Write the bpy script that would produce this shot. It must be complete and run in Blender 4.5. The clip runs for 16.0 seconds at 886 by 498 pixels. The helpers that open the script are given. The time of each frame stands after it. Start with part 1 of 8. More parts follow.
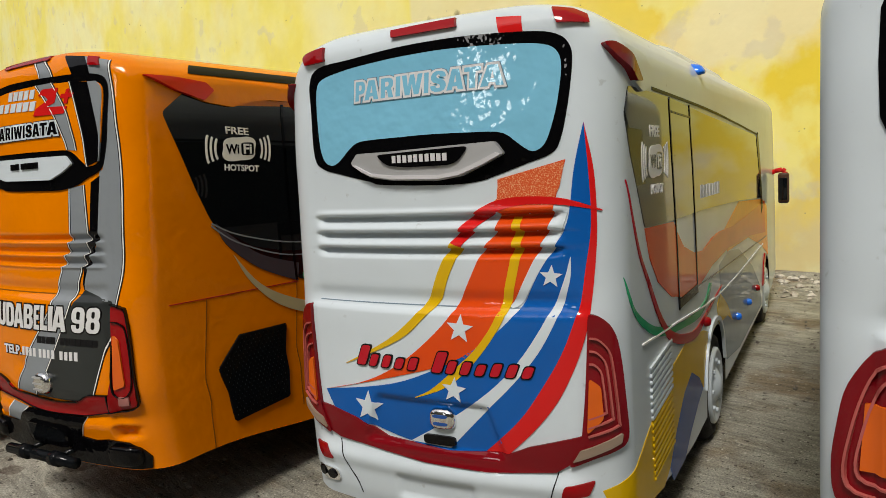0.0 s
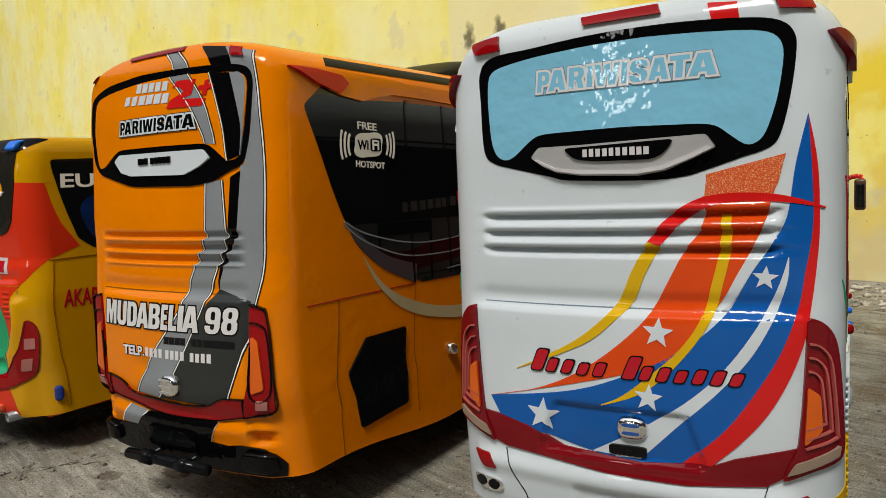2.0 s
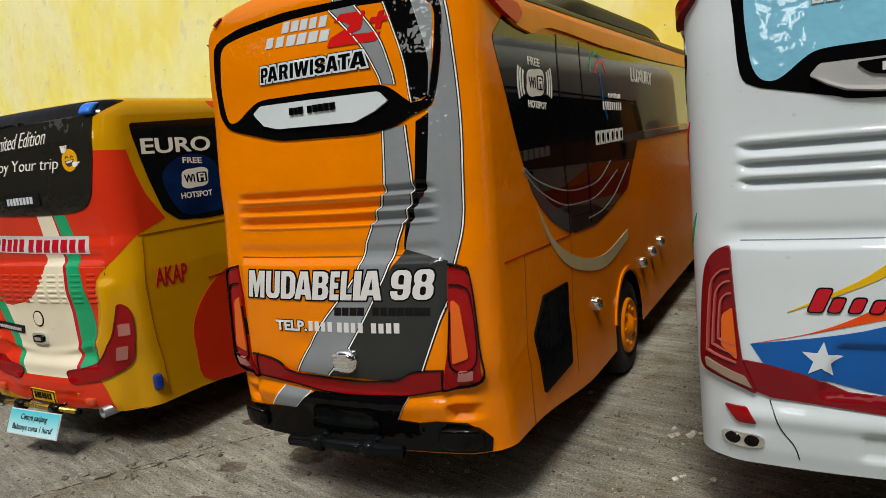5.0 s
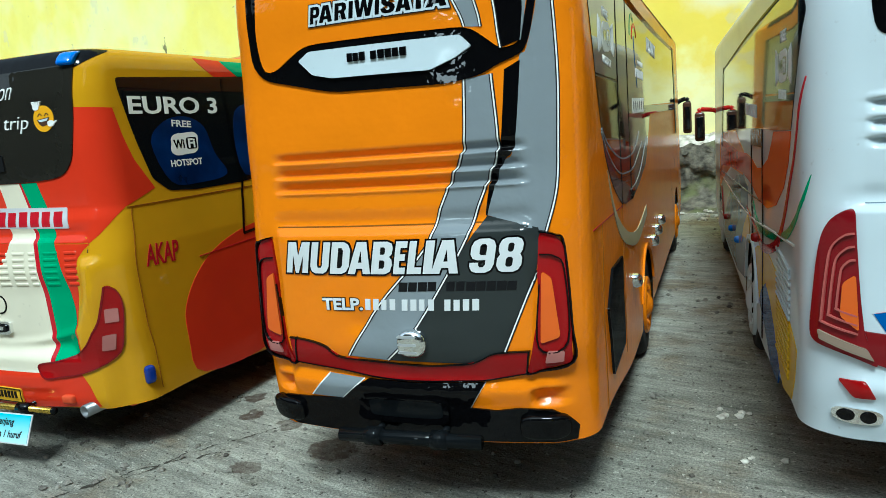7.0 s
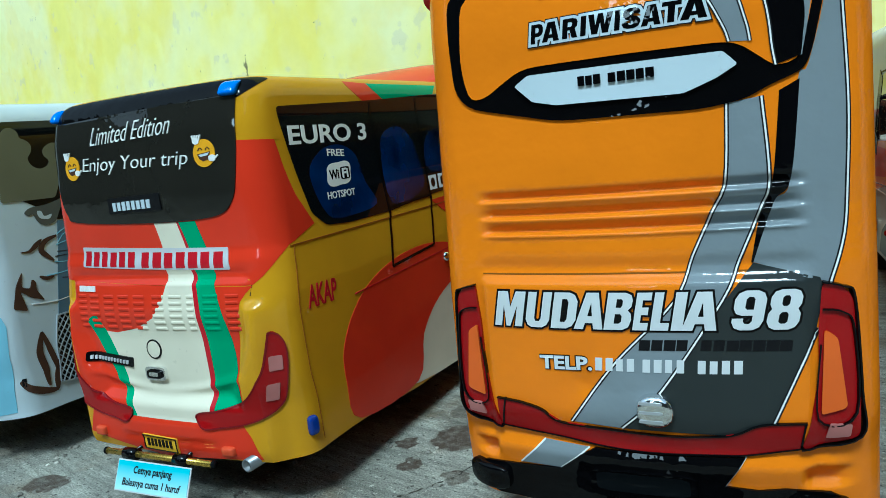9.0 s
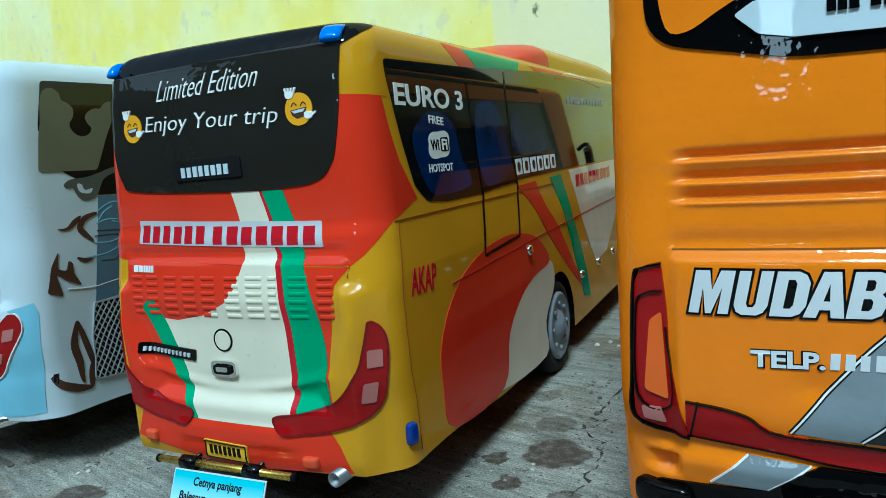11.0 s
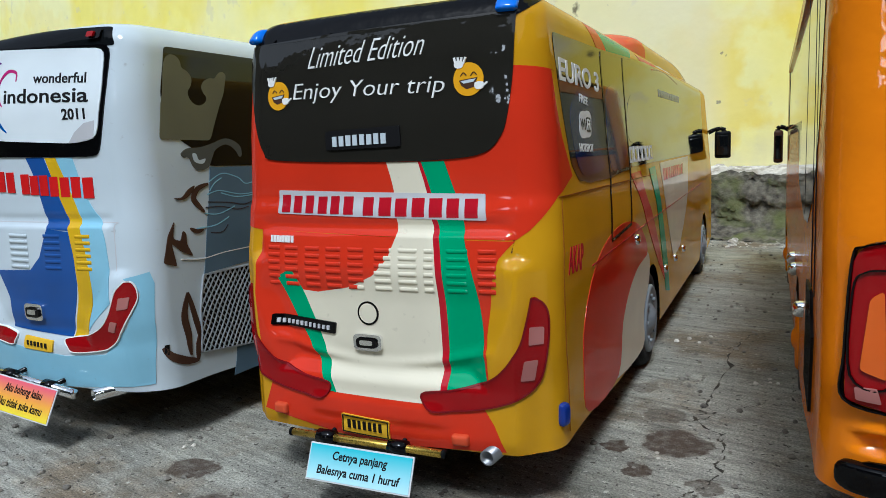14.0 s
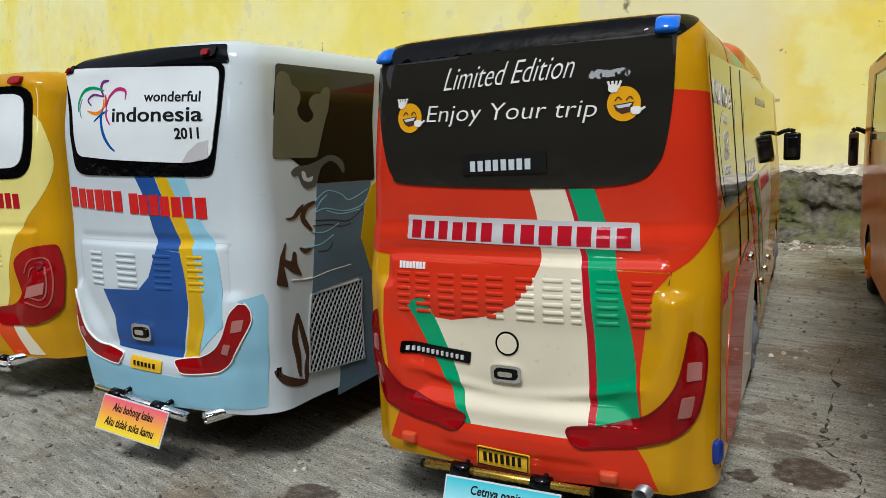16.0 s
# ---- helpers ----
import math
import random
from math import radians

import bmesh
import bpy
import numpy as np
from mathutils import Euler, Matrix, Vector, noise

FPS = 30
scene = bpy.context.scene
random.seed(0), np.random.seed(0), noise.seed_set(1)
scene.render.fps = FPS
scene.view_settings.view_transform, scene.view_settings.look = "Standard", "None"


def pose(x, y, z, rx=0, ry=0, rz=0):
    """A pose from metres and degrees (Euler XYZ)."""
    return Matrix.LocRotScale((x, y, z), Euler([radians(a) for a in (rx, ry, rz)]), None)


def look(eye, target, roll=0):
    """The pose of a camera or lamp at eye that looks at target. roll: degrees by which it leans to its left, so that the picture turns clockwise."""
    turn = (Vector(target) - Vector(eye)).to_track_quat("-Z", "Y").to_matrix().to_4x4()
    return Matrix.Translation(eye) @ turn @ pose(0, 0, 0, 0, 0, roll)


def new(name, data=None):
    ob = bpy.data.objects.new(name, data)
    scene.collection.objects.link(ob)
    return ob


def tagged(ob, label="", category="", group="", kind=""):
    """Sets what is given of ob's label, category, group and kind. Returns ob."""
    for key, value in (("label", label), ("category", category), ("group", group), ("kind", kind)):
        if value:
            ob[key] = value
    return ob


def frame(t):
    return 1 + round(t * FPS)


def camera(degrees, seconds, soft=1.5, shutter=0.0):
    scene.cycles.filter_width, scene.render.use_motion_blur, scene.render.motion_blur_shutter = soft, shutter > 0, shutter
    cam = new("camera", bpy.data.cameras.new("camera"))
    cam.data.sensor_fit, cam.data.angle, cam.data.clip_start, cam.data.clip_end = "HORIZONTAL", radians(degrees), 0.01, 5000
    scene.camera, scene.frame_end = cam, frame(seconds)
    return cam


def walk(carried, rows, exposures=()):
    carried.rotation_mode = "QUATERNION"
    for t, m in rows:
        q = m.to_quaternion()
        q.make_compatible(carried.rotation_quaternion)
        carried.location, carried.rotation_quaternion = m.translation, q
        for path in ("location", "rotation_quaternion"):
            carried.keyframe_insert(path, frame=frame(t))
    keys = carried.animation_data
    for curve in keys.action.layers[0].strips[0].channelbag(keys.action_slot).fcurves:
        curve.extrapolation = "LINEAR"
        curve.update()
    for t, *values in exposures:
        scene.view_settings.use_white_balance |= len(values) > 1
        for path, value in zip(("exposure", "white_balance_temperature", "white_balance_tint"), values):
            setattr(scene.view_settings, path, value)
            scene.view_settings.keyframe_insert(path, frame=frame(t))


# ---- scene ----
cam = camera(62.8, 16.0, soft=0.4)
PATH = [
    (0, (0.022, 0.004, 0.159), (-1.044, 1.681, -0.066), -3.5),
    (0.5, (0.012, -0.002, 0.158), (-1.081, 1.657, -0.072), -2.8),
    (1, (-0.003, -0.011, 0.156), (-1.074, 1.663, -0.07), -3.2),
    (1.5, (-0.02, -0.015, 0.159), (-1.092, 1.659, -0.06), -3.2),
    (2, (-0.037, -0.018, 0.158), (-1.114, 1.655, -0.046), -3.0),
    (2.5, (-0.055, -0.019, 0.159), (-1.09, 1.681, -0.039), -4.9),
    (3, (-0.071, -0.023, 0.16), (-1.113, 1.673, -0.034), -4.9),
    (3.5, (-0.083, -0.027, 0.159), (-1.086, 1.694, -0.015), -5.5),
    (4, (-0.101, -0.036, 0.158), (-1.106, 1.672, -0.114), -5.2),
    (4.5, (-0.112, -0.038, 0.161), (-1.1, 1.681, -0.099), -5.9),
    (4.7, (-0.123, -0.042, 0.157), (-1.102, 1.679, -0.123), -6.1),
    (6.8, (-0.201, -0.045, 0.149), (-0.956, 1.773, -0.209), -3.1),
    (7, (-0.207, -0.042, 0.147), (-0.94, 1.787, -0.201), -4.8),
    (7.5, (-0.218, -0.033, 0.155), (-1.019, 1.769, -0.179), -7.7),
    (8, (-0.228, -0.03, 0.156), (-1.017, 1.779, -0.17), -6.7),
    (8.5, (-0.249, -0.026, 0.16), (-1.061, 1.773, -0.159), -6.7),
    (9, (-0.27, -0.031, 0.16), (-1.15, 1.738, -0.154), -6.3),
    (9.5, (-0.283, -0.033, 0.155), (-1.229, 1.699, -0.168), -4.9),
    (9.7, (-0.29, -0.034, 0.155), (-1.244, 1.693, -0.171), -4.1),
    (11.8, (-0.357, -0.006, 0.139), (-1.173, 1.804, -0.106), -5.3),
    (12, (-0.36, -0.01, 0.139), (-1.217, 1.78, -0.111), -5.6),
    (12.5, (-0.367, -0.018, 0.133), (-1.247, 1.758, -0.131), -4.2),
    (13, (-0.38, -0.026, 0.136), (-1.232, 1.764, -0.126), -3.1),
    (13.5, (-0.388, -0.034, 0.136), (-1.226, 1.761, -0.134), -2.5),
    (14, (-0.394, -0.038, 0.138), (-1.231, 1.758, -0.131), -2.3),
    (14.5, (-0.404, -0.041, 0.138), (-1.233, 1.759, -0.131), -2.0),
    (15, (-0.413, -0.044, 0.142), (-1.242, 1.754, -0.138), -2.3),
    (15.5, (-0.426, -0.046, 0.147), (-1.28, 1.738, -0.149), -2.7),
    (16, (-0.439, -0.047, 0.152), (-1.327, 1.721, -0.136), -2.5),
]
walk(cam, [(t, look(eye, target, roll)) for t, eye, target, roll in PATH],
     [(0, 0.02, 7000, 11), (1.5, -0.02, 7000, 11), (4.7, -0.02, 7000, 11), (7, 0.45, 5400, -10), (9.5, 0.18, 4850, -14), (12, 0.15, 4700, -14), (13, 0.12, 5150, -3), (14.5, 0.08, 5750, 8), (16, 0.0, 6200, 9)])

# ---- light ----
world = bpy.data.worlds.new("sky")
scene.world = world
world.use_nodes = True
wn = world.node_tree.nodes
sky = wn.new("ShaderNodeTexSky")
sky.sky_type, sky.sun_disc = "NISHITA", False
sky.sun_elevation, sky.sun_rotation = radians(55), radians(193)
sky.air_density, sky.dust_density, sky.ozone_density = 1.0, 1.6, 1.0
wn["Background"].inputs["Strength"].default_value = 0.142
haze = wn.new("ShaderNodeHueSaturation")
haze.inputs["Saturation"].default_value = 0.35
world.node_tree.links.new(sky.outputs[0], haze.inputs["Color"])
world.node_tree.links.new(haze.outputs[0], wn["Background"].inputs["Color"])
sun = new("sun", bpy.data.lights.new("sun", "SUN"))
sun.data.energy, sun.data.angle, sun.data.color = 2.75, radians(14), (1.0, 0.98, 0.95)
sun.matrix_world = look((0.24, -0.89, 1.30), (0, 0, 0))
# bright sky in the opening of the wall behind the camera
gap_light = new("opening_light", bpy.data.lights.new("opening_light", "AREA"))
gap_light.data.shape, gap_light.data.size, gap_light.data.size_y = "RECTANGLE", 0.36, 0.70
gap_light.data.energy, gap_light.data.color = 7.0, (0.95, 0.98, 1.0)
gap_light.matrix_world = look((-0.93, -3.70, 1.47), (-0.93, 0, 1.47))


# ---- materials ----
def nodes_of(name):
    m = bpy.data.materials.new(name)
    m.use_nodes = True
    return m, m.node_tree.nodes, m.node_tree.links, m.node_tree.nodes["Principled BSDF"]


def paint(name, rgb, rough=0.3, metal=0.0, coat=0.58, vary=0.12, bump=0.008, scale=90.0, dirt=0.0, spec=0.0):
    """Brushed model paint: a little uneven in colour and gloss, with fine relief."""
    m, n, l, b = nodes_of(name)
    tc = n.new("ShaderNodeTexCoord")
    big = n.new("ShaderNodeTexNoise")
    big.inputs["Scale"].default_value, big.inputs["Detail"].default_value = scale * 0.25, 3
    fine = n.new("ShaderNodeTexNoise")
    fine.inputs["Scale"].default_value, fine.inputs["Detail"].default_value = scale * 6, 4
    for t in (big, fine):
        l.new(tc.outputs["Object"], t.inputs["Vector"])
    ramp = n.new("ShaderNodeMapRange")
    ramp.inputs["From Min"].default_value, ramp.inputs["From Max"].default_value = 0.3, 0.7
    ramp.inputs["To Min"].default_value, ramp.inputs["To Max"].default_value = 1 - vary, 1 + vary * 0.5
    l.new(big.outputs["Fac"], ramp.inputs["Value"])
    mul = n.new("ShaderNodeMix")
    mul.data_type, mul.blend_type = "RGBA", "MULTIPLY"
    mul.inputs["Factor"].default_value = 1.0
    mul.inputs["A"].default_value = (*rgb, 1)
    l.new(ramp.outputs["Result"], mul.inputs["B"])
    last = mul.outputs["Result"]
    if dirt:
        spots = n.new("ShaderNodeTexNoise")
        spots.inputs["Scale"].default_value, spots.inputs["Detail"].default_value = 260, 5
        l.new(tc.outputs["Object"], spots.inputs["Vector"])
        cut = n.new("ShaderNodeMapRange")
        cut.inputs["From Min"].default_value, cut.inputs["From Max"].default_value = 0.68, 0.76
        cut.inputs["To Max"].default_value = dirt
        l.new(spots.outputs["Fac"], cut.inputs["Value"])
        mix = n.new("ShaderNodeMix")
        mix.data_type = "RGBA"
        l.new(cut.outputs["Result"], mix.inputs["Factor"])
        l.new(last, mix.inputs["A"])
        mix.inputs["B"].default_value = (0.12, 0.09, 0.06, 1)
        last = mix.outputs["Result"]
    l.new(last, b.inputs["Base Color"])
    rr = n.new("ShaderNodeMapRange")
    rr.inputs["To Min"].default_value, rr.inputs["To Max"].default_value = rough * 0.7, rough * 1.5
    l.new(fine.outputs["Fac"], rr.inputs["Value"])
    l.new(rr.outputs["Result"], b.inputs["Roughness"])
    b.inputs["Metallic"].default_value = metal
    b.inputs["Specular IOR Level"].default_value = spec
    b.inputs["Coat Weight"].default_value = coat
    b.inputs["Coat Roughness"].default_value = 0.035
    b.inputs["Coat IOR"].default_value = 1.5
    bp = n.new("ShaderNodeBump")
    bp.inputs["Strength"].default_value, bp.inputs["Distance"].default_value = 0.25, bump * 0.01
    mid = n.new("ShaderNodeTexNoise")
    mid.inputs["Scale"].default_value, mid.inputs["Detail"].default_value = scale * 1.6, 2
    l.new(tc.outputs["Object"], mid.inputs["Vector"])
    l.new(mid.outputs["Fac"], bp.inputs["Height"])
    l.new(bp.outputs["Normal"], b.inputs["Normal"])
    l.new(bp.outputs["Normal"], b.inputs["Coat Normal"])
    return m


WHITE = paint("white_paint", (0.525, 0.595, 0.64), vary=0.06, dirt=0.25)
WHITE_PANEL = paint("white_panel", (0.71, 0.77, 0.80), 0.3, vary=0.06)
WHITE_FILM = paint("white_film", (0.78, 0.78, 0.76), 0.45, coat=0.0)
LABEL_GREY = paint("label_grey", (0.50, 0.50, 0.52), 0.5, coat=0.1)
ORANGE = paint("orange_paint", (0.73, 0.194, 0.0008), 0.22, vary=0.06, bump=0.11, scale=120)
ORANGE_RED = paint("orange_red_paint", (0.62, 0.060, 0.007), 0.3, vary=0.12)
YELLOW = paint("yellow_paint", (0.60, 0.37, 0.007), 0.22)
OCHRE = paint("ochre_paint", (0.53, 0.27, 0.004), 0.22, vary=0.1)
RED = paint("red_paint", (0.56, 0.012, 0.012), 0.22)
RED_WARM = paint("warm_red_paint", (0.57, 0.031, 0.010), 0.22)
RED_DEEP = paint("deep_red_paint", (0.40, 0.008, 0.018), 0.3)
BLUE = paint("blue_paint", (0.002, 0.085, 0.34), 0.25)
BLUE_DARK = paint("dark_blue_paint", (0.018, 0.075, 0.28), 0.3, vary=0.2)
BLUE_PALE = paint("pale_blue_paint", (0.25, 0.50, 0.64), 0.3, dirt=0.3)
SLATE = paint("slate_blue_paint", (0.105, 0.165, 0.225), 0.35)
BLUE_GREY = paint("blue_grey_paint", (0.16, 0.22, 0.28), 0.35)
GREEN = paint("green_paint", (0.006, 0.30, 0.13), 0.22)
CREAM = paint("cream_paint", (0.68, 0.63, 0.49), 0.22, dirt=0.15)
BEIGE = paint("beige_paint", (0.48, 0.42, 0.24), 0.35)
LEMON = paint("pale_yellow_paint", (0.74, 0.66, 0.22), 0.3)
BROWN = paint("brown_paint", (0.070, 0.036, 0.024), 0.4)
# darker orange for the thin lines at panel joints
GAP = paint("dark_orange_gap", (0.22, 0.075, 0.008), 0.6, coat=0.0)
PRINT_WHITE = paint("printed_white", (0.60, 0.61, 0.62), 0.4, coat=0.2)
GREY_BROWN = paint("grey_brown_film", (0.10, 0.10, 0.085), 0.2, coat=0.1)
WIRE = paint("galvanised_wire", (0.44, 0.48, 0.52), 0.4, metal=0.4, spec=0.5)
STICKER = paint("orange_sticker", (0.74, 0.36, 0.01), 0.35, coat=0.2)
BLACK_WET = paint("thick_black_enamel", (0.002, 0.002, 0.0025), 0.08, coat=0.4, bump=0.22, scale=95)
STEEL = paint("dull_steel", (0.26, 0.27, 0.28), 0.35, metal=0.7, coat=0.0, bump=0.1, spec=0.5)
PURPLE = paint("purple_paint", (0.16, 0.03, 0.20), 0.4)
PINK = paint("magenta_paint", (0.45, 0.02, 0.16), 0.4)
GREY = paint("grey_paint", (0.20, 0.225, 0.245), 0.24, vary=0.05, bump=0.11, scale=120)
GREY_DARK = paint("dark_grey_paint", (0.055, 0.05, 0.06), 0.3)
CHARCOAL = paint("charcoal_paint", (0.024, 0.028, 0.028), 0.3)
BLACK_GLOSS = paint("black_gloss", (0.002, 0.002, 0.0025), 0.10, coat=0.45, bump=0.10, scale=120)
BLACK_SATIN = paint("black_satin", (0.005, 0.006, 0.007), 0.28, coat=0.22, bump=0.04)
BLACK_INK = paint("black_ink", (0.004, 0.004, 0.005), 0.5, coat=0.0, spec=0.2)
FILM_OLIVE = paint("olive_film", (0.15, 0.145, 0.092), 0.12, coat=0.1)
GLASS_BLUE = paint("light_blue_window", (0.17, 0.45, 0.62), 0.22, coat=1.0, vary=0.05, bump=0.26, scale=85)
GLASS_DARK = paint("dark_side_glass", (0.004, 0.005, 0.006), 0.03, coat=0.0, bump=0.002, scale=20)
GLASS_BLACK = paint("black_rear_window", (0.016, 0.015, 0.012), 0.06, coat=0.7, bump=0.065, scale=85, spec=0.0)
GLASS_BLACK.node_tree.nodes["Principled BSDF"].inputs["Coat IOR"].default_value = 1.55
BLIND_BLUE = paint("blue_curtain", (0.004, 0.018, 0.085), 0.04, coat=0.0, vary=0.9, bump=0.002, scale=160)
SILVER = paint("silver_paint", (0.42, 0.43, 0.44), 0.3, metal=0.3, spec=0.5)
CHROME = paint("chrome", (0.86, 0.87, 0.88), 0.10, metal=1.0, coat=0.0, bump=0.08, scale=260)
GOLD = paint("gold_bar", (0.62, 0.43, 0.08), 0.25, metal=0.9, coat=0.0)
RUBBER = paint("tyre_rubber", (0.012, 0.012, 0.012), 0.75, coat=0.0, bump=0.1, scale=200, spec=0.3)
PLATE_YELLOW = paint("yellow_plate", (0.76, 0.46, 0.03), 0.4, coat=0.1)
LAMP_BLUE = paint("blue_lamp", (0.008, 0.15, 0.72), 0.12, coat=1.0)
MARKER_BLUE = paint("dark_blue_lamp", (0.008, 0.03, 0.22), 0.12, coat=1.0)
MARKER_ORANGE = paint("orange_marker", (0.55, 0.07, 0.025), 0.3)
UNDER = paint("underside", (0.006, 0.006, 0.006), 0.8, coat=0.0, spec=0.15)


def lens(name, rgb):
    """Tinted clear plastic over a reflector."""
    return paint(name, rgb, 0.14, coat=0.6, vary=0.15, bump=0.02, scale=110)


GLASS_DARK.node_tree.nodes["Principled BSDF"].inputs["Specular IOR Level"].default_value = 0.38
BLIND_BLUE.node_tree.nodes["Principled BSDF"].inputs["Specular IOR Level"].default_value = 0.5
LENS_RED = lens("red_lens", (0.26, 0.002, 0.004))
LENS_DARK = lens("dark_red_lens", (0.17, 0.004, 0.008))
LENS_PINK = lens("pale_red_lens", (0.40, 0.09, 0.08))
LENS_AMBER = lens("amber_lens", (0.62, 0.11, 0.012))
LENS_CLEAR = lens("clear_lens", (0.40, 0.155, 0.14))
LENS_GREY = lens("grey_lens", (0.27, 0.20, 0.15))


def sprayed(name, rgb, under):
    """Paint sprayed on in coarse droplets, so that the ground shows through."""
    m, n, l, b = nodes_of(name)
    tc = n.new("ShaderNodeTexCoord")
    t = n.new("ShaderNodeTexNoise")
    t.inputs["Scale"].default_value, t.inputs["Detail"].default_value = 2400, 2
    l.new(tc.outputs["Object"], t.inputs["Vector"])
    cr = n.new("ShaderNodeValToRGB")
    cr.color_ramp.elements[0].position, cr.color_ramp.elements[0].color = 0.50, (*rgb, 1)
    cr.color_ramp.elements[1].position, cr.color_ramp.elements[1].color = 0.66, (*under, 1)
    l.new(t.outputs["Fac"], cr.inputs["Fac"])
    l.new(cr.outputs["Color"], b.inputs["Base Color"])
    b.inputs["Roughness"].default_value, b.inputs["Coat Weight"].default_value = 0.3, 0.5
    return m


ORANGE_SPRAY = sprayed("sprayed_orange", (0.58, 0.075, 0.010), (0.70, 0.36, 0.20))


def gradient(name, low, high, z0, z1, mid=None):
    """A printed card whose colour runs from one edge to the other."""
    m, n, l, b = nodes_of(name)
    tc = n.new("ShaderNodeTexCoord")
    sep = n.new("ShaderNodeSeparateXYZ")
    l.new(tc.outputs["Object"], sep.inputs[0])
    mr = n.new("ShaderNodeMapRange")
    mr.inputs["From Min"].default_value, mr.inputs["From Max"].default_value = z0, z1
    l.new(sep.outputs["Y"], mr.inputs["Value"])
    cr = n.new("ShaderNodeValToRGB")
    cr.color_ramp.elements[0].color, cr.color_ramp.elements[1].color = (*low, 1), (*high, 1)
    if mid:
        e = cr.color_ramp.elements.new(0.5)
        e.color = (*mid, 1)
    l.new(mr.outputs["Result"], cr.inputs["Fac"])
    l.new(cr.outputs["Color"], b.inputs["Base Color"])
    b.inputs["Roughness"].default_value = 0.35
    return m


CARD_CYAN = gradient("cyan_card", (0.52, 0.78, 0.84), (0.02, 0.46, 0.56), -0.008, 0.007)
CARD_SUNSET = gradient("sunset_card", (0.80, 0.66, 0.03), (0.72, 0.12, 0.16), -0.008, 0.007, (0.80, 0.36, 0.05))


def concrete(name):
    """Broom-finished yard concrete with drips, stains and dust."""
    m, n, l, b = nodes_of(name)
    tc = n.new("ShaderNodeTexCoord")
    pos = tc.outputs["Object"]

    def noise_at(scale, detail=4, stretch=None, turn=0.0, rough=0.55):
        t = n.new("ShaderNodeTexNoise")
        t.inputs["Scale"].default_value, t.inputs["Detail"].default_value = scale, detail
        t.inputs["Roughness"].default_value = rough
        v = pos
        if stretch:
            mp = n.new("ShaderNodeMapping")
            mp.vector_type = "TEXTURE"
            mp.inputs["Scale"].default_value, mp.inputs["Rotation"].default_value = stretch, (0, 0, radians(turn))
            l.new(pos, mp.inputs["Vector"])
            v = mp.outputs["Vector"]
        l.new(v, t.inputs["Vector"])
        return t.outputs["Fac"]

    def remap(v, a, c, lo, hi):
        r = n.new("ShaderNodeMapRange")
        for k, x in zip(("From Min", "From Max", "To Min", "To Max"), (a, c, lo, hi)):
            r.inputs[k].default_value = x
        l.new(v, r.inputs["Value"])
        return r.outputs["Result"]

    def mixed(kind, f, a, c):
        x = n.new("ShaderNodeMix")
        x.data_type, x.blend_type = "RGBA", kind
        for key, v in (("Factor", f), ("A", a), ("B", c)):
            if isinstance(v, (int, float)):
                x.inputs[key].default_value = v
            elif isinstance(v, tuple):
                x.inputs[key].default_value = (*v, 1)
            else:
                l.new(v, x.inputs[key])
        return x.outputs["Result"]

    base = mixed("MIX", remap(noise_at(5, 5), 0.38, 0.62, 0, 1), (0.235, 0.230, 0.192), (0.350, 0.343, 0.294))
    base = mixed("MIX", remap(noise_at(13, 7, rough=0.62), 0.49, 0.62, 0, 0.72), base, (0.160, 0.108, 0.054))
    base = mixed("MIX", remap(noise_at(33, 7, rough=0.65), 0.56, 0.70, 0, 0.62), base, (0.090, 0.078, 0.056))
    streak = noise_at(260, 3, (7.0, 1.0, 1.0), -16)
    broad = noise_at(80, 3, (12.0, 1.0, 1.0), -14)
    base = mixed("MULTIPLY", 1.0, base, remap(streak, 0.34, 0.66, 0.70, 1.20))
    base = mixed("MULTIPLY", 1.0, base, remap(broad, 0.35, 0.65, 0.84, 1.10))
    base = mixed("MULTIPLY", 1.0, base, remap(noise_at(75, 6, rough=0.65), 0.32, 0.68, 0.86, 1.12))
    grit = noise_at(900, 3, rough=0.7)
    base = mixed("MULTIPLY", 0.8, base, remap(grit, 0.36, 0.64, 0.50, 1.50))
    base = mixed("MIX", remap(noise_at(300, 4, rough=0.6), 0.615, 0.645, 0, 0.9), base, (0.030, 0.024, 0.016))
    base = mixed("MIX", remap(noise_at(360, 3, (1, 1, 1), 40), 0.645, 0.68, 0, 0.75), base, (0.56, 0.54, 0.47))
    wobble = n.new("ShaderNodeTexNoise")
    wobble.inputs["Scale"].default_value, wobble.inputs["Detail"].default_value = 130, 5
    l.new(pos, wobble.inputs["Vector"])
    shift = n.new("ShaderNodeVectorMath")
    shift.operation = "SCALE"
    l.new(wobble.outputs["Color"], shift.inputs[0])
    shift.inputs["Scale"].default_value = 0.012
    moved = n.new("ShaderNodeVectorMath")
    l.new(pos, moved.inputs[0])
    l.new(shift.outputs[0], moved.inputs[1])
    wet = None
    # dried drips: x, y, radius across, radius along, strength
    for x, y, rx, ry, k in DRIPS:
        off = n.new("ShaderNodeVectorMath")
        off.operation = "SUBTRACT"
        l.new(moved.outputs[0], off.inputs[0])
        off.inputs[1].default_value = (x + 0.006, y + 0.006, 0.006)
        sc = n.new("ShaderNodeVectorMath")
        sc.operation = "MULTIPLY"
        l.new(off.outputs[0], sc.inputs[0])
        sc.inputs[1].default_value = (1 / rx, 1 / ry, 0)
        ln = n.new("ShaderNodeVectorMath")
        ln.operation = "LENGTH"
        l.new(sc.outputs[0], ln.inputs[0])
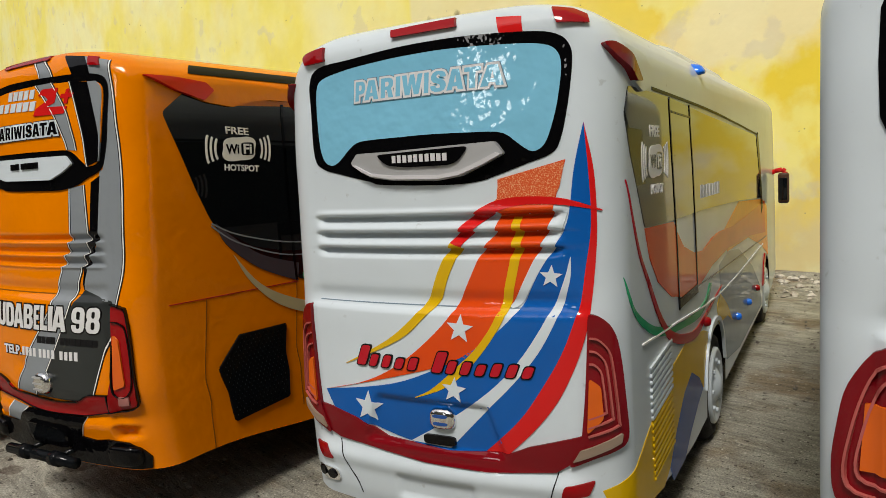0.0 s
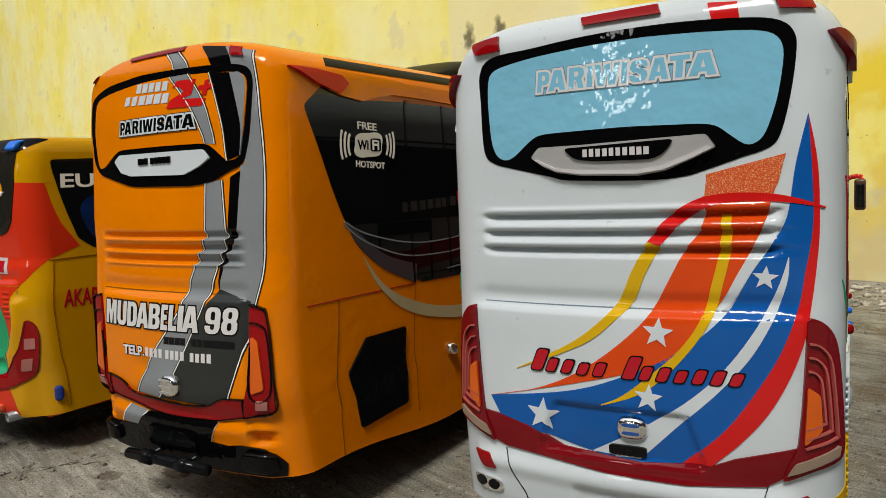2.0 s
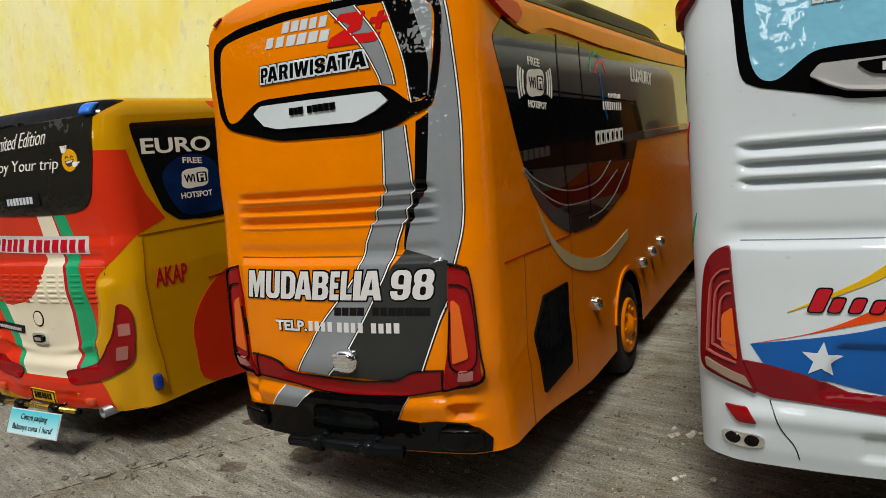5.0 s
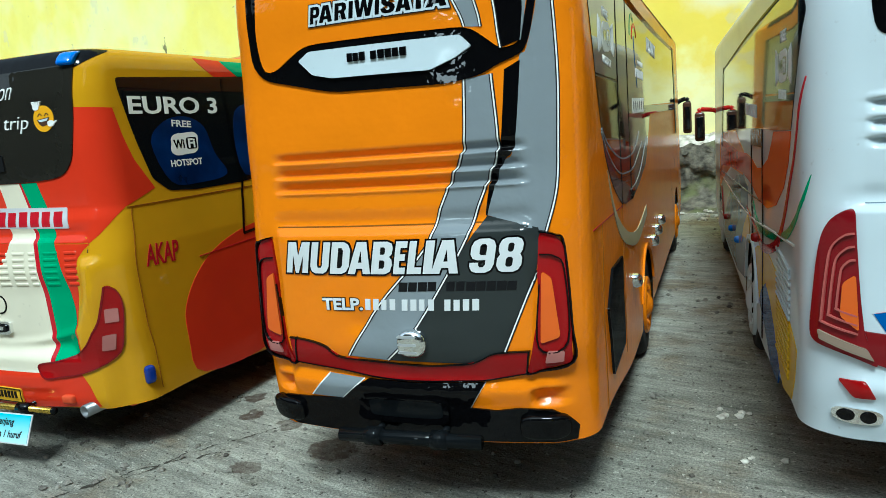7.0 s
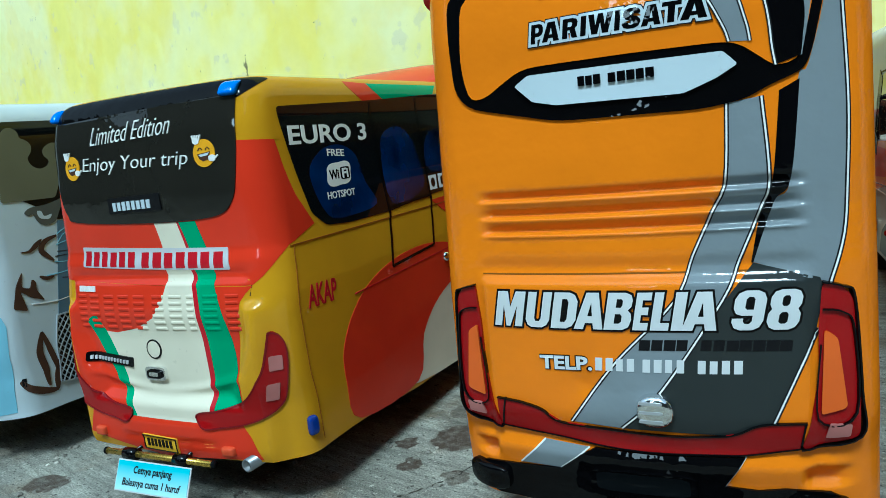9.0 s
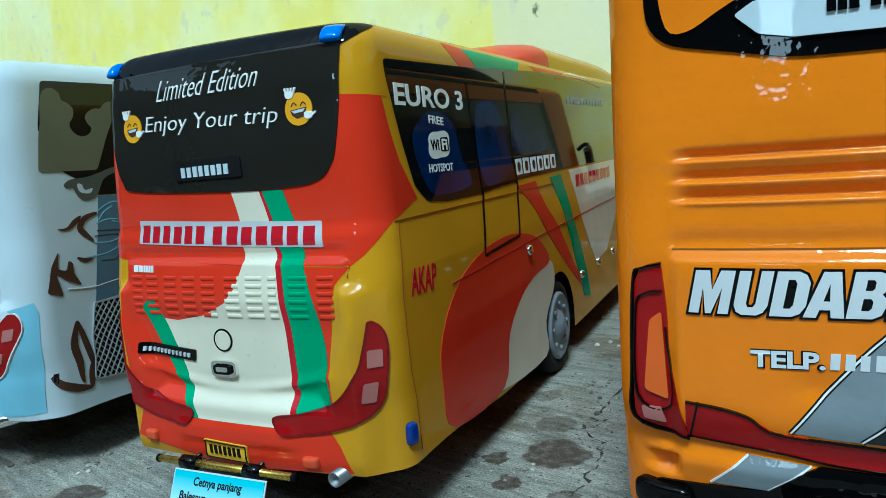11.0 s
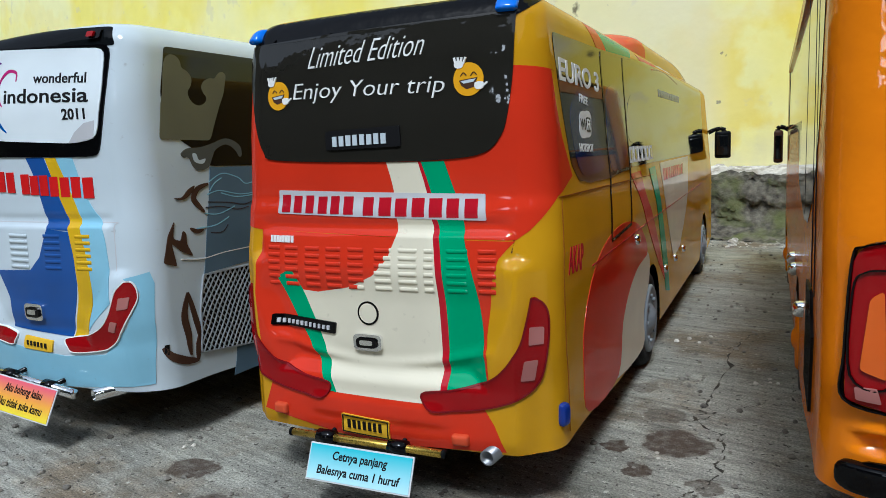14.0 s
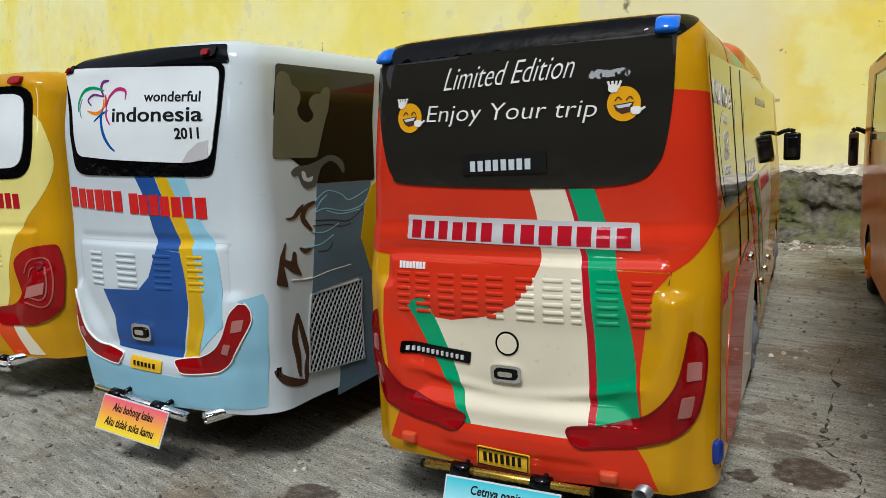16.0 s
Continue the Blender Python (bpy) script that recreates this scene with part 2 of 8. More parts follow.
        f = remap(ln.outputs["Value"], 0.90, 1.04, k, 0)
        if wet is None:
            wet = f
        else:
            mx = n.new("ShaderNodeMath")
            mx.operation = "MAXIMUM"
            l.new(wet, mx.inputs[0])
            l.new(f, mx.inputs[1])
            wet = mx.outputs[0]
    mott = n.new("ShaderNodeMath")
    mott.operation = "MULTIPLY"
    l.new(wet, mott.inputs[0])
    l.new(remap(noise_at(210, 5), 0.36, 0.56, 0.66, 1.0), mott.inputs[1])
    base = mixed("MIX", mott.outputs[0], base, (0.046, 0.024, 0.013))
    l.new(base, b.inputs["Base Color"])
    b.inputs["Roughness"].default_value = 0.85
    bp = n.new("ShaderNodeBump")
    bp.inputs["Strength"].default_value, bp.inputs["Distance"].default_value = 1.0, 0.0010
    hsum = n.new("ShaderNodeMath")
    l.new(streak, hsum.inputs[0])
    l.new(grit, hsum.inputs[1])
    l.new(hsum.outputs[0], bp.inputs["Height"])
    l.new(bp.outputs["Normal"], b.inputs["Normal"])
    return m


def plaster(name):
    """Old yellow limewash over pale plaster, patchy, flaking and damp-stained."""
    m, n, l, b = nodes_of(name)
    tc = n.new("ShaderNodeTexCoord")
    pos = tc.outputs["Object"]

    def fac(scale, detail, a, c, lo=0.0, hi=1.0, stretch=(1, 1, 1), seed=0.0):
        t = n.new("ShaderNodeTexNoise")
        t.inputs["Scale"].default_value, t.inputs["Detail"].default_value = scale, detail
        mp = n.new("ShaderNodeMapping")
        mp.inputs["Scale"].default_value, mp.inputs["Location"].default_value = stretch, (seed, seed, seed)
        l.new(pos, mp.inputs["Vector"])
        l.new(mp.outputs["Vector"], t.inputs["Vector"])
        r = n.new("ShaderNodeMapRange")
        for k, x in zip(("From Min", "From Max", "To Min", "To Max"), (a, c, lo, hi)):
            r.inputs[k].default_value = x
        l.new(t.outputs["Fac"], r.inputs["Value"])
        return r.outputs["Result"], t.outputs["Fac"]

    def mix(f, a, c, kind="MIX"):
        x = n.new("ShaderNodeMix")
        x.data_type, x.blend_type = "RGBA", kind
        for key, v in (("Factor", f), ("A", a), ("B", c)):
            if isinstance(v, float):
                x.inputs[key].default_value = v
            elif isinstance(v, tuple):
                x.inputs[key].default_value = (*v, 1)
            else:
                l.new(v, x.inputs[key])
        return x.outputs["Result"]

    f1, _ = fac(3.2, 4, 0.40, 0.62)
    col = mix(f1, (0.95, 0.85, 0.20), (0.95, 0.91, 0.46))
    f2, _ = fac(7, 8, 0.50, 0.565, 0, 0.85, seed=3.1)
    sep = n.new("ShaderNodeSeparateXYZ")
    l.new(pos, sep.inputs[0])
    worn = n.new("ShaderNodeMapRange")
    for k, x in zip(("From Min", "From Max", "To Min", "To Max"), (-0.75, -0.15, 0.2, 1.0)):
        worn.inputs[k].default_value = x
    l.new(sep.outputs["X"], worn.inputs["Value"])
    patch = n.new("ShaderNodeMath")
    patch.operation = "MULTIPLY"
    l.new(f2, patch.inputs[0])
    l.new(worn.outputs["Result"], patch.inputs[1])
    col = mix(patch.outputs[0], col, (0.90, 0.68, 0.035))
    wash, _ = fac(5, 7, 0.52, 0.60, 0, 0.8, seed=9.4)
    thin = n.new("ShaderNodeMath")
    thin.operation = "MULTIPLY"
    l.new(wash, thin.inputs[0])
    l.new(worn.outputs["Result"], thin.inputs[1])
    col = mix(thin.outputs[0], col, (0.93, 0.87, 0.56))
    bare, _ = fac(16, 7, 0.62, 0.66, 0, 0.35, seed=7.7)
    col = mix(bare, col, (0.66, 0.62, 0.50))
    f3, _ = fac(22, 5, 0.30, 0.7, 0.97, 1.02, (1, 1, 1), 1.3)
    col = mix(1.0, col, f3, "MULTIPLY")
    dots, _ = fac(60, 3, 0.735, 0.765, 0, 0.8, seed=5.5)
    col = mix(dots, col, (0.10, 0.08, 0.05))
    # a repainted pale strip and damp, flaking skirting
    pale = n.new("ShaderNodeMapRange")
    for k, x in zip(("From Min", "From Max", "To Min", "To Max"), (-0.80, -0.79, 0.0, 0.55)):
        pale.inputs[k].default_value = x
    l.new(sep.outputs["X"], pale.inputs["Value"])
    pale2 = n.new("ShaderNodeMapRange")
    for k, x in zip(("From Min", "From Max", "To Min", "To Max"), (-0.50, -0.46, 1.0, 0.0)):
        pale2.inputs[k].default_value = x
    l.new(sep.outputs["X"], pale2.inputs["Value"])
    both = n.new("ShaderNodeMath")
    both.operation = "MULTIPLY"
    l.new(pale.outputs["Result"], both.inputs[0])
    l.new(pale2.outputs["Result"], both.inputs[1])
    col = mix(both.outputs[0], col, (0.84, 0.80, 0.60))
    damp = n.new("ShaderNodeMapRange")
    for k, x in zip(("From Min", "From Max", "To Min", "To Max"), (0.015, 0.14, 0.62, 0.0)):
        damp.inputs[k].default_value = x
    lift = n.new("ShaderNodeMath")
    lift.operation = "MULTIPLY_ADD"
    _, raw = fac(30, 5, 0, 1, seed=2.2)
    l.new(raw, lift.inputs[0])
    lift.inputs[1].default_value = 0.16
    l.new(sep.outputs["Z"], lift.inputs[2])
    sh = n.new("ShaderNodeMath")
    l.new(lift.outputs[0], sh.inputs[0])
    sh.inputs[1].default_value = -0.10
    l.new(sh.outputs[0], damp.inputs["Value"])
    col = mix(damp.outputs["Result"], col, (0.58, 0.54, 0.44))
    # mould blotches: x, z, radii
    for x, z, rx, rz in ((-0.742, 0.414, 0.013, 0.026), (-0.664, 0.418, 0.011, 0.020), (-0.707, 0.362, 0.007, 0.009), (-1.48, 0.364, 0.004, 0.03), (-0.30, 0.30, 0.008, 0.006)):
        wob = n.new("ShaderNodeTexNoise")
        wob.inputs["Scale"].default_value, wob.inputs["Detail"].default_value = 70, 5
        l.new(pos, wob.inputs["Vector"])
        sc = n.new("ShaderNodeVectorMath")
        sc.operation = "SCALE"
        sc.inputs["Scale"].default_value = 0.03
        l.new(wob.outputs["Color"], sc.inputs[0])
        ad = n.new("ShaderNodeVectorMath")
        l.new(pos, ad.inputs[0])
        l.new(sc.outputs[0], ad.inputs[1])
        sb = n.new("ShaderNodeVectorMath")
        sb.operation = "SUBTRACT"
        l.new(ad.outputs[0], sb.inputs[0])
        sb.inputs[1].default_value = (x + 0.015, 0, z + 0.015)
        ml = n.new("ShaderNodeVectorMath")
        ml.operation = "MULTIPLY"
        l.new(sb.outputs[0], ml.inputs[0])
        ml.inputs[1].default_value = (1 / rx, 0, 1 / rz)
        ln = n.new("ShaderNodeVectorMath")
        ln.operation = "LENGTH"
        l.new(ml.outputs[0], ln.inputs[0])
        mr = n.new("ShaderNodeMapRange")
        for k, v in zip(("From Min", "From Max", "To Min", "To Max"), (0.5, 1.3, 0.85, 0.0)):
            mr.inputs[k].default_value = v
        l.new(ln.outputs["Value"], mr.inputs["Value"])
        col = mix(mr.outputs["Result"], col, (0.09, 0.075, 0.04))
    l.new(col, b.inputs["Base Color"])
    b.inputs["Roughness"].default_value = 0.9
    bp = n.new("ShaderNodeBump")
    bp.inputs["Strength"].default_value, bp.inputs["Distance"].default_value = 0.35, 0.003
    l.new(raw, bp.inputs["Height"])
    l.new(bp.outputs["Normal"], b.inputs["Normal"])
    return m


def rubble(name, a, c, moss):
    m, n, l, b = nodes_of(name)
    tc = n.new("ShaderNodeTexCoord")
    t = n.new("ShaderNodeTexNoise")
    t.inputs["Scale"].default_value, t.inputs["Detail"].default_value = 90, 8
    l.new(tc.outputs["Object"], t.inputs["Vector"])
    cr = n.new("ShaderNodeValToRGB")
    cr.color_ramp.elements[0].position, cr.color_ramp.elements[0].color = 0.36, (*a, 1)
    cr.color_ramp.elements[1].position, cr.color_ramp.elements[1].color = 0.66, (*c, 1)
    l.new(t.outputs["Fac"], cr.inputs["Fac"])
    g = n.new("ShaderNodeTexNoise")
    g.inputs["Scale"].default_value, g.inputs["Detail"].default_value = 22, 6
    l.new(tc.outputs["Object"], g.inputs["Vector"])
    mr = n.new("ShaderNodeMapRange")
    mr.inputs["From Min"].default_value, mr.inputs["From Max"].default_value = 0.52, 0.66
    mr.inputs["To Max"].default_value = moss
    l.new(g.outputs["Fac"], mr.inputs["Value"])
    mx = n.new("ShaderNodeMix")
    mx.data_type = "RGBA"
    l.new(mr.outputs["Result"], mx.inputs["Factor"])
    l.new(cr.outputs["Color"], mx.inputs["A"])
    mx.inputs["B"].default_value = (0.10, 0.115, 0.03, 1)
    l.new(mx.outputs["Result"], b.inputs["Base Color"])
    b.inputs["Roughness"].default_value = 0.95
    bp = n.new("ShaderNodeBump")
    bp.inputs["Strength"].default_value, bp.inputs["Distance"].default_value = 1.0, 0.004
    l.new(t.outputs["Fac"], bp.inputs["Height"])
    l.new(bp.outputs["Normal"], b.inputs["Normal"])
    return m


DRIPS = [(-0.460, 0.284, 0.006, 0.007, 0.95), (-0.434, 0.295, 0.016, 0.016, 0.9), (-0.446, 0.260, 0.0065, 0.006, 0.9),
         (-0.444, 0.330, 0.011, 0.011, 0.6), (-0.381, 0.233, 0.013, 0.011, 0.85), (-0.412, 0.208, 0.008, 0.006, 0.75),
         (-0.633, 0.197, 0.014, 0.010, 0.85), (-0.418, 0.254, 0.008, 0.007, 0.7), (-0.60, 0.172, 0.012, 0.010, 0.8),
         (-0.461, 0.370, 0.008, 0.010, 0.5), (-0.40, 0.17, 0.012, 0.01, 0.7)]
CONCRETE = concrete("yard_concrete")
PLASTER = plaster("yellow_plaster")
FOOTING = rubble("rough_footing", (0.035, 0.030, 0.022), (0.165, 0.150, 0.112), 0.75)
DEBRIS = rubble("plaster_debris", (0.30, 0.27, 0.22), (0.68, 0.65, 0.58), 0.0)
STONE = rubble("grit", (0.07, 0.06, 0.05), (0.30, 0.28, 0.24), 0.0)
GREYWALL = rubble("grey_wall_plaster", (0.05, 0.05, 0.048), (0.10, 0.10, 0.095), 0.1)
CRACK = rubble("crack_dirt", (0.02, 0.017, 0.012), (0.07, 0.06, 0.045), 0.0)


# ---- mesh helpers ----
def mesh_of(bm, name, mat, smooth=True):
    me = bpy.data.meshes.new(name)
    bm.to_mesh(me)
    bm.free()
    me.materials.append(mat)
    me.polygons.foreach_set("use_smooth", [smooth] * len(me.polygons))
    return me


def part(name, bm, mat, parent, label="", smooth=True):
    """One mesh object under a thing or a part."""
    ob = new(name, bm if isinstance(bm, bpy.types.Mesh) else mesh_of(bm, name, mat, smooth))
    ob.parent = parent
    if label:
        tagged(ob, label)
    return ob


def box(bm, lo, hi, bevel=0.0):
    vs = [bm.verts.new((x, y, z)) for x in (lo[0], hi[0]) for y in (lo[1], hi[1]) for z in (lo[2], hi[2])]
    for f in ((0, 1, 3, 2), (4, 6, 7, 5), (0, 4, 5, 1), (2, 3, 7, 6), (0, 2, 6, 4), (1, 5, 7, 3)):
        bm.faces.new([vs[i] for i in f])
    if bevel:
        es = list({e for v in vs for e in v.link_edges})
        bmesh.ops.bevel(bm, geom=es, offset=bevel, segments=3, profile=0.6, affect="EDGES")
    return bm


def tube(bm, a, b, r, r2=None, segments=16, caps=True, bore=0.0):
    """A rod or pipe from a to b; bore: the radius of an open end."""
    a, b = Vector(a), Vector(b)
    r2 = r if r2 is None else r2
    turn = (b - a).to_track_quat("Z", "Y")
    rings = []
    for p, q in ((a, r), (b, r2)):
        rings.append([bm.verts.new(p + turn @ Vector((q * math.cos(k * math.tau / segments), q * math.sin(k * math.tau / segments), 0)))
                      for k in range(segments)])
    if bore:
        for p in (a, a + (b - a) * 0.5):
            rings.insert(0, [bm.verts.new(p + turn @ Vector((bore * math.cos(k * math.tau / segments), bore * math.sin(k * math.tau / segments), 0)))
                             for k in range(segments)])
    for ra, rb in zip(rings, rings[1:]):
        for k in range(segments):
            bm.faces.new((ra[k], ra[(k + 1) % segments], rb[(k + 1) % segments], rb[k]))
    if caps:
        bm.faces.new(rings[0][::-1])
        bm.faces.new(rings[-1])
    bmesh.ops.recalc_face_normals(bm, faces=bm.faces)
    return bm


def lathe(bm, profile, m, segments=36):
    """Turns (radius, height) pairs round the z axis of the pose m."""
    rings = [[bm.verts.new(m @ Vector((r * math.cos(k * math.tau / segments), r * math.sin(k * math.tau / segments), h)))
              for k in range(segments)] for r, h in profile]
    for ra, rb in zip(rings, rings[1:]):
        for k in range(segments):
            bm.faces.new((ra[k], ra[(k + 1) % segments], rb[(k + 1) % segments], rb[k]))
    bm.faces.new(rings[0][::-1])
    bm.faces.new(rings[-1])
    bmesh.ops.recalc_face_normals(bm, faces=bm.faces)
    return bm


# ---- the coach bodies: one wrapped skin (s across the back and round the corners, z up) ----
def lerp_table(table, z):
    if z <= table[0][0]:
        return table[0][1]
    for (za, a), (zb, b) in zip(table, table[1:]):
        if z <= zb:
            f = (z - za) / (zb - za)
            f = f * f * (3 - 2 * f)
            return a + (b - a) * f
    return table[-1][1]


def inset(S, z):
    """How far the skin draws in towards the roof's rounded edge."""
    d = z - (S["z1"] - S["rt"])
    if d <= 0:
        return 0.0
    d = min(d, S["rt"])
    return S["rt"] - math.sqrt(max(0.0, S["rt"] ** 2 - d * d))


def half(S, z):
    """Half the width at height z: sides that lean in a little and a wide round shoulder below the roof."""
    q = min(1.0, max(0.0, (z - (S["z1"] - S["sz"])) / S["sz"]))
    return S["hw"] - S["tum"] * max(0.0, (z - 0.10) / 0.08) - S["sx"] * (1 - math.sqrt(max(0.0, 1 - q * q)))


def skin(S, s, z, off=0.0):
    """A place on the skin: s metres round from the middle of the back, z up; off metres proud of it."""
    W, r = half(S, z), S["r"]
    sg, a = (1 if s >= 0 else -1), abs(s)
    y0 = lerp_table(S["prof"], z) + inset(S, z)
    flat = W - r
    yc = y0 + S["bow"] * (flat / S["hw"]) ** 2
    if a <= flat:
        y = y0 + S["bow"] * (a / S["hw"]) ** 2 - S["relief"](s, z)
        return S["cx"] + s, y - off, z
    q = (a - flat) / r
    if q < math.pi / 2:
        fade = max(0.0, 1 - q * 2)
        x = flat + (r + off) * math.sin(q)
        y = yc + r - (r + off) * math.cos(q) - S["relief"](sg * flat, z) * fade
        return S["cx"] + sg * x, y, z
    return S["cx"] + sg * (W + off), yc + r + (a - flat - r * math.pi / 2), z


def step(a, b, x):
    t = min(1.0, max(0.0, (x - a) / (b - a)))
    return t * t * (3 - 2 * t)


def ridge(x, at, width):
    return math.exp(-((x - at) / width) ** 2)


def relief_grooved(s, z):
    """Three pressed grooves, a raised lid below them and a fuller bumper."""
    a, z = abs(s) * 1000, z * 1000
    e = 1 - step(44, 51, a)
    d = sum(-3.3 * step(0.0, 0.8, g - z) * (1 - step(0.9, 4.2, g - z)) + 0.7 * ridge(z, g + 0.9, 0.9) for g in (143.0, 137.2, 131.6)) * e
    lid = (1 - step(109.0, 110.6, z)) * step(46, 54, z) * (1 - step(50.4, 52.2, a))
    d += 1.9 * lid - 1.2 * ridge(z, 113.5, 2.6) * (1 - step(48, 54, a))
    d -= 1.7 * (1 - step(76.5, 78.7, z)) * step(59, 62, z) * (1 - step(20.5 + 0.35 * (78 - z), 23.0 + 0.35 * (78 - z), a))
    d += 2.6 * (1 - step(50, 58, z)) - 1.2 * (1 - step(30, 40, z))
    d -= 1.6 * step(39.0, 40.4, z) * (1 - step(47.6, 49.0, z)) * (1 - step(14.5, 16.5, a))
    return d * 0.001


def relief_ribbed(s, z):
    """Three proud ribs, a raised lid and a rounded bumper with pressed pockets."""
    a, z0, s0 = abs(s) * 1000, z * 1000, s * 1000
    e = 1 - step(42, 50, a)
    d = sum(0.9 * ridge(z0, g - 0.6, 0.9) - 2.4 * (1 - step(0, 3.6, z0 - g) if z0 > g else 1 - step(0, 0.8, g - z0)) for g in (136.4, 130.8, 125.6)) * e
    lid = (1 - step(109.5, 112.0, z0)) * step(46, 56, z0) * (1 - step(47.0, 50.0, a))
    d += 1.8 * lid - 1.0 * ridge(z0, 114.5, 2.4) * (1 - step(46, 52, a))
    d += 2.4 * (1 - step(53, 60, z0))
    d -= 4.6 * step(2.9, 2.0, abs(z0 - 51.5)) * step(4.7, 3.2, abs(s0 - 50 if s0 > 0 else s0 + 53))
    d -= 1.0 * ridge(z0, 78, 3.5) * ridge(s0, -14, 5)
    return d * 0.001


def relief_pod(s, z):
    """A recessed lid between two lamp pods that join in a U below it."""
    a, z = abs(s) * 1000, z * 1000
    inner = 45 + 12 * step(50, 96, z)
    depth = max(step(-9, 3, a - inner), 1 - step(50, 58, z))
    d = 5.6 * depth * (1 - step(95, 100, z)) * (0.45 + 0.55 * step(20, 33, z))
    d += 1.3 * ridge(z, 57.5 + 0.0036 * a * a, 2.1) * (1 - step(44, 50, a))
    lid = (1 - step(106.5, 108.5, z)) * (1 - step(53, 55.5, a)) * step(80, 95, z)
    d += 1.5 * lid - 0.8 * ridge(z, 110.5, 2.0) * (1 - step(50, 56, a))
    d += 1.1 * step(34, 38, z) * (1 - step(42, 46, z)) * (1 - step(24, 34, a))
    return d * 0.001


def relief_soft(s, z):
    """The same with a shallower press."""
    a, z = abs(s) * 1000, z * 1000
    inner = 34 + 20 * step(52, 90, z)
    depth = max(step(-8, 4, a - inner), 1 - step(50, 60, z))
    d = 3.4 * depth * (1 - step(84, 90, z)) * (0.4 + 0.6 * step(22, 34, z))
    lid = (1 - step(108.5, 110.5, z)) * (1 - step(50, 53, a)) * step(70, 90, z)
    return (d + 1.6 * lid - 0.8 * ridge(z, 112.5, 2.0) * (1 - step(48, 54, a))) * 0.001


# centre, half width, sill and roof heights, length, corner and roof radii, bow of the back, lean of the sides, profile of the back
def shape(cx, hw, z0, z1, L, r, rt, bow, tum, prof, relief, wheels, rake=0.25, wheel_z=0.030, arch=0.0335, yaw=0.0, sx=0.016, sz=0.016, drop=0.006, shift=0.0):
    return dict(cx=cx, hw=hw, z0=z0, z1=z1, L=L, r=r, rt=rt, bow=bow, tum=tum, prof=prof, relief=relief, wheels=wheels, rake=rake, wheel=wheel_z, arch=arch, yaw=yaw, sx=sx, sz=sz, drop=drop, shift=shift)


B1 = shape(-0.1177, 0.0662, 0.033, 0.210, 0.62, 0.0157, 0.010, 0.008, 0.0,
           [(0.03, 0.2125), (0.05, 0.2105), (0.07, 0.2095), (0.10, 0.210), (0.12, 0.211), (0.16, 0.212), (0.20, 0.2145)], relief_grooved, (0.408, 0.705), drop=0.010, shift=0.0017, yaw=3.4, sx=0.026, sz=0.020)
B2 = shape(-0.3160, 0.0660, 0.034, 0.2205, 0.63, 0.014, 0.012, 0.008, 0.0,
           [(0.03, 0.186), (0.055, 0.184), (0.07, 0.181), (0.10, 0.182), (0.135, 0.1845), (0.183, 0.1875), (0.21, 0.190)], relief_ribbed, (0.388, 0.705), drop=0.010, yaw=0.5, sx=0.048, sz=0.017)
B3 = shape(-0.534, 0.070, 0.027, 0.193, 0.665, 0.014, 0.009, 0.005, 0.006,
           [(0.03, 0.2005), (0.05, 0.2005), (0.065, 0.199), (0.09, 0.199), (0.115, 0.2015), (0.122, 0.203), (0.145, 0.203), (0.17, 0.2045), (0.191, 0.2080)], relief_pod, (0.414, 0.755), sx=0.007, sz=0.010)
B4 = shape(-0.7275, 0.070, 0.029, 0.203, 0.62, 0.015, 0.010, 0.009, 0.003,
           [(0.03, 0.203), (0.05, 0.201), (0.066, 0.199), (0.10, 0.200), (0.12, 0.201), (0.162, 0.201), (0.197, 0.2055)], relief_soft, (0.43, 0.74), yaw=-2.5, sx=0.014, sz=0.014)
B5 = shape(-0.908, 0.070, 0.030, 0.206, 0.62, 0.015, 0.010, 0.009, 0.003,
           [(0.03, 0.233), (0.05, 0.231), (0.066, 0.229), (0.10, 0.230), (0.12, 0.231), (0.162, 0.231), (0.197, 0.2355)], relief_soft, (0.46, 0.77))
B0 = shape(0.0690, 0.066, 0.030, 0.212, 0.50, 0.014, 0.010, 0.008, 0.0,
           [(0.03, 0.2125), (0.05, 0.2105), (0.07, 0.2095), (0.10, 0.210), (0.12, 0.211), (0.16, 0.212), (0.20, 0.2145)], relief_grooved, (0.372, 0.60), sx=0.026, sz=0.020)



def cuts_of(S):
    """The lines on which a skin bends: s and z."""
    flat = S["hw"] - S["r"]
    ss = [i * 0.0013 for i in range(int(flat / 0.0013) + 1)] + [flat + i * S["r"] * math.pi / 22 for i in range(12)]
    end = flat + S["r"] * math.pi / 2
    ss += [end + 0.012 * (i + 1) for i in range(int((S["L"] - S["r"] * 2 - 0.01) / 0.012))]
    ss = sorted({round(x, 5) for x in ss} | {-round(x, 5) for x in ss})
    lo, zs = S["z0"], []
    fine = S["relief"] in (relief_grooved, relief_ribbed)
    z = lo
    while z < S["z1"] - S["rt"] - 0.001:
        zs.append(z)
        z += 0.00055 if fine and 0.121 < z < 0.146 else (0.0011 if z < 0.146 else 0.003)
    zs += [S["z1"] - S["rt"] + S["rt"] * math.sin(k * math.pi / 2 / 9) for k in range(10)]
    zs = sorted({round(q, 6) for q in zs} | {round(S["z1"] - S["sz"] + S["sz"] * math.sin(k * math.pi / 2 / 9), 6) for k in range(10)})
    return ss, zs


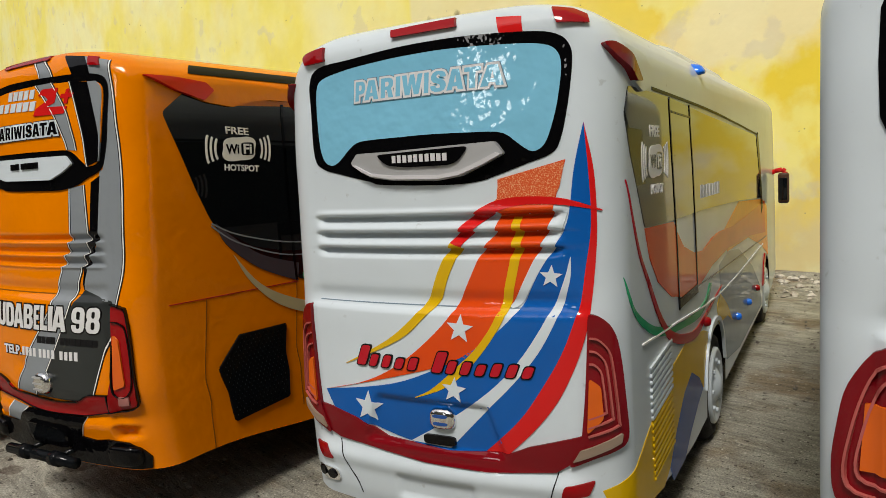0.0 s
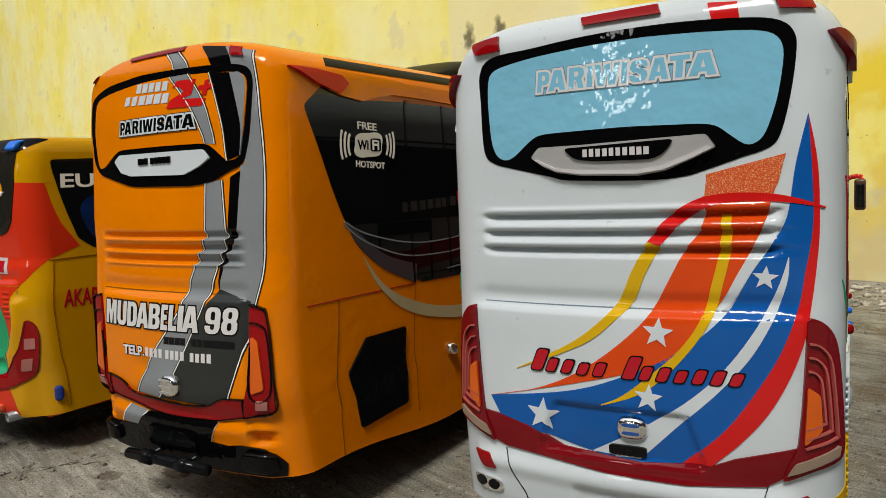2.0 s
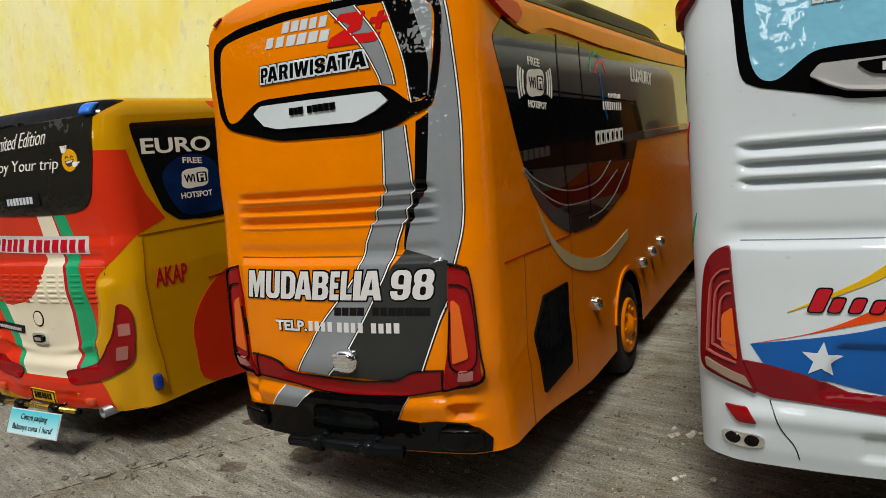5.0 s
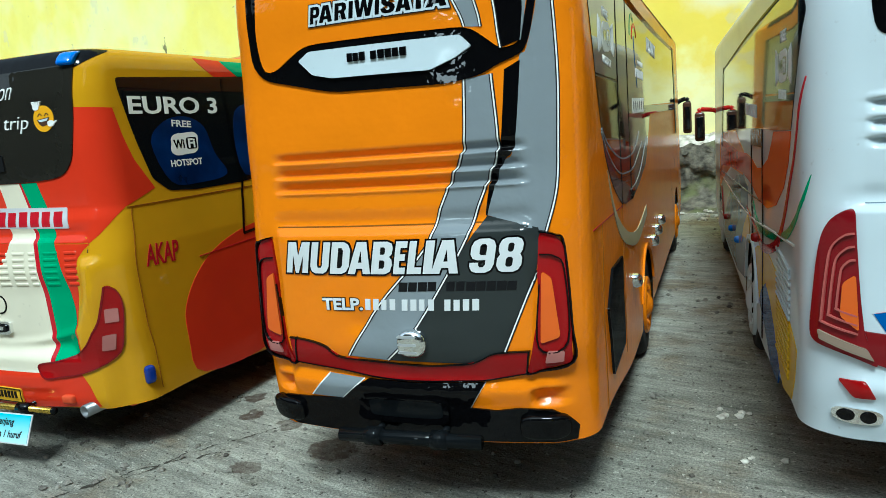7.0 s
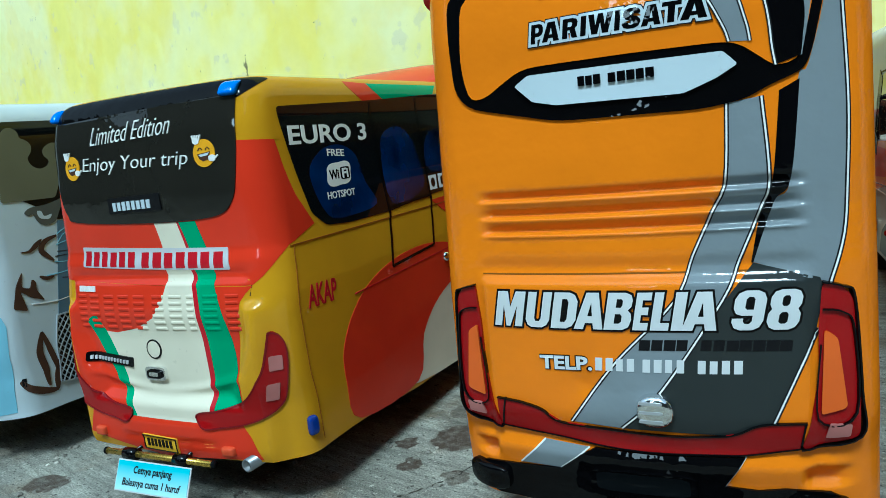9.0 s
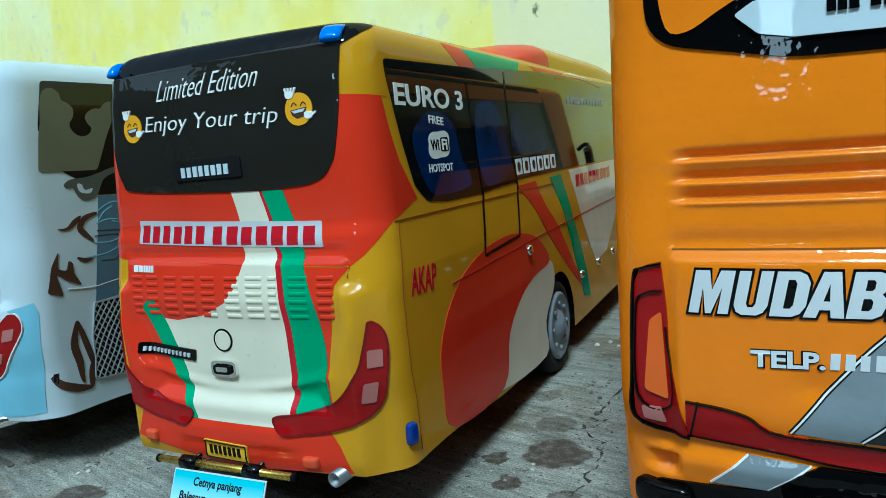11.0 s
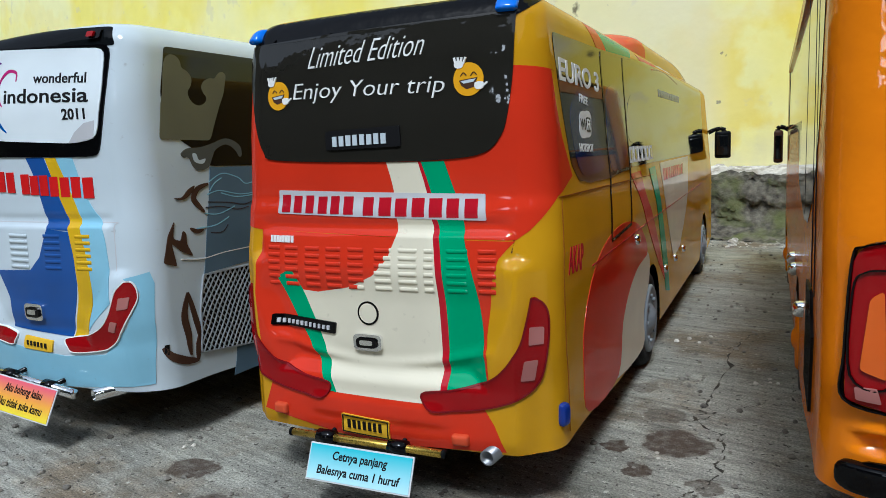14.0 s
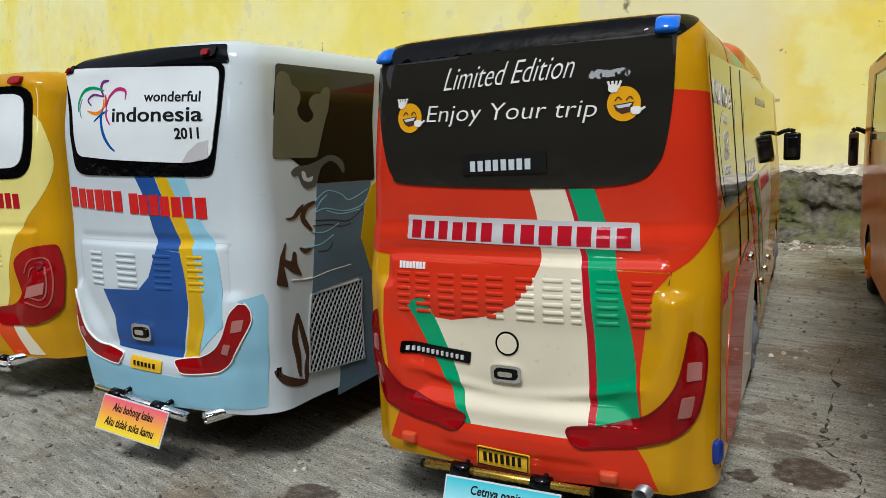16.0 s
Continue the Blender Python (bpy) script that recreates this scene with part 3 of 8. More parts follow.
def arch_lift(S, y, z):
    """Lets the skirt hang lower than the bumper, and lifts it over the wheels."""
    if z < 0.09:
        z -= S["drop"] * step(0.0, 0.10, y - S["prof"][0][1] - 0.03) * (0.09 - z) / (0.09 - S["z0"])
    for wy in S["wheels"]:
        d = abs(y - wy)
        if d < S["arch"]:
            top = S["wheel"] + math.sqrt(S["arch"] ** 2 - d * d)
            if top > S["z0"]:
                zc = 0.10
                if z < zc:
                    return top + (z - S["z0"] + S["drop"]) * (zc - top) / (zc - S["z0"] + S["drop"])
    return z


def coach(name, S, mat, label):
    """A model coach: the empty at its base and the painted shell."""
    root = tagged(new(name), label, "model bus", "model buses in a row")
    root.location = (S["cx"], S["prof"][0][1], 0)
    root.rotation_euler.z = radians(S["yaw"])
    S["root"], S["cuts"] = root, cuts_of(S)
    ss, zs = S["cuts"]
    bm = bmesh.new()
    extra = sorted({round(wy + S["arch"] * math.sin(k * math.pi / 20), 5) for wy in S["wheels"] for k in range(-10, 11)})
    rings = []
    last = S["prof"][0][1] + S["L"] - S["rt"] - S["rake"] * (S["z1"] - 0.09) - 0.024
    ysides = sorted(y for y in {round(skin(S, s, zs[0])[1], 5) for s in ss if s > S["hw"] + 0.012} | set(extra) if y < last)
    for z in zs:
        W = half(S, z)
        corner_y = skin(S, W - S["r"] + S["r"] * math.pi / 2, z)[1]
        shrink = (W - S["r"]) / (S["hw"] - S["r"])
        flat0 = S["hw"] - S["r"]
        row = []
        for s in ss:
            a = abs(s)
            if a <= flat0 + S["r"] * math.pi / 2 + 1e-4:
                a = a * shrink if a <= flat0 else a - flat0 + W - S["r"]
                row.append(skin(S, math.copysign(a, s), z))
        y_in = inset(S, z)
        yb = S["prof"][0][1] + S["L"] - y_in - S["rake"] * max(0, z - 0.09)
        right = [(S["cx"] + W, max(y, corner_y + 0.0003 * (i + 1))) for i, y in enumerate(ysides)]
        front = [(S["cx"] + W - 0.012 * (1 - math.cos(k * math.pi / 12)), yb - 0.02 + 0.02 * math.sin(k * math.pi / 12)) for k in range(7)]
        left = [(2 * S["cx"] - x, y) for x, y in right + front]
        ring = row + [(x, y, arch_lift(S, y, z)) for x, y in right] + [(x, y, z) for x, y in front]
        ring += [(x, y, arch_lift(S, y, z) if y < yb - 0.021 else z) for x, y in left[::-1]]
        rings.append(ring)
    n = len(rings[0])
    made = [[bm.verts.new(Vector(p) - root.location) for p in r] for r in rings]
    for a, b in zip(made, made[1:]):
        for k in range(n):
            bm.faces.new((a[k], a[(k + 1) % n], b[(k + 1) % n], b[k]))
    cap = bm.faces.new(made[-1])
    bmesh.ops.triangulate(bm, faces=[cap])
    bmesh.ops.recalc_face_normals(bm, faces=bm.faces)
    S["body"] = part("body", bm, mat, root)
    # the dark chassis that closes it below
    yr = max(p[1] for p in S["prof"]) + 0.02
    bm = bmesh.new()
    box(bm, (-S["hw"] + 0.022, yr - root.location.y, S["z0"] + 0.004), (S["hw"] - 0.022, S["L"] - 0.03, S["z0"] + 0.05))
    part("chassis", bm, UNDER, root, smooth=False)
    ends = [yr] + [v for wy in S["wheels"] for v in (wy - S["arch"] - 0.004, wy + S["arch"] + 0.004)] + [S["prof"][0][1] + S["L"] - 0.03]
    for a, b in zip(ends[0::2], ends[1::2]):
        for sx in (-1, 1):
            x0, x1 = sorted((sx * (S["hw"] - 0.022), sx * (S["hw"] - 0.004)))
            bm = box(bmesh.new(), (x0, a - root.location.y + 0.1 * (a == yr), S["z0"] - S["drop"] + 0.003), (x1, b - root.location.y, S["z0"] + 0.012))
            part("side_rail", bm, UNDER, root, smooth=False)
    return root


def put_on(S, bm, parent, name, mat, label="", smooth=True):
    """Wraps a flat pattern (s, z and height in millimetres) onto the skin."""
    ss, zs = S["cuts"]
    xs, ys = [v.co.x for v in bm.verts], [v.co.y for v in bm.verts]
    x0, x1, y0, y1 = min(xs), max(xs), min(ys), max(ys)
    for s in (q - S["shift"] for q in ss):
        if x0 + 0.05 < s * 1000 < x1 - 0.05:
            bmesh.ops.bisect_plane(bm, geom=bm.verts[:] + bm.edges[:] + bm.faces[:], dist=1e-4, plane_co=(s * 1000, 0, 0), plane_no=(1, 0, 0))
    for z in zs:
        if y0 + 0.05 < z * 1000 < y1 - 0.05:
            bmesh.ops.bisect_plane(bm, geom=bm.verts[:] + bm.edges[:] + bm.faces[:], dist=1e-4, plane_co=(0, z * 1000, 0), plane_no=(0, 1, 0))
    top = bm.faces[:]
    rim = [e for e in bm.edges if e.is_boundary]
    made = bmesh.ops.extrude_edge_only(bm, edges=rim)["geom"]
    for v in made:
        if isinstance(v, bmesh.types.BMVert):
            v.co.z = -0.4
    for e in rim:
        e.smooth = False
    base = S["root"].location
    for v in bm.verts:
        v.co = Vector(skin(S, v.co.x / 1000 + S["shift"], min(v.co.y / 1000, S["z1"] - 0.0004), v.co.z / 1000)) - base
    for f in top:
        f.normal_update()
    f = max(top, key=lambda q: q.calc_area())
    c = f.calc_center_median() + base - Vector((S["cx"], base.y + S["L"] / 2, 0.1))
    if f.normal.dot(Vector((c.x / S["hw"], c.y / (S["L"] / 2), 0))) < 0:
        bmesh.ops.reverse_faces(bm, faces=bm.faces)
    return part(name, bm, mat, parent or S["root"], label, smooth)


def height(layer, thick):
    return (0.05 * layer[0] + layer[1] if isinstance(layer, tuple) else 0.10 * (layer + 1)) + thick


def curve_through(pts, closed, n=6):
    """A smooth line through the points."""
    out, m = [], len(pts)
    for i in range(m if closed else m - 1):
        p = [pts[(i + k) % m] if closed else pts[min(max(i + k, 0), m - 1)] for k in (-1, 0, 1, 2)]
        for j in range(n):
            t = j / n
            out.append(tuple(0.5 * (2 * p[1][d] + (p[2][d] - p[0][d]) * t + (2 * p[0][d] - 5 * p[1][d] + 4 * p[2][d] - p[3][d]) * t * t
                                    + (3 * p[1][d] - p[0][d] - 3 * p[2][d] + p[3][d]) * t ** 3) for d in (0, 1)))
    if not closed:
        out.append(tuple(pts[-1][:2]))
    return out


def flat_face(bm, pts, h, chamfer=0.0):
    vs = [bm.verts.new((x, y, h)) for x, y in pts]
    f = bm.faces.new(vs)
    if chamfer:
        bmesh.ops.inset_region(bm, faces=[f], thickness=chamfer, use_even_offset=True)
        for v in vs:
            v.co.z = h - chamfer
    bmesh.ops.triangulate(bm, faces=[q for q in bm.faces if len(q.verts) > 4])


def rounded(pts, r):
    """The outline with its corners rounded off."""
    out, m = [], len(pts)
    for i in range(m):
        p, a, b = Vector(pts[i]), Vector(pts[i - 1]), Vector(pts[(i + 1) % m])
        u, v = a - p, b - p
        u, v = u.normalized() * min(r, 0.45 * u.length), v.normalized() * min(r, 0.45 * v.length)
        for k in range(4):
            t = k / 3
            out.append(tuple(p + u * (1 - t) ** 2 + v * t * t))
    return out


def poly(S, name, mat, layer, pts, smooth=False, thick=0.06, parent=None, label="", mirror=False, soft=0.0):
    """A sticker, pane or lamp of this outline on the skin."""
    if mirror:
        pts = [(-x, y) for x, y in pts]
    if smooth:
        pts = curve_through(pts, True, 4)
    if soft:
        pts = rounded(pts, soft)
    bm = bmesh.new()
    flat_face(bm, pts, height(layer, thick), min(0.7, thick * 0.4) if thick > 0.7 else 0.0)
    return put_on(S, bm, parent, name, mat, label)


def band(S, name, mat, layer, left, right, thick=0.06, parent=None, mirror=False):
    """A painted stripe between two smooth edges."""
    a, b = curve_through(left, False, 5), curve_through(right, False, 5)
    n = max(len(a), len(b))

    def even(c):
        return [tuple(c[int(f)][d] + (c[min(int(f) + 1, len(c) - 1)][d] - c[int(f)][d]) * (f - int(f)) for d in (0, 1))
                for f in [i * (len(c) - 1) / (n - 1) for i in range(n)]]
    a, b = even(a), even(b)
    bm = bmesh.new()
    h = height(layer, thick)
    k = -1 if mirror else 1
    va, vb = [bm.verts.new((k * x, y, h)) for x, y in a], [bm.verts.new((k * x, y, h)) for x, y in b]
    for i in range(n - 1):
        bm.faces.new((va[i], va[i + 1], vb[i + 1], vb[i]))
    bmesh.ops.remove_doubles(bm, verts=bm.verts, dist=0.01)
    bmesh.ops.dissolve_degenerate(bm, edges=bm.edges, dist=0.005)
    return put_on(S, bm, parent, name, mat)


def line(S, name, mat, layer, pts, width, parent=None, thick=0.06, mirror=False):
    """A thin line of that width along the points."""
    c = curve_through(pts, False, 5)
    le, ri = [], []
    for i, p in enumerate(c):
        q, r = c[max(i - 1, 0)], c[min(i + 1, len(c) - 1)]
        dx, dy = r[0] - q[0], r[1] - q[1]
        d = math.hypot(dx, dy) or 1
        le.append((p[0] - dy / d * width / 2, p[1] + dx / d * width / 2))
        ri.append((p[0] + dy / d * width / 2, p[1] - dx / d * width / 2))
    bm = bmesh.new()
    h = height(layer, thick)
    k = -1 if mirror else 1
    va, vb = [bm.verts.new((k * x, y, h)) for x, y in le], [bm.verts.new((k * x, y, h)) for x, y in ri]
    for i in range(len(c) - 1):
        bm.faces.new((va[i], va[i + 1], vb[i + 1], vb[i]))
    return put_on(S, bm, parent, name, mat)


CAP = 0.69


def glyphs(text, bold=0.0):
    """A line of letters as a flat bmesh, one unit high, from the origin to its width."""
    cu = bpy.data.curves.new("letters", "FONT")
    cu.body, cu.size, cu.resolution_u, cu.offset, cu.fill_mode = text, 1.0, 3, bold, "FRONT"
    ob = new("letters", cu)
    me = bpy.data.meshes.new_from_object(ob.evaluated_get(bpy.context.evaluated_depsgraph_get()))
    bm = bmesh.new()
    bm.from_mesh(me)
    bpy.data.objects.remove(ob)
    bpy.data.curves.remove(cu)
    bpy.data.meshes.remove(me)
    x0, x1 = min(v.co.x for v in bm.verts), max(v.co.x for v in bm.verts)
    for v in bm.verts:
        v.co.x, v.co.y = (v.co.x - x0) / (x1 - x0), v.co.y / CAP
    return bm


def words(S, text, mat, layer, a, b, cap, outline=None, bold=0.02, slant=0.0, parent=None, mirror=False):
    """Lettering from a to b on the skin, with the height cap, over an outline of another colour."""
    for k in ((1, 0) if outline else (0,)):
        bm = glyphs(text, bold + 0.045 * k)
        grow = 0.0045 * k
        h = height(layer, 0.06) - 0.05 * k
        for v in bm.verts:
            f, u = v.co.x * (1 + 2 * grow) - grow, v.co.y * cap
            x = a[0] + (b[0] - a[0]) * f + u * slant
            v.co = ((-x if mirror else x), a[1] + (b[1] - a[1]) * f + u, h)
        if mirror:
            # letters read the right way round on the far flank too
            mid = -(a[0] + b[0]) / 2
            for v in bm.verts:
                v.co.x = 2 * mid - v.co.x
        put_on(S, bm, parent, "lettering" if not k else "lettering_edge", outline if k else mat)


GLYPH = {}
GLYPH["M"] = [[(0, 0), (0, 1), (0.36, 1), (0.5, 0.55), (0.64, 1), (1, 1), (1, 0), (0.74, 0), (0.74, 0.6), (0.57, 0), (0.43, 0), (0.26, 0.6), (0.26, 0)]]
GLYPH["U"] = [[(0, 1), (0.36, 1), (0.36, 0.26), (0.42, 0.18), (0.58, 0.18), (0.64, 0.26), (0.64, 1), (1, 1), (1, 0.22), (0.9, 0.07), (0.72, 0), (0.28, 0), (0.1, 0.07), (0, 0.22)]]
GLYPH["D"] = [[(0, 0), (0, 1), (0.64, 1), (0.86, 0.93), (1, 0.76), (1, 0.24), (0.86, 0.07), (0.64, 0)], [(0.36, 0.18), (0.36, 0.82), (0.55, 0.82), (0.63, 0.74), (0.63, 0.26), (0.55, 0.18)]]
GLYPH["A"] = [[(0, 0), (0.29, 1), (0.71, 1), (1, 0), (0.68, 0), (0.63, 0.17), (0.37, 0.17), (0.32, 0)], [(0.42, 0.36), (0.5, 0.74), (0.58, 0.36)]]
GLYPH["B"] = [[(0, 0), (0, 1), (0.66, 1), (0.88, 0.94), (0.96, 0.8), (0.94, 0.62), (0.82, 0.53), (0.95, 0.44), (1, 0.28), (0.92, 0.08), (0.7, 0)],
              [(0.36, 0.6), (0.36, 0.83), (0.54, 0.83), (0.6, 0.78), (0.6, 0.65), (0.54, 0.6)], [(0.36, 0.17), (0.36, 0.43), (0.56, 0.43), (0.63, 0.37), (0.63, 0.23), (0.56, 0.17)]]
GLYPH["E"] = [[(0, 0), (0, 1), (1, 1), (1, 0.8), (0.45, 0.8), (0.45, 0.61), (0.9, 0.61), (0.9, 0.41), (0.45, 0.41), (0.45, 0.2), (1, 0.2), (1, 0)]]
GLYPH["L"] = [[(0, 0), (0, 1), (0.5, 1), (0.5, 0.2), (1, 0.2), (1, 0)]]
GLYPH["I"] = [[(0, 0), (0, 1), (1, 1), (1, 0)]]
GLYPH["T"] = [[(0, 1), (1, 1), (1, 0.79), (0.68, 0.79), (0.68, 0), (0.32, 0), (0.32, 0.79), (0, 0.79)]]
GLYPH["W"] = [[(0, 1), (0.23, 1), (0.31, 0.42), (0.4, 1), (0.6, 1), (0.69, 0.42), (0.77, 1), (1, 1), (0.83, 0), (0.6, 0), (0.5, 0.55), (0.4, 0), (0.17, 0)]]
GLYPH["P"] = [[(0, 0), (0, 1), (0.68, 1), (0.9, 0.93), (1, 0.78), (1, 0.56), (0.9, 0.41), (0.68, 0.34), (0.36, 0.34), (0.36, 0)], [(0.36, 0.54), (0.36, 0.81), (0.56, 0.81), (0.64, 0.74), (0.64, 0.61), (0.56, 0.54)]]
GLYPH["R"] = [[(0, 0), (0, 1), (0.68, 1), (0.9, 0.93), (0.98, 0.78), (0.96, 0.58), (0.82, 0.46), (1, 0), (0.64, 0), (0.48, 0.4), (0.34, 0.4), (0.34, 0)], [(0.34, 0.57), (0.34, 0.81), (0.55, 0.81), (0.62, 0.75), (0.62, 0.63), (0.55, 0.57)]]
GLYPH["S"] = [[(0, 0.3), (0.34, 0.3), (0.37, 0.21), (0.5, 0.17), (0.62, 0.2), (0.64, 0.28), (0.56, 0.36), (0.2, 0.46), (0.05, 0.6), (0.04, 0.78), (0.14, 0.93), (0.34, 1), (0.68, 1), (0.88, 0.93), (0.97, 0.8), (0.97, 0.7),
               (0.64, 0.7), (0.6, 0.8), (0.5, 0.84), (0.4, 0.81), (0.37, 0.74), (0.44, 0.66), (0.8, 0.56), (0.96, 0.43), (1, 0.26), (0.9, 0.08), (0.68, 0), (0.32, 0), (0.1, 0.08), (0, 0.22)]]
GLYPH["9"] = [[(0, 0.3), (0, 0.2), (0.1, 0.06), (0.3, 0), (0.7, 0), (0.9, 0.07), (1, 0.24), (1, 0.78), (0.9, 0.93), (0.7, 1), (0.3, 1), (0.1, 0.93), (0, 0.78), (0, 0.55), (0.1, 0.42), (0.3, 0.37), (0.64, 0.37), (0.64, 0.22), (0.57, 0.16),
               (0.43, 0.16), (0.36, 0.22), (0.36, 0.3)], [(0.36, 0.57), (0.36, 0.78), (0.43, 0.84), (0.57, 0.84), (0.64, 0.78), (0.64, 0.52), (0.42, 0.52)]]
GLYPH["8"] = [[(0.28, 0), (0.1, 0.06), (0, 0.2), (0, 0.4), (0.1, 0.52), (0.02, 0.64), (0.02, 0.82), (0.12, 0.95), (0.3, 1), (0.7, 1), (0.88, 0.95), (0.98, 0.82), (0.98, 0.64), (0.9, 0.52), (1, 0.4), (1, 0.2), (0.9, 0.06), (0.72, 0)],
              [(0.38, 0.64), (0.38, 0.8), (0.44, 0.85), (0.56, 0.85), (0.62, 0.8), (0.62, 0.64), (0.56, 0.59), (0.44, 0.59)], [(0.36, 0.2), (0.36, 0.38), (0.43, 0.44), (0.57, 0.44), (0.64, 0.38), (0.64, 0.2), (0.57, 0.15), (0.43, 0.15)]]


def grown(pts, d):
    """The outline pushed outwards by d, its sharp corners cut short."""
    area = sum(p[0] * q[1] - q[0] * p[1] for p, q in zip(pts, pts[1:] + pts[:1]))
    sg, out, m = (1 if area > 0 else -1), [], len(pts)
    for i in range(m):
        p, a, b = Vector(pts[i]), Vector(pts[i - 1]), Vector(pts[(i + 1) % m])
        u, v = (p - a).normalized(), (b - p).normalized()
        n1, n2 = Vector((u.y, -u.x)) * sg, Vector((v.y, -v.x)) * sg
        k = n1 + n2
        f = min(1.5, 2 / max(0.2, k.length_squared)) if k.length > 0.1 else 0.5
        out.append(tuple(p + k * d * f))
    return out


def block_letters(S, text, cells, mat, layer, z0, cap, slant, rings=(), parent=None):
    """Heavy display letters, each filling its own cell (first and last s), over rings (width, material) of other colours."""
    for k, (edge, m) in reversed(list(enumerate(((0.0, mat),) + tuple(rings)))):
        for i, (ch, (x0, x1)) in enumerate(zip(text, cells)):
            loops = [[(x0 + (x1 - x0) * u + cap * v * slant, z0 + cap * v) for u, v in loop] for loop in GLYPH[ch]]
            loops = [grown(loops[0], edge)] if k else loops
            h = height(layer, 0.06) - 0.05 * k + 0.012 * (i % 3)
            bm = bmesh.new()
            for loop in loops:
                vs = [bm.verts.new((x, y, h)) for x, y in loop]
                for a, b in zip(vs, vs[1:] + vs[:1]):
                    bm.edges.new((a, b))
            bmesh.ops.triangle_fill(bm, use_beauty=True, use_dissolve=False, edges=bm.edges[:], normal=(0, 0, 1))
            put_on(S, bm, parent, "lettering_edge" if k else "lettering", m)


def tourist_word(S, a, b, mat, layer, z0, cap, slant, rings):
    """The word for tourism, its letters set close between a and b."""
    cells = ((0.0, 0.075), (0.072, 0.178), (0.197, 0.289), (0.306, 0.338), (0.348, 0.492), (0.503, 0.533), (0.545, 0.647), (0.652, 0.757), (0.760, 0.862), (0.860, 1.0))
    block_letters(S, "PARIWISATA", [(a + (b - a) * p, a + (b - a) * q) for p, q in cells], mat, layer, z0, cap, slant, rings)


def bars(S, count, mat, layer, a, b, cap, slant=0.0, parent=None, grow=0.0, name="lettering", fill=0.76):
    """A row of plain bars where writing stands."""
    rnd = random.Random(int(count) * 7 + int(abs(a[0]) * 10))
    n = int(count)
    bm = bmesh.new()
    h = height(layer, 0.06)
    length = math.hypot(b[0] - a[0], b[1] - a[1])
    p = length / n
    for i in range(n):
        w, t = p * rnd.uniform(fill - 0.07, fill + 0.06), cap * rnd.choice((1.0, 1.0, 0.96))
        x0 = a[0] + (b[0] - a[0]) * i / n - grow
        y0 = a[1] + (b[1] - a[1]) * i / n - grow
        w, t = w + 2 * grow, t + 2 * grow
        q = [(0, 0), (w, 0), (w, t), (0, t)]
        vs = [bm.verts.new((x0 + x + y * slant, y0 + y, h)) for x, y in q]
        bm.faces.new(vs)
    return put_on(S, bm, parent, name, mat)


def script(S, mat, layer, a, b, cap):
    """Rounded slanted bars in red with a dark edge where a painted name stands."""
    dx, dz = b[0] - a[0], b[1] - a[1]
    for f0, f1, n in ((0.0, 0.40, 5), (0.46, 1.0, 7)):
        p = (f1 - f0) / n
        for i in range(n):
            x, z = a[0] + dx * (f0 + p * i), a[1] + dz * (f0 + p * i)
            w, t = dx * p * (0.72 if i == 0 else 0.58), cap * (1.0 if i == 0 else (0.60 if i % 3 else 0.52))
            q = [(x, z), (x + w, z), (x + w + 0.42 * t, z + t), (x + 0.42 * t, z + t)]
            edge = poly(S, "lettering_edge", BLACK_GLOSS, layer, grown(q, 0.42), soft=1.3)
            poly(S, "lettering", mat, layer + 1, q, soft=1.1, parent=edge)


def star(S, mat, layer, s, z, r):
    pts = [(s + r * (1 if k % 2 == 0 else 0.42) * math.sin(k * math.pi / 5 + 0.1), z + r * (1 if k % 2 == 0 else 0.42) * math.cos(k * math.pi / 5 + 0.1))
           for k in range(10)]
    return poly(S, "star", mat, layer, pts)


def oval(s, z, w, h, n=28, power=2.0):
    return [(s + w / 2 * math.copysign(abs(math.cos(k * math.tau / n)) ** (2 / power), math.cos(k * math.tau / n)),
             z + h / 2 * math.copysign(abs(math.sin(k * math.tau / n)) ** (2 / power), math.sin(k * math.tau / n))) for k in range(n)]


def pillow(S, name, mat, s, z, w, h, tall, base=0.1, power=2.6, round_=2.0, parent=None, label=""):
    """A domed lamp, boss or knob on the skin."""
    bm = bmesh.new()
    rings = []
    for f in (1.0, 0.98, 0.92, 0.82, 0.66, 0.45, 0.2):
        lift = base + tall * (1 - f ** (2 * round_)) ** (1 / round_)
        rings.append([bm.verts.new((x, y, lift)) for x, y in oval(s, z, w * f, h * f, 24, power)])
    for a, b in zip(rings, rings[1:]):
        for k in range(24):
            bm.faces.new((a[k], a[(k + 1) % 24], b[(k + 1) % 24], b[k]))
    bm.faces.new(rings[-1])
    return put_on(S, bm, parent, name, mat, label)


def swash(S, name, mat, layer, pts, width, parent=None):
    """A brush stroke that swells and tapers."""
    c = curve_through(pts, False, 6)
    bm = bmesh.new()
    h = height(layer, 0.06)
    le, ri = [], []
    for i, p in enumerate(c):
        q, r = c[max(i - 1, 0)], c[min(i + 1, len(c) - 1)]
        dx, dy = r[0] - q[0], r[1] - q[1]
        d = math.hypot(dx, dy) or 1
        w = width * (0.08 + 0.92 * math.sin(math.pi * (0.06 + 0.90 * i / (len(c) - 1))) ** 0.8) / 2
        le.append(bm.verts.new((p[0] - dy / d * w, p[1] + dx / d * w, h)))
        ri.append(bm.verts.new((p[0] + dy / d * w, p[1] - dx / d * w, h)))
    for i in range(len(c) - 1):
        bm.faces.new((le[i], le[i + 1], ri[i + 1], ri[i]))
    return put_on(S, bm, parent, name, mat)


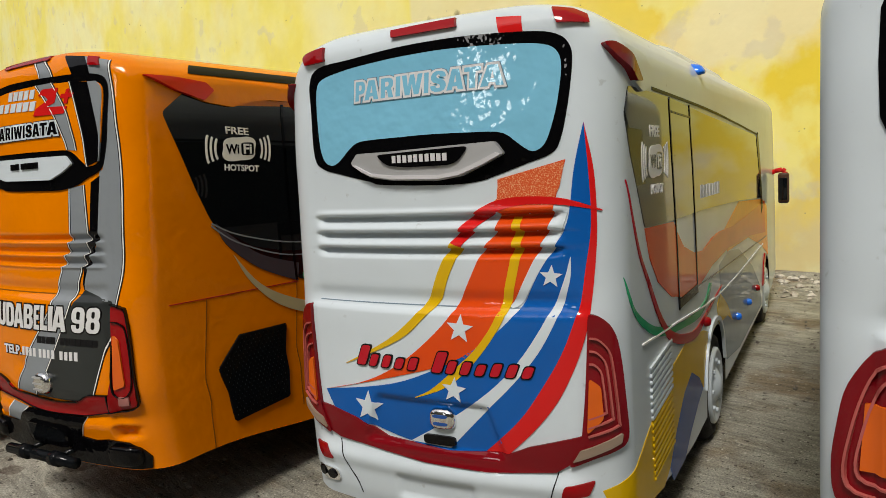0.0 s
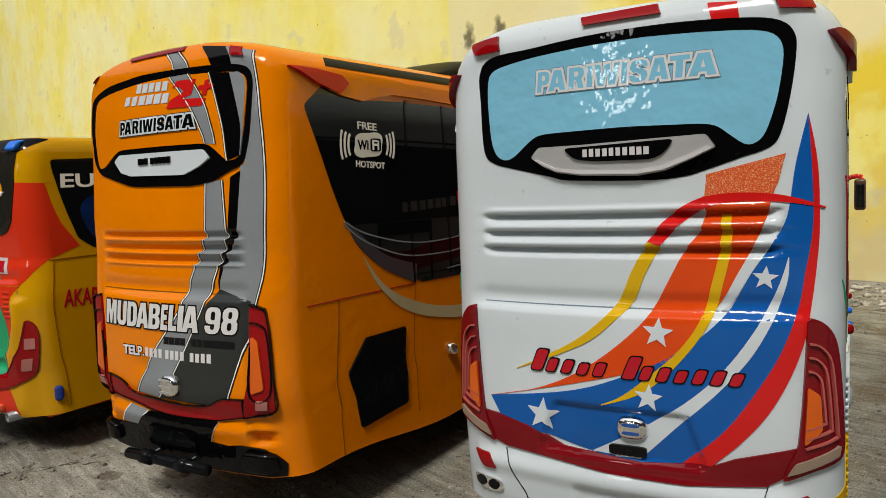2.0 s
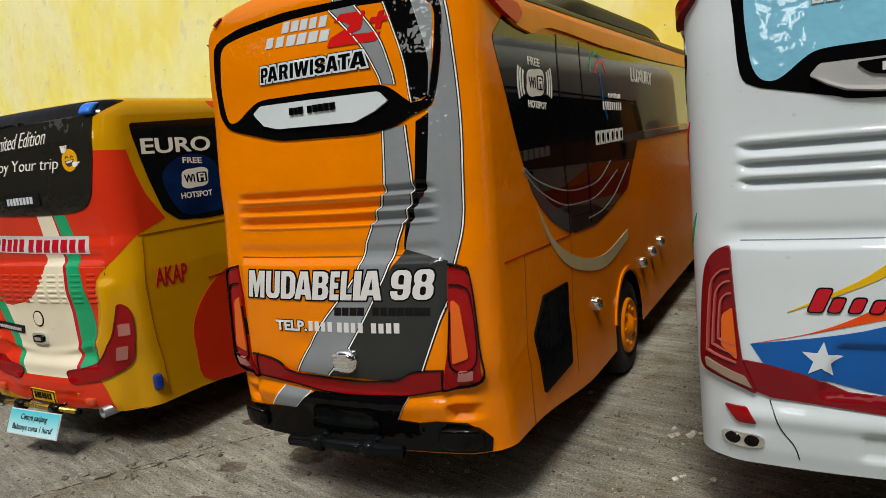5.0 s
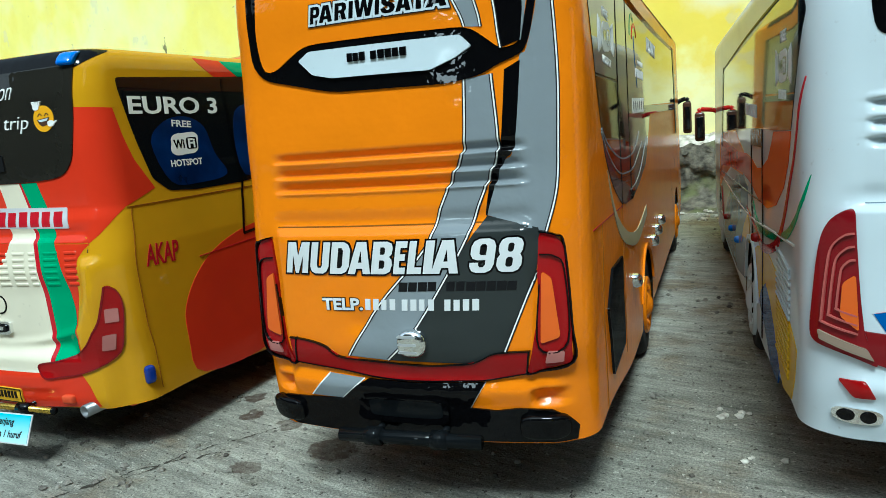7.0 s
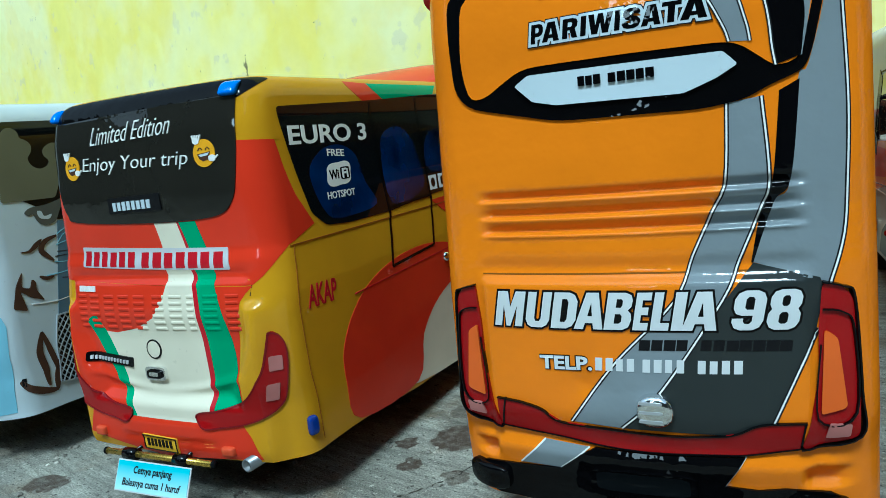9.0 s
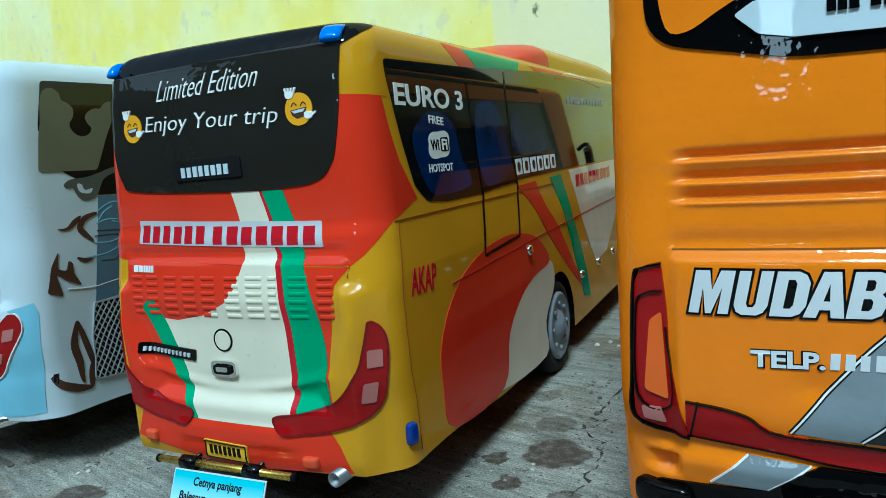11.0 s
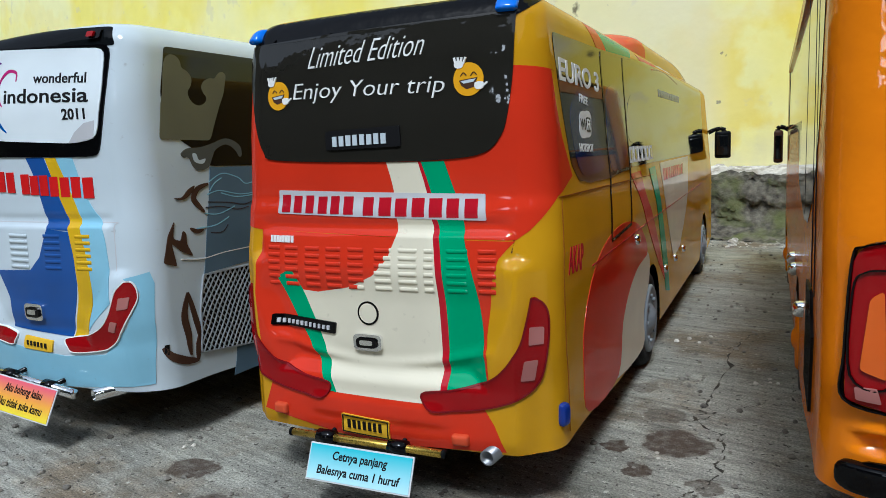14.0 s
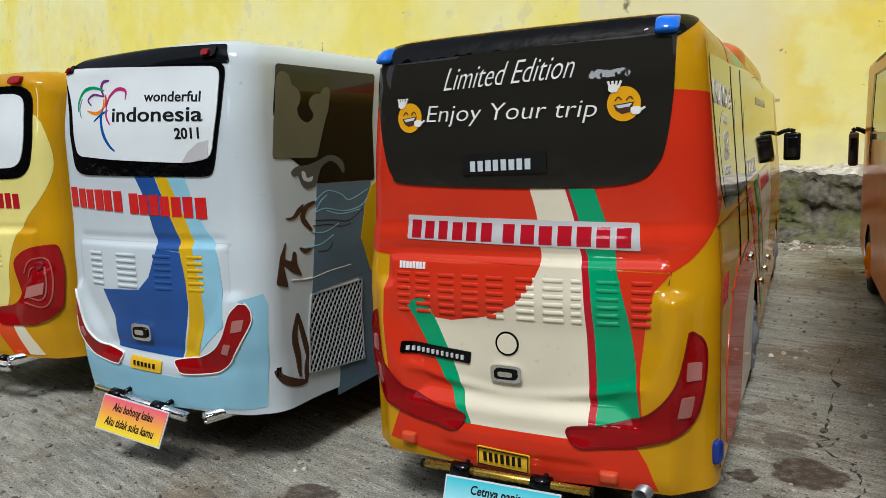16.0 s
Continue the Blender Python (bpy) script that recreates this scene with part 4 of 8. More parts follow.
def emblem(S, s, z, w, h, dark):
    """A chromed oval boss with a recessed face and two bars."""
    root = pillow(S, "emblem", CHROME, s, z, w, h, 2.6, 0.3, 2.8, label="chromed oval badge")
    poly(S, "recess", dark, (1, 2.92), oval(s, z + h * 0.17, w * 0.54, h * 0.15, power=3), parent=root)
    poly(S, "recess", dark, (1, 2.92), oval(s, z - h * 0.17, w * 0.54, h * 0.15, power=3), parent=root)


def handle(S, s, z, w, h):
    root = poly(S, "lid_handle", CHROME, 3, oval(s, z, w, h, power=5), thick=2.2, label="chromed lid handle in a recess")
    poly(S, "recess", BLACK_GLOSS, (1, 2.6), oval(s, z, w * 0.72, h * 0.6, power=5), parent=root)
    poly(S, "grip", CHROME, (2, 2.6), oval(s, z + h * 0.02, w * 0.46, h * 0.30, power=5), thick=0.3, parent=root)


def louvres(S, columns, z_top, pitch, rows, split=None, other=None):
    """Pressed louvre slats in columns (s, width, material)."""
    for s, w, mat in columns:
        bm = bmesh.new()
        n = 12
        prof = [(0.9 * math.cos(math.pi * k / 6), 0.62 * math.sin(math.pi * k / 6)) for k in range(7)]
        for i in range(n + 1):
            x = -w / 2 + w * i / n
            e = min(1, 1.7 * math.sqrt(max(0.0, 1 - (2 * i / n - 1) ** 6)) + 0.05)
            for c, d in prof:
                bm.verts.new((x / 1000, -d * e / 1000, c / 1000))
        bm.verts.ensure_lookup_table()
        for i in range(n):
            for k in range(6):
                bm.faces.new([bm.verts[j] for j in (i * 7 + k, i * 7 + k + 1, (i + 1) * 7 + k + 1, (i + 1) * 7 + k)])
        bmesh.ops.recalc_face_normals(bm, faces=bm.faces)
        me = mesh_of(bm, "slat", mat)
        if split:
            swap = me.copy()
            swap.materials[0] = other
        for r in range(rows):
            z = (z_top - pitch * r) / 1000
            use = me
            if split:
                inside = [split(s + f.center.x * 1000, z * 1000) for f in me.polygons]
                use = swap if all(inside) else me
                if any(inside) and not all(inside):
                    # the colours meet on this slat
                    use = me.copy()
                    use.materials.append(other)
                    for f, hit in zip(use.polygons, inside):
                        f.material_index = int(hit)
            ob = new("slat", use)
            ob.parent = S["root"]
            p = Vector(skin(S, s / 1000, z, 0.00015)) - S["root"].location
            q = Vector(skin(S, (s + 2) / 1000, z)) - Vector(skin(S, (s - 2) / 1000, z))
            ob.matrix_basis = Matrix.Translation(p) @ Matrix.Rotation(math.atan2(q.y, q.x), 4, "Z")


def lattice(S, name, pts, mat, pitch, width, lift=0.5, label="", back=None):
    """Crossed diagonal wires inside a convex outline, in a dark recess."""
    root = poly(S, name, back or UNDER, 2, pts, label=label)
    bm = bmesh.new()
    h = height(2, 0.06) + lift
    n = len(pts)
    for sx in (1, -1):
        d = Vector((sx * 0.6, 0.8))
        o = Vector((0.8, -sx * 0.6))
        vals = [Vector(p).dot(o) for p in pts]
        k = min(vals) + pitch * 0.5
        while k < max(vals):
            hits = []
            for i in range(n):
                p, q = Vector(pts[i]), Vector(pts[(i + 1) % n])
                a, b = p.dot(o) - k, q.dot(o) - k
                if a * b < 0:
                    hits.append(p + (q - p) * (a / (a - b)))
            if len(hits) == 2:
                e = o * width / 2
                quad = [hits[0] + e, hits[1] + e, hits[1] - e, hits[0] - e]
                bm.faces.new([bm.verts.new((v.x, v.y, h + 0.1 * sx)) for v in quad])
            k += pitch
    put_on(S, bm, root, "wire_mesh", mat, smooth=False)
    edge = [tuple(p) for p in pts] + [tuple(pts[0])]
    for i in range(n):
        line(S, "frame", mat, (1, h - 0.1), [edge[i], edge[i + 1]], width, parent=root, thick=0.2)
    return root


def wifi_mark(S, s, z, w, mat, waves=True, mirror=False):
    """A lobed cloud with two blocks of lettering and, beside it, signal arcs."""
    c = -s if mirror else s
    cloud = []
    for i in range(48):
        t = i * math.tau / 48
        r = 1 - 0.10 * math.cos(4 * t) + 0.05 * math.sin(2 * t)
        cloud.append((c + w * 0.275 * r * math.cos(t), z + w * 0.150 * r * math.sin(t)))
    root = poly(S, "wifi_mark", mat, 3, cloud)
    poly(S, "letter_block", GLASS_DARK, 4, oval(c + w * 0.125, z, w * 0.20, w * 0.150, 24, 6), parent=root)
    words(S, "Wi", GLASS_DARK, 4, (c - w * 0.21, z - w * 0.052), (c - w * 0.01, z - w * 0.052), w * 0.105, parent=root, bold=0.03)
    words(S, "Fi", mat, 5, (c + w * 0.06, z - w * 0.055), (c + w * 0.19, z - w * 0.055), w * 0.11, parent=root, bold=0.03)
    if waves:
        for sg in (-1, 1):
            for r in (0.365, 0.43, 0.495):
                pts = [(c + sg * w * (r - 0.05 + 0.05 * math.cos(a)), z + w * (r * 0.34) * math.sin(a)) for a in [j * 0.3 for j in range(-4, 5)]]
                line(S, "signal_arc", mat, 3, pts, w * 0.03, parent=root)


def wheel(S, y, side, rim_mat, r=0.030, hub_r=0.70):
    """Tyre and hub cap on one side."""
    root = new("wheel")
    root.parent = S["root"]
    x = side * (S["hw"] - 0.010)
    root.location = (x, y - S["root"].location.y, r)
    m = Matrix.Rotation(math.pi / 2 * side, 4, "Y")
    t = r
    part("tyre", lathe(bmesh.new(), [(t * 0.55, -0.009), (t * 0.9, -0.009), (t * 0.98, -0.006), (t, -0.003), (t, 0.003), (t * 0.98, 0.006), (t * 0.9, 0.0085),
                                     (t * (hub_r + 0.02), 0.0085), (t * (hub_r - 0.02), 0.006)], m), RUBBER, root)
    hub = part("hub_cap", lathe(bmesh.new(), [(t * hub_r, 0.004), (t * hub_r, 0.0095), (t * hub_r * 0.92, 0.0105), (t * hub_r * 0.86, 0.0098), (t * hub_r * 0.52, 0.0088), (t * hub_r * 0.43, 0.0098), (t * hub_r * 0.24, 0.0122), (t * 0.05, 0.0128)], m),
               rim_mat, root)
    for k in range(8):
        a = k * math.tau / 8
        bm = bmesh.new()
        tube(bm, m @ Vector((t * hub_r * 0.67 * math.cos(a), t * hub_r * 0.67 * math.sin(a), 0.008)), m @ Vector((t * hub_r * 0.67 * math.cos(a), t * hub_r * 0.67 * math.sin(a), 0.0106)), t * 0.045, segments=8)
        part("wheel_nut", bm, rim_mat, root)


def mirror_arm(S, side, y, z, mat, w=0.012, tall=0.026, reach=0.017, shell=None):
    """A wing mirror hanging from a bent arm at the front corner."""
    root = new("wing_mirror")
    root.parent = S["root"]
    x = side * (S["hw"] + reach)
    yb = y - S["root"].location.y
    bend = [(side * (S["hw"] - 0.004), z + tall * 0.46), (side * (S["hw"] + reach * 0.2), z + tall * 0.56), (x - side * w * 0.15, z + tall * 0.60), (x + side * w * 0.15, z + tall * 0.54), (x, z + tall * 0.40)]
    bm = bmesh.new()
    for (xa, za), (xb, zb) in zip(bend, bend[1:]):
        tube(bm, (xa, yb - 0.004, za), (xb, yb - 0.004, zb), 0.0024, segments=10)
    part("arm", bm, mat, root)
    shell = shell or mat
    bm = box(bmesh.new(), (x - w / 2, yb - 0.010, z - tall / 2), (x + w / 2, yb - 0.001, z + tall / 2), 0.0028)
    part("housing", bm, shell, root)
    bm = box(bmesh.new(), (x - w * 0.36, yb - 0.0112, z - tall * 0.38), (x + w * 0.36, yb - 0.0098, z + tall * 0.34), 0.0004)
    part("mirror_glass", bm, GLASS_DARK, root)


def roof_pod(S, name, y0, y1, wide, tall, mat, taper=0.3, rear_mat=None):
    """The rounded air-conditioning fairing on the roof."""
    bm = bmesh.new()
    base = S["root"].location
    n, k = 26, 15
    rows = []
    for i in range(n + 1):
        f = i / n
        env = min(1.0, math.sin(min(1, f / 0.16) * math.pi / 2)) * min(1.0, math.sin(min(1, (1 - f) / taper) * math.pi / 2))
        row = []
        for j in range(k + 1):
            a = math.pi * j / k
            c, sn = math.cos(a), math.sin(a)
            row.append(bm.verts.new((wide * math.copysign(abs(c) ** 0.5, c) * (0.86 + 0.14 * env), y0 - base.y + (y1 - y0) * f, S["z1"] - 0.003 + (0.003 + tall * env) * sn ** 0.6 if sn > 1e-6 else S["z1"] - 0.003)))
        rows.append(row)
    for a, b in zip(rows, rows[1:]):
        for j in range(k):
            bm.faces.new((a[j], a[j + 1], b[j + 1], b[j]))
    bmesh.ops.recalc_face_normals(bm, faces=bm.faces)
    if rear_mat:
        end = bm.copy()
        edge = y0 - base.y + (y1 - y0) * 3.5 / n
        bmesh.ops.delete(end, geom=[f for f in end.faces if f.calc_center_median().y > edge], context="FACES")
        bmesh.ops.delete(bm, geom=[f for f in bm.faces if f.calc_center_median().y < edge], context="FACES")
        root = part(name, bm, mat, S["root"])
        part("painted_end", end, rear_mat, root)
        return root
    return part(name, bm, mat, S["root"])


def stud(S, s, z, r, mat, tall=3.0, name="side_lamp", label="", parent=None):
    return pillow(S, name, mat, s, z, 2 * r, 2 * r, tall, power=2.0, parent=parent, label=label)


def rod(S, a, b, r, mat, name, parent=None, **more):
    bm = tube(bmesh.new(), Vector(a) - S["root"].location, Vector(b) - S["root"].location, r, **more)
    return part(name, bm, mat, parent or S["root"])


def under_bar(S, s0, s1, y, z0, z1, r, mat, collar, clamp=1.75, arm=0.9):
    """The tow bar below the bumper with its two clamps and brackets."""
    a, b = Vector((S["cx"] + s0, y, z0)), Vector((S["cx"] + s1, y, z1))
    root = rod(S, a, b, r, mat, "tow_bar")
    for f in (0.25, 0.72):
        p, q = a + (b - a) * (f - 0.055), a + (b - a) * (f + 0.055)
        rod(S, p, q, r * clamp, collar, "clamp", root)
        mid = (p + q) / 2
        rod(S, mid, mid + Vector((0, 0.03, 0.004)), r * arm, collar, "bracket", root)
    return root


def card(name, label, mat, m, w, h, lines):
    """A printed card with two lines of text."""
    root = tagged(new(name), label, "card")
    root.matrix_world = m
    part("sheet", box(bmesh.new(), (-w / 2, -h / 2, -0.0005), (w / 2, h / 2, 0.0), 0.0001), mat, root, smooth=False)
    part("border", box(bmesh.new(), (-w / 2 - 0.0006, -h / 2 - 0.0006, -0.0008), (w / 2 + 0.0006, h / 2 + 0.0006, -0.0003), 0.0001), PRINT_WHITE, root, smooth=False)
    for k, (text, wide) in enumerate(lines):
        bm = glyphs(text, 0.025)
        cap = h * 0.24
        for v in bm.verts:
            v.co = ((v.co.x - 0.5) * wide + 0.12 * v.co.y * cap, v.co.y * cap + h * (0.12 - 0.44 * k), 0.0001)
        part("lettering", bm, BLACK_INK, root, smooth=False)
    return root


# ---- the yard ----
def ground_sheet():
    bm = bmesh.new()
    marks = [-60, -12, -3] + [-1.4 + 0.1 * i for i in range(23)] + [3, 12, 60]
    rows = [[bm.verts.new((x, y, 0)) for x in marks] for y in marks]
    for a, b in zip(rows, rows[1:]):
        for k in range(len(marks) - 1):
            bm.faces.new((a[k], a[k + 1], b[k + 1], b[k]))
    return tagged(new("ground", mesh_of(bm, "ground", CONCRETE)), "worn grey-brown broomed concrete yard with dried drips", "ground", kind="structure")


ground_sheet()


def wall_y(x):
    return 0.985 - 0.30 * x


def back_wall():
    """The old plastered wall, a little out of square with the row."""
    bm = bmesh.new()
    xs = [-5.2 + 0.08 * i for i in range(93)]
    zs = [0.07 * i for i in range(33)]
    rows = []
    for z in zs:
        rows.append([bm.verts.new((x, wall_y(x) + 0.004 * noise.noise(Vector((x * 3, z * 3, 1))) + 0.0005 * noise.noise(Vector((x * 9, z * 9, 5))), z)) for x in xs])
    for a, b in zip(rows, rows[1:]):
        for k in range(len(xs) - 1):
            bm.faces.new((a[k], a[k + 1], b[k + 1], b[k]))
    top = [bm.verts.new((x, wall_y(x) + 0.12, zs[-1])) for x in xs]
    foot = [bm.verts.new((x, wall_y(x) + 0.12, 0)) for x in xs]
    for k in range(len(xs) - 1):
        bm.faces.new((rows[-1][k], rows[-1][k + 1], top[k + 1], top[k]))
        bm.faces.new((top[k], top[k + 1], foot[k + 1], foot[k]))
    bmesh.ops.recalc_face_normals(bm, faces=bm.faces)
    tagged(new("wall_north", mesh_of(bm, "wall_north", PLASTER)), "old yellow limewashed plaster wall, patchy and flaking", "wall", kind="structure")


back_wall()


def plain_wall(name, lo, hi):
    tagged(new(name, mesh_of(box(bmesh.new(), lo, hi), name, GREYWALL, False)), "plain weathered grey rendered yard wall", "wall", kind="structure")


def pierced_wall(name, lo, hi, x0, x1, z0, z1):
    """A plain wall with one rectangular opening right through it."""
    bm = bmesh.new()
    for a, b in ((lo, (x0, hi[1], hi[2])), ((x1, lo[1], lo[2]), hi), ((x0, lo[1], lo[2]), (x1, hi[1], z0)), ((x0, lo[1], z1), (x1, hi[1], hi[2]))):
        box(bm, a, b)
    tagged(new(name, mesh_of(bm, name, GREYWALL, False)), "unseen grey wall behind the camera, tall to block sky reflections, with one bright opening", "wall", kind="structure")


# unseen wall, made tall to keep the sky out of the rear windows' reflections
pierced_wall("wall_south", (-5.2, -3.8, 0), (2.16, -3.6, 3.1), -1.12, -0.74, 1.11, 1.83)
plain_wall("wall_west", (-5.4, -3.8, 0), (-5.202, 2.7, 2.2))
plain_wall("wall_east", (2.162, -3.8, 0), (2.36, 0.55, 2.2))


def footing():
    """Rough mossy concrete below the plaster, with a crumbled ledge."""
    bm = bmesh.new()
    xs = [-2.6 + 0.006 * i for i in range(408)]
    prof = [(0.0, 0.098), (-0.012, 0.096), (-0.030, 0.090), (-0.040, 0.080), (-0.044, 0.062), (-0.046, 0.045), (-0.048, 0.030), (-0.055, 0.018), (-0.075, 0.008), (-0.11, -0.002)]
    prof = [tuple(a[i] + (b[i] - a[i]) * q / 3 for i in (0, 1)) for a, b in zip(prof, prof[1:]) for q in range(3)] + prof[-1:]
    rows = []
    for x in xs:
        row = []
        for k, (d, z) in enumerate(prof):
            f = Vector((x * 26, d * 40, z * 40))
            e = 0.008 * noise.noise(f) + 0.006 * noise.noise(f * 3) + 0.004 * noise.noise(f * 7)
            row.append(bm.verts.new((x, wall_y(x) + d + e, max(-0.002, z + e * 0.9 if k else z))))
        rows.append(row)
    ledge = bmesh.new()
    tops = [[ledge.verts.new(v.co) for v in row[:8]] for row in rows]
    for a, b in zip(tops, tops[1:]):
        for k in range(7):
            ledge.faces.new((a[k], a[k + 1], b[k + 1], b[k]))
    bmesh.ops.recalc_face_normals(ledge, faces=ledge.faces)
    tagged(new("ledge", mesh_of(ledge, "ledge", DEBRIS)), "pale crumbled plaster ledge on the footing", "ledge", kind="structure")
    for a, b in zip(rows, rows[1:]):
        for k in range(7, len(prof) - 1):
            bm.faces.new((a[k], a[k + 1], b[k + 1], b[k]))
    bmesh.ops.delete(bm, geom=[v for v in bm.verts if not v.link_faces], context="VERTS")
    bmesh.ops.recalc_face_normals(bm, faces=bm.faces)
    tagged(new("footing", mesh_of(bm, "footing", FOOTING)), "rough dark mossy concrete footing along the wall", "footing", kind="structure")


footing()


def scatter(name, label, mat, count, seed, area, size, category):
    """Loose crumbs lying on the concrete."""
    rnd = random.Random(seed)
    bm = bmesh.new()
    for _ in range(count):
        x, y = area(rnd)
        r = size(rnd)
        vs = []
        a0 = rnd.random() * 6
        for h, k in ((0.0, 0.8), (0.5, 1.0), (1.0, 0.5)):
            vs.append([bm.verts.new((x + r * k * rnd.uniform(0.7, 1.2) * math.cos(a0 + j * math.tau / 5), y + r * k * rnd.uniform(0.7, 1.2) * math.sin(a0 + j * math.tau / 5), h * r * 0.9 - 0.0002))
                       for j in range(5)])
        for a, b in zip(vs, vs[1:]):
            for j in range(5):
                bm.faces.new((a[j], a[(j + 1) % 5], b[(j + 1) % 5], b[j]))
        bm.faces.new(vs[-1])
    tagged(new(name, mesh_of(bm, name, mat, False)), label, category, kind="stuff")


scatter("grit", "dark grit and crumbs scattered on the concrete", STONE, 9000, 3,
        lambda r: (r.uniform(-1.1, 0.3), r.uniform(0.05, 1.0)), lambda r: 0.0004 + 0.0018 * r.random() ** 4, "grit")
scatter("plaster_flakes", "pale plaster flakes lying on the concrete", DEBRIS, 26, 8,
        lambda r: (lambda p: (p[0] + r.gauss(0, 0.006), p[1] + r.gauss(0, 0.006)))(r.choice(((-0.203, 0.300), (-0.196, 0.255), (-0.658, 0.208), (-0.445, 0.279), (-0.449, 0.487), (-0.395, 0.40)))), lambda r: r.uniform(0.0008, 0.0024), "rubble")
scatter("plaster_crumbs", "pale plaster crumbs fallen along the wall", DEBRIS, 1700, 5,
        lambda r: (lambda x: (x, wall_y(x) - 0.05 - 0.13 * r.random() ** 1.6))(r.uniform(-1.3, 0.35)), lambda r: 0.001 + 0.0045 * r.random() ** 3, "rubble")


def crack(pts, width, seed):
    """A wandering crack filled with dirt."""
    rnd = random.Random(seed)
    c = curve_through(pts, False, 26)
    bm = bmesh.new()
    le, ri = [], []
    for i, p in enumerate(c):
        w = width * max(0.02, noise.noise(Vector((i * 0.31, seed, 0))) * 1.6 + 0.35) * rnd.uniform(0.5, 1.3)
        j = [0.005 * noise.noise(Vector((i * 0.17, seed + 7 * q, 3))) + rnd.uniform(-0.0006, 0.0006) for q in (0, 1)]
        le.append(bm.verts.new((p[0] + j[0] - w, p[1] + j[1], 0.0003)))
        ri.append(bm.verts.new((p[0] + j[0] + w, p[1] + j[1], 0.0003)))
    for i in range(len(c) - 1):
        bm.faces.new((le[i], le[i + 1], ri[i + 1], ri[i]))
    tagged(new("crack", mesh_of(bm, "crack", CRACK)), "dirt-filled crack in the concrete yard", "crack", kind="structure")


crack([(-0.462, 0.179), (-0.450, 0.213), (-0.426, 0.243), (-0.415, 0.266), (-0.416, 0.307), (-0.429, 0.328), (-0.424, 0.37), (-0.416, 0.481), (-0.395, 0.52)], 0.0011, 2)
crack([(-0.430, 0.325), (-0.41, 0.352), (-0.385, 0.37), (-0.37, 0.40)], 0.0008, 5)
crack([(-0.50, 0.13), (-0.482, 0.165), (-0.452, 0.205), (-0.43, 0.22)], 0.0012, 9)

# ---- white coach with swooping stripes ----
coach("model_bus", B1, WHITE, "white model tourist coach with red, orange and blue stripes")
poly(B1, "window_frame", BLACK_GLOSS, 1, [(-46.4, 198.2), (-30.3, 199.3), (-9.8, 200.7), (8.1, 201.1), (24.3, 200.8), (40.9, 199.6), (47.9, 197.6), (51, 194.1), (51.6, 188.9), (50.2, 176.8), (47.7, 165.6), (44.6, 161.1), (36.3, 158.3), (26.7, 155.2), (19.8, 153.4), (8.4, 152.8), (-16.9, 153.8), (-23.2, 155.2), (-38.1, 158.7), (-45.4, 160.7), (-49.7, 165.2), (-51.1, 182.3), (-51.5, 192.9)], smooth=True)
poly(B1, "rear_window", GLASS_BLUE, 2, [(-47.9, 191.5), (-44.6, 194.2), (-30.6, 196.1), (-10.1, 197.4), (7.9, 197.8), (24.1, 197.2), (39, 196.2), (45.2, 194.8), (47.8, 191.9), (48.4, 187.5), (46.7, 175.4), (43.8, 165.9), (41.6, 162.9), (38.3, 161.8), (33.8, 165.3), (29.2, 169.3), (2.8, 170.2), (-26.1, 169.9), (-30.3, 168.6), (-38.7, 161.4), (-43.7, 162.3), (-46.4, 167.1), (-48, 182)], soft=5)
poly(B1, "badge", SILVER, 2, [(-27.2, 165.3), (-11.2, 165.3), (26.9, 166.2), (29.9, 162), (23, 158.8), (14.8, 155.5), (6.3, 154.4), (-11.9, 155.2), (-20.5, 156.5), (-25.6, 158.8), (-30.1, 162)], thick=2.5, soft=0.9)
poly(B1, "badge_plate", BLACK_GLOSS, (2, 2.7), [(-18.1, 164.4), (17.8, 165.3), (16.5, 163.2), (14.1, 160.6), (10.9, 159.4), (-6.8, 159.6), (-13.9, 160.6)], soft=2)
poly(B1, "badge_bar", LABEL_GREY, (2, 2.62), [(-27.6, 161.2), (-20.8, 158.0), (-12, 157.0), (6.4, 156.3), (14.2, 157.3), (22.4, 160.4), (27.4, 162.6), (29.2, 161.9), (22.8, 159.0), (14.6, 156.0), (6.3, 155.0), (-11.9, 155.7), (-20.4, 157.0), (-25.4, 159.2), (-28.8, 161.4)], thick=0.3)
bars(B1, 10, LABEL_GREY, (3, 2.8), (-11, 161.2), (11, 161.0), 2.6, fill=0.72)
tourist_word(B1, -27.9, 30.0, GLASS_BLUE, 6, 184.0, 6.8, 0.06, ((0.72, PRINT_WHITE), (0.92, BLUE_GREY)))
poly(B1, "roof_lamp", LENS_RED, 1, [(-54.9, 204.3), (-43.3, 205.5), (-42.6, 200.1), (-52, 199.8)], thick=2.0)
poly(B1, "roof_lamp", LENS_RED, 1, [(-12.4, 207.1), (12.3, 208), (13.6, 204.5), (-11.3, 204.2)], thick=2.0)
poly(B1, "roof_lamp", LENS_RED, 1, [(44.7, 207.1), (51.4, 206.1), (56.3, 203.7), (56.9, 200.7), (47.2, 201.4)], thick=2.0)
poly(B1, "stripe", RED, 1, [(27.1, 206), (35.6, 205.2), (36.4, 199.6), (28.5, 200.6)])
band(B1, "stripe", ORANGE_RED, 1, [(26.7, 153.8), (25.7, 138.7), (19.7, 129.4), (11.7, 114), (6.1, 106), (-5.9, 95.3), (-18.7, 86.9), (-32.7, 81), (-49.7, 76.6)], [(48.9, 159), (45.9, 148.9), (42.9, 138.2), (36.9, 125.5), (30.8, 114.3), (24.8, 106.7), (18.4, 98.8), (5.3, 91.1), (-49.7, 76.6)])
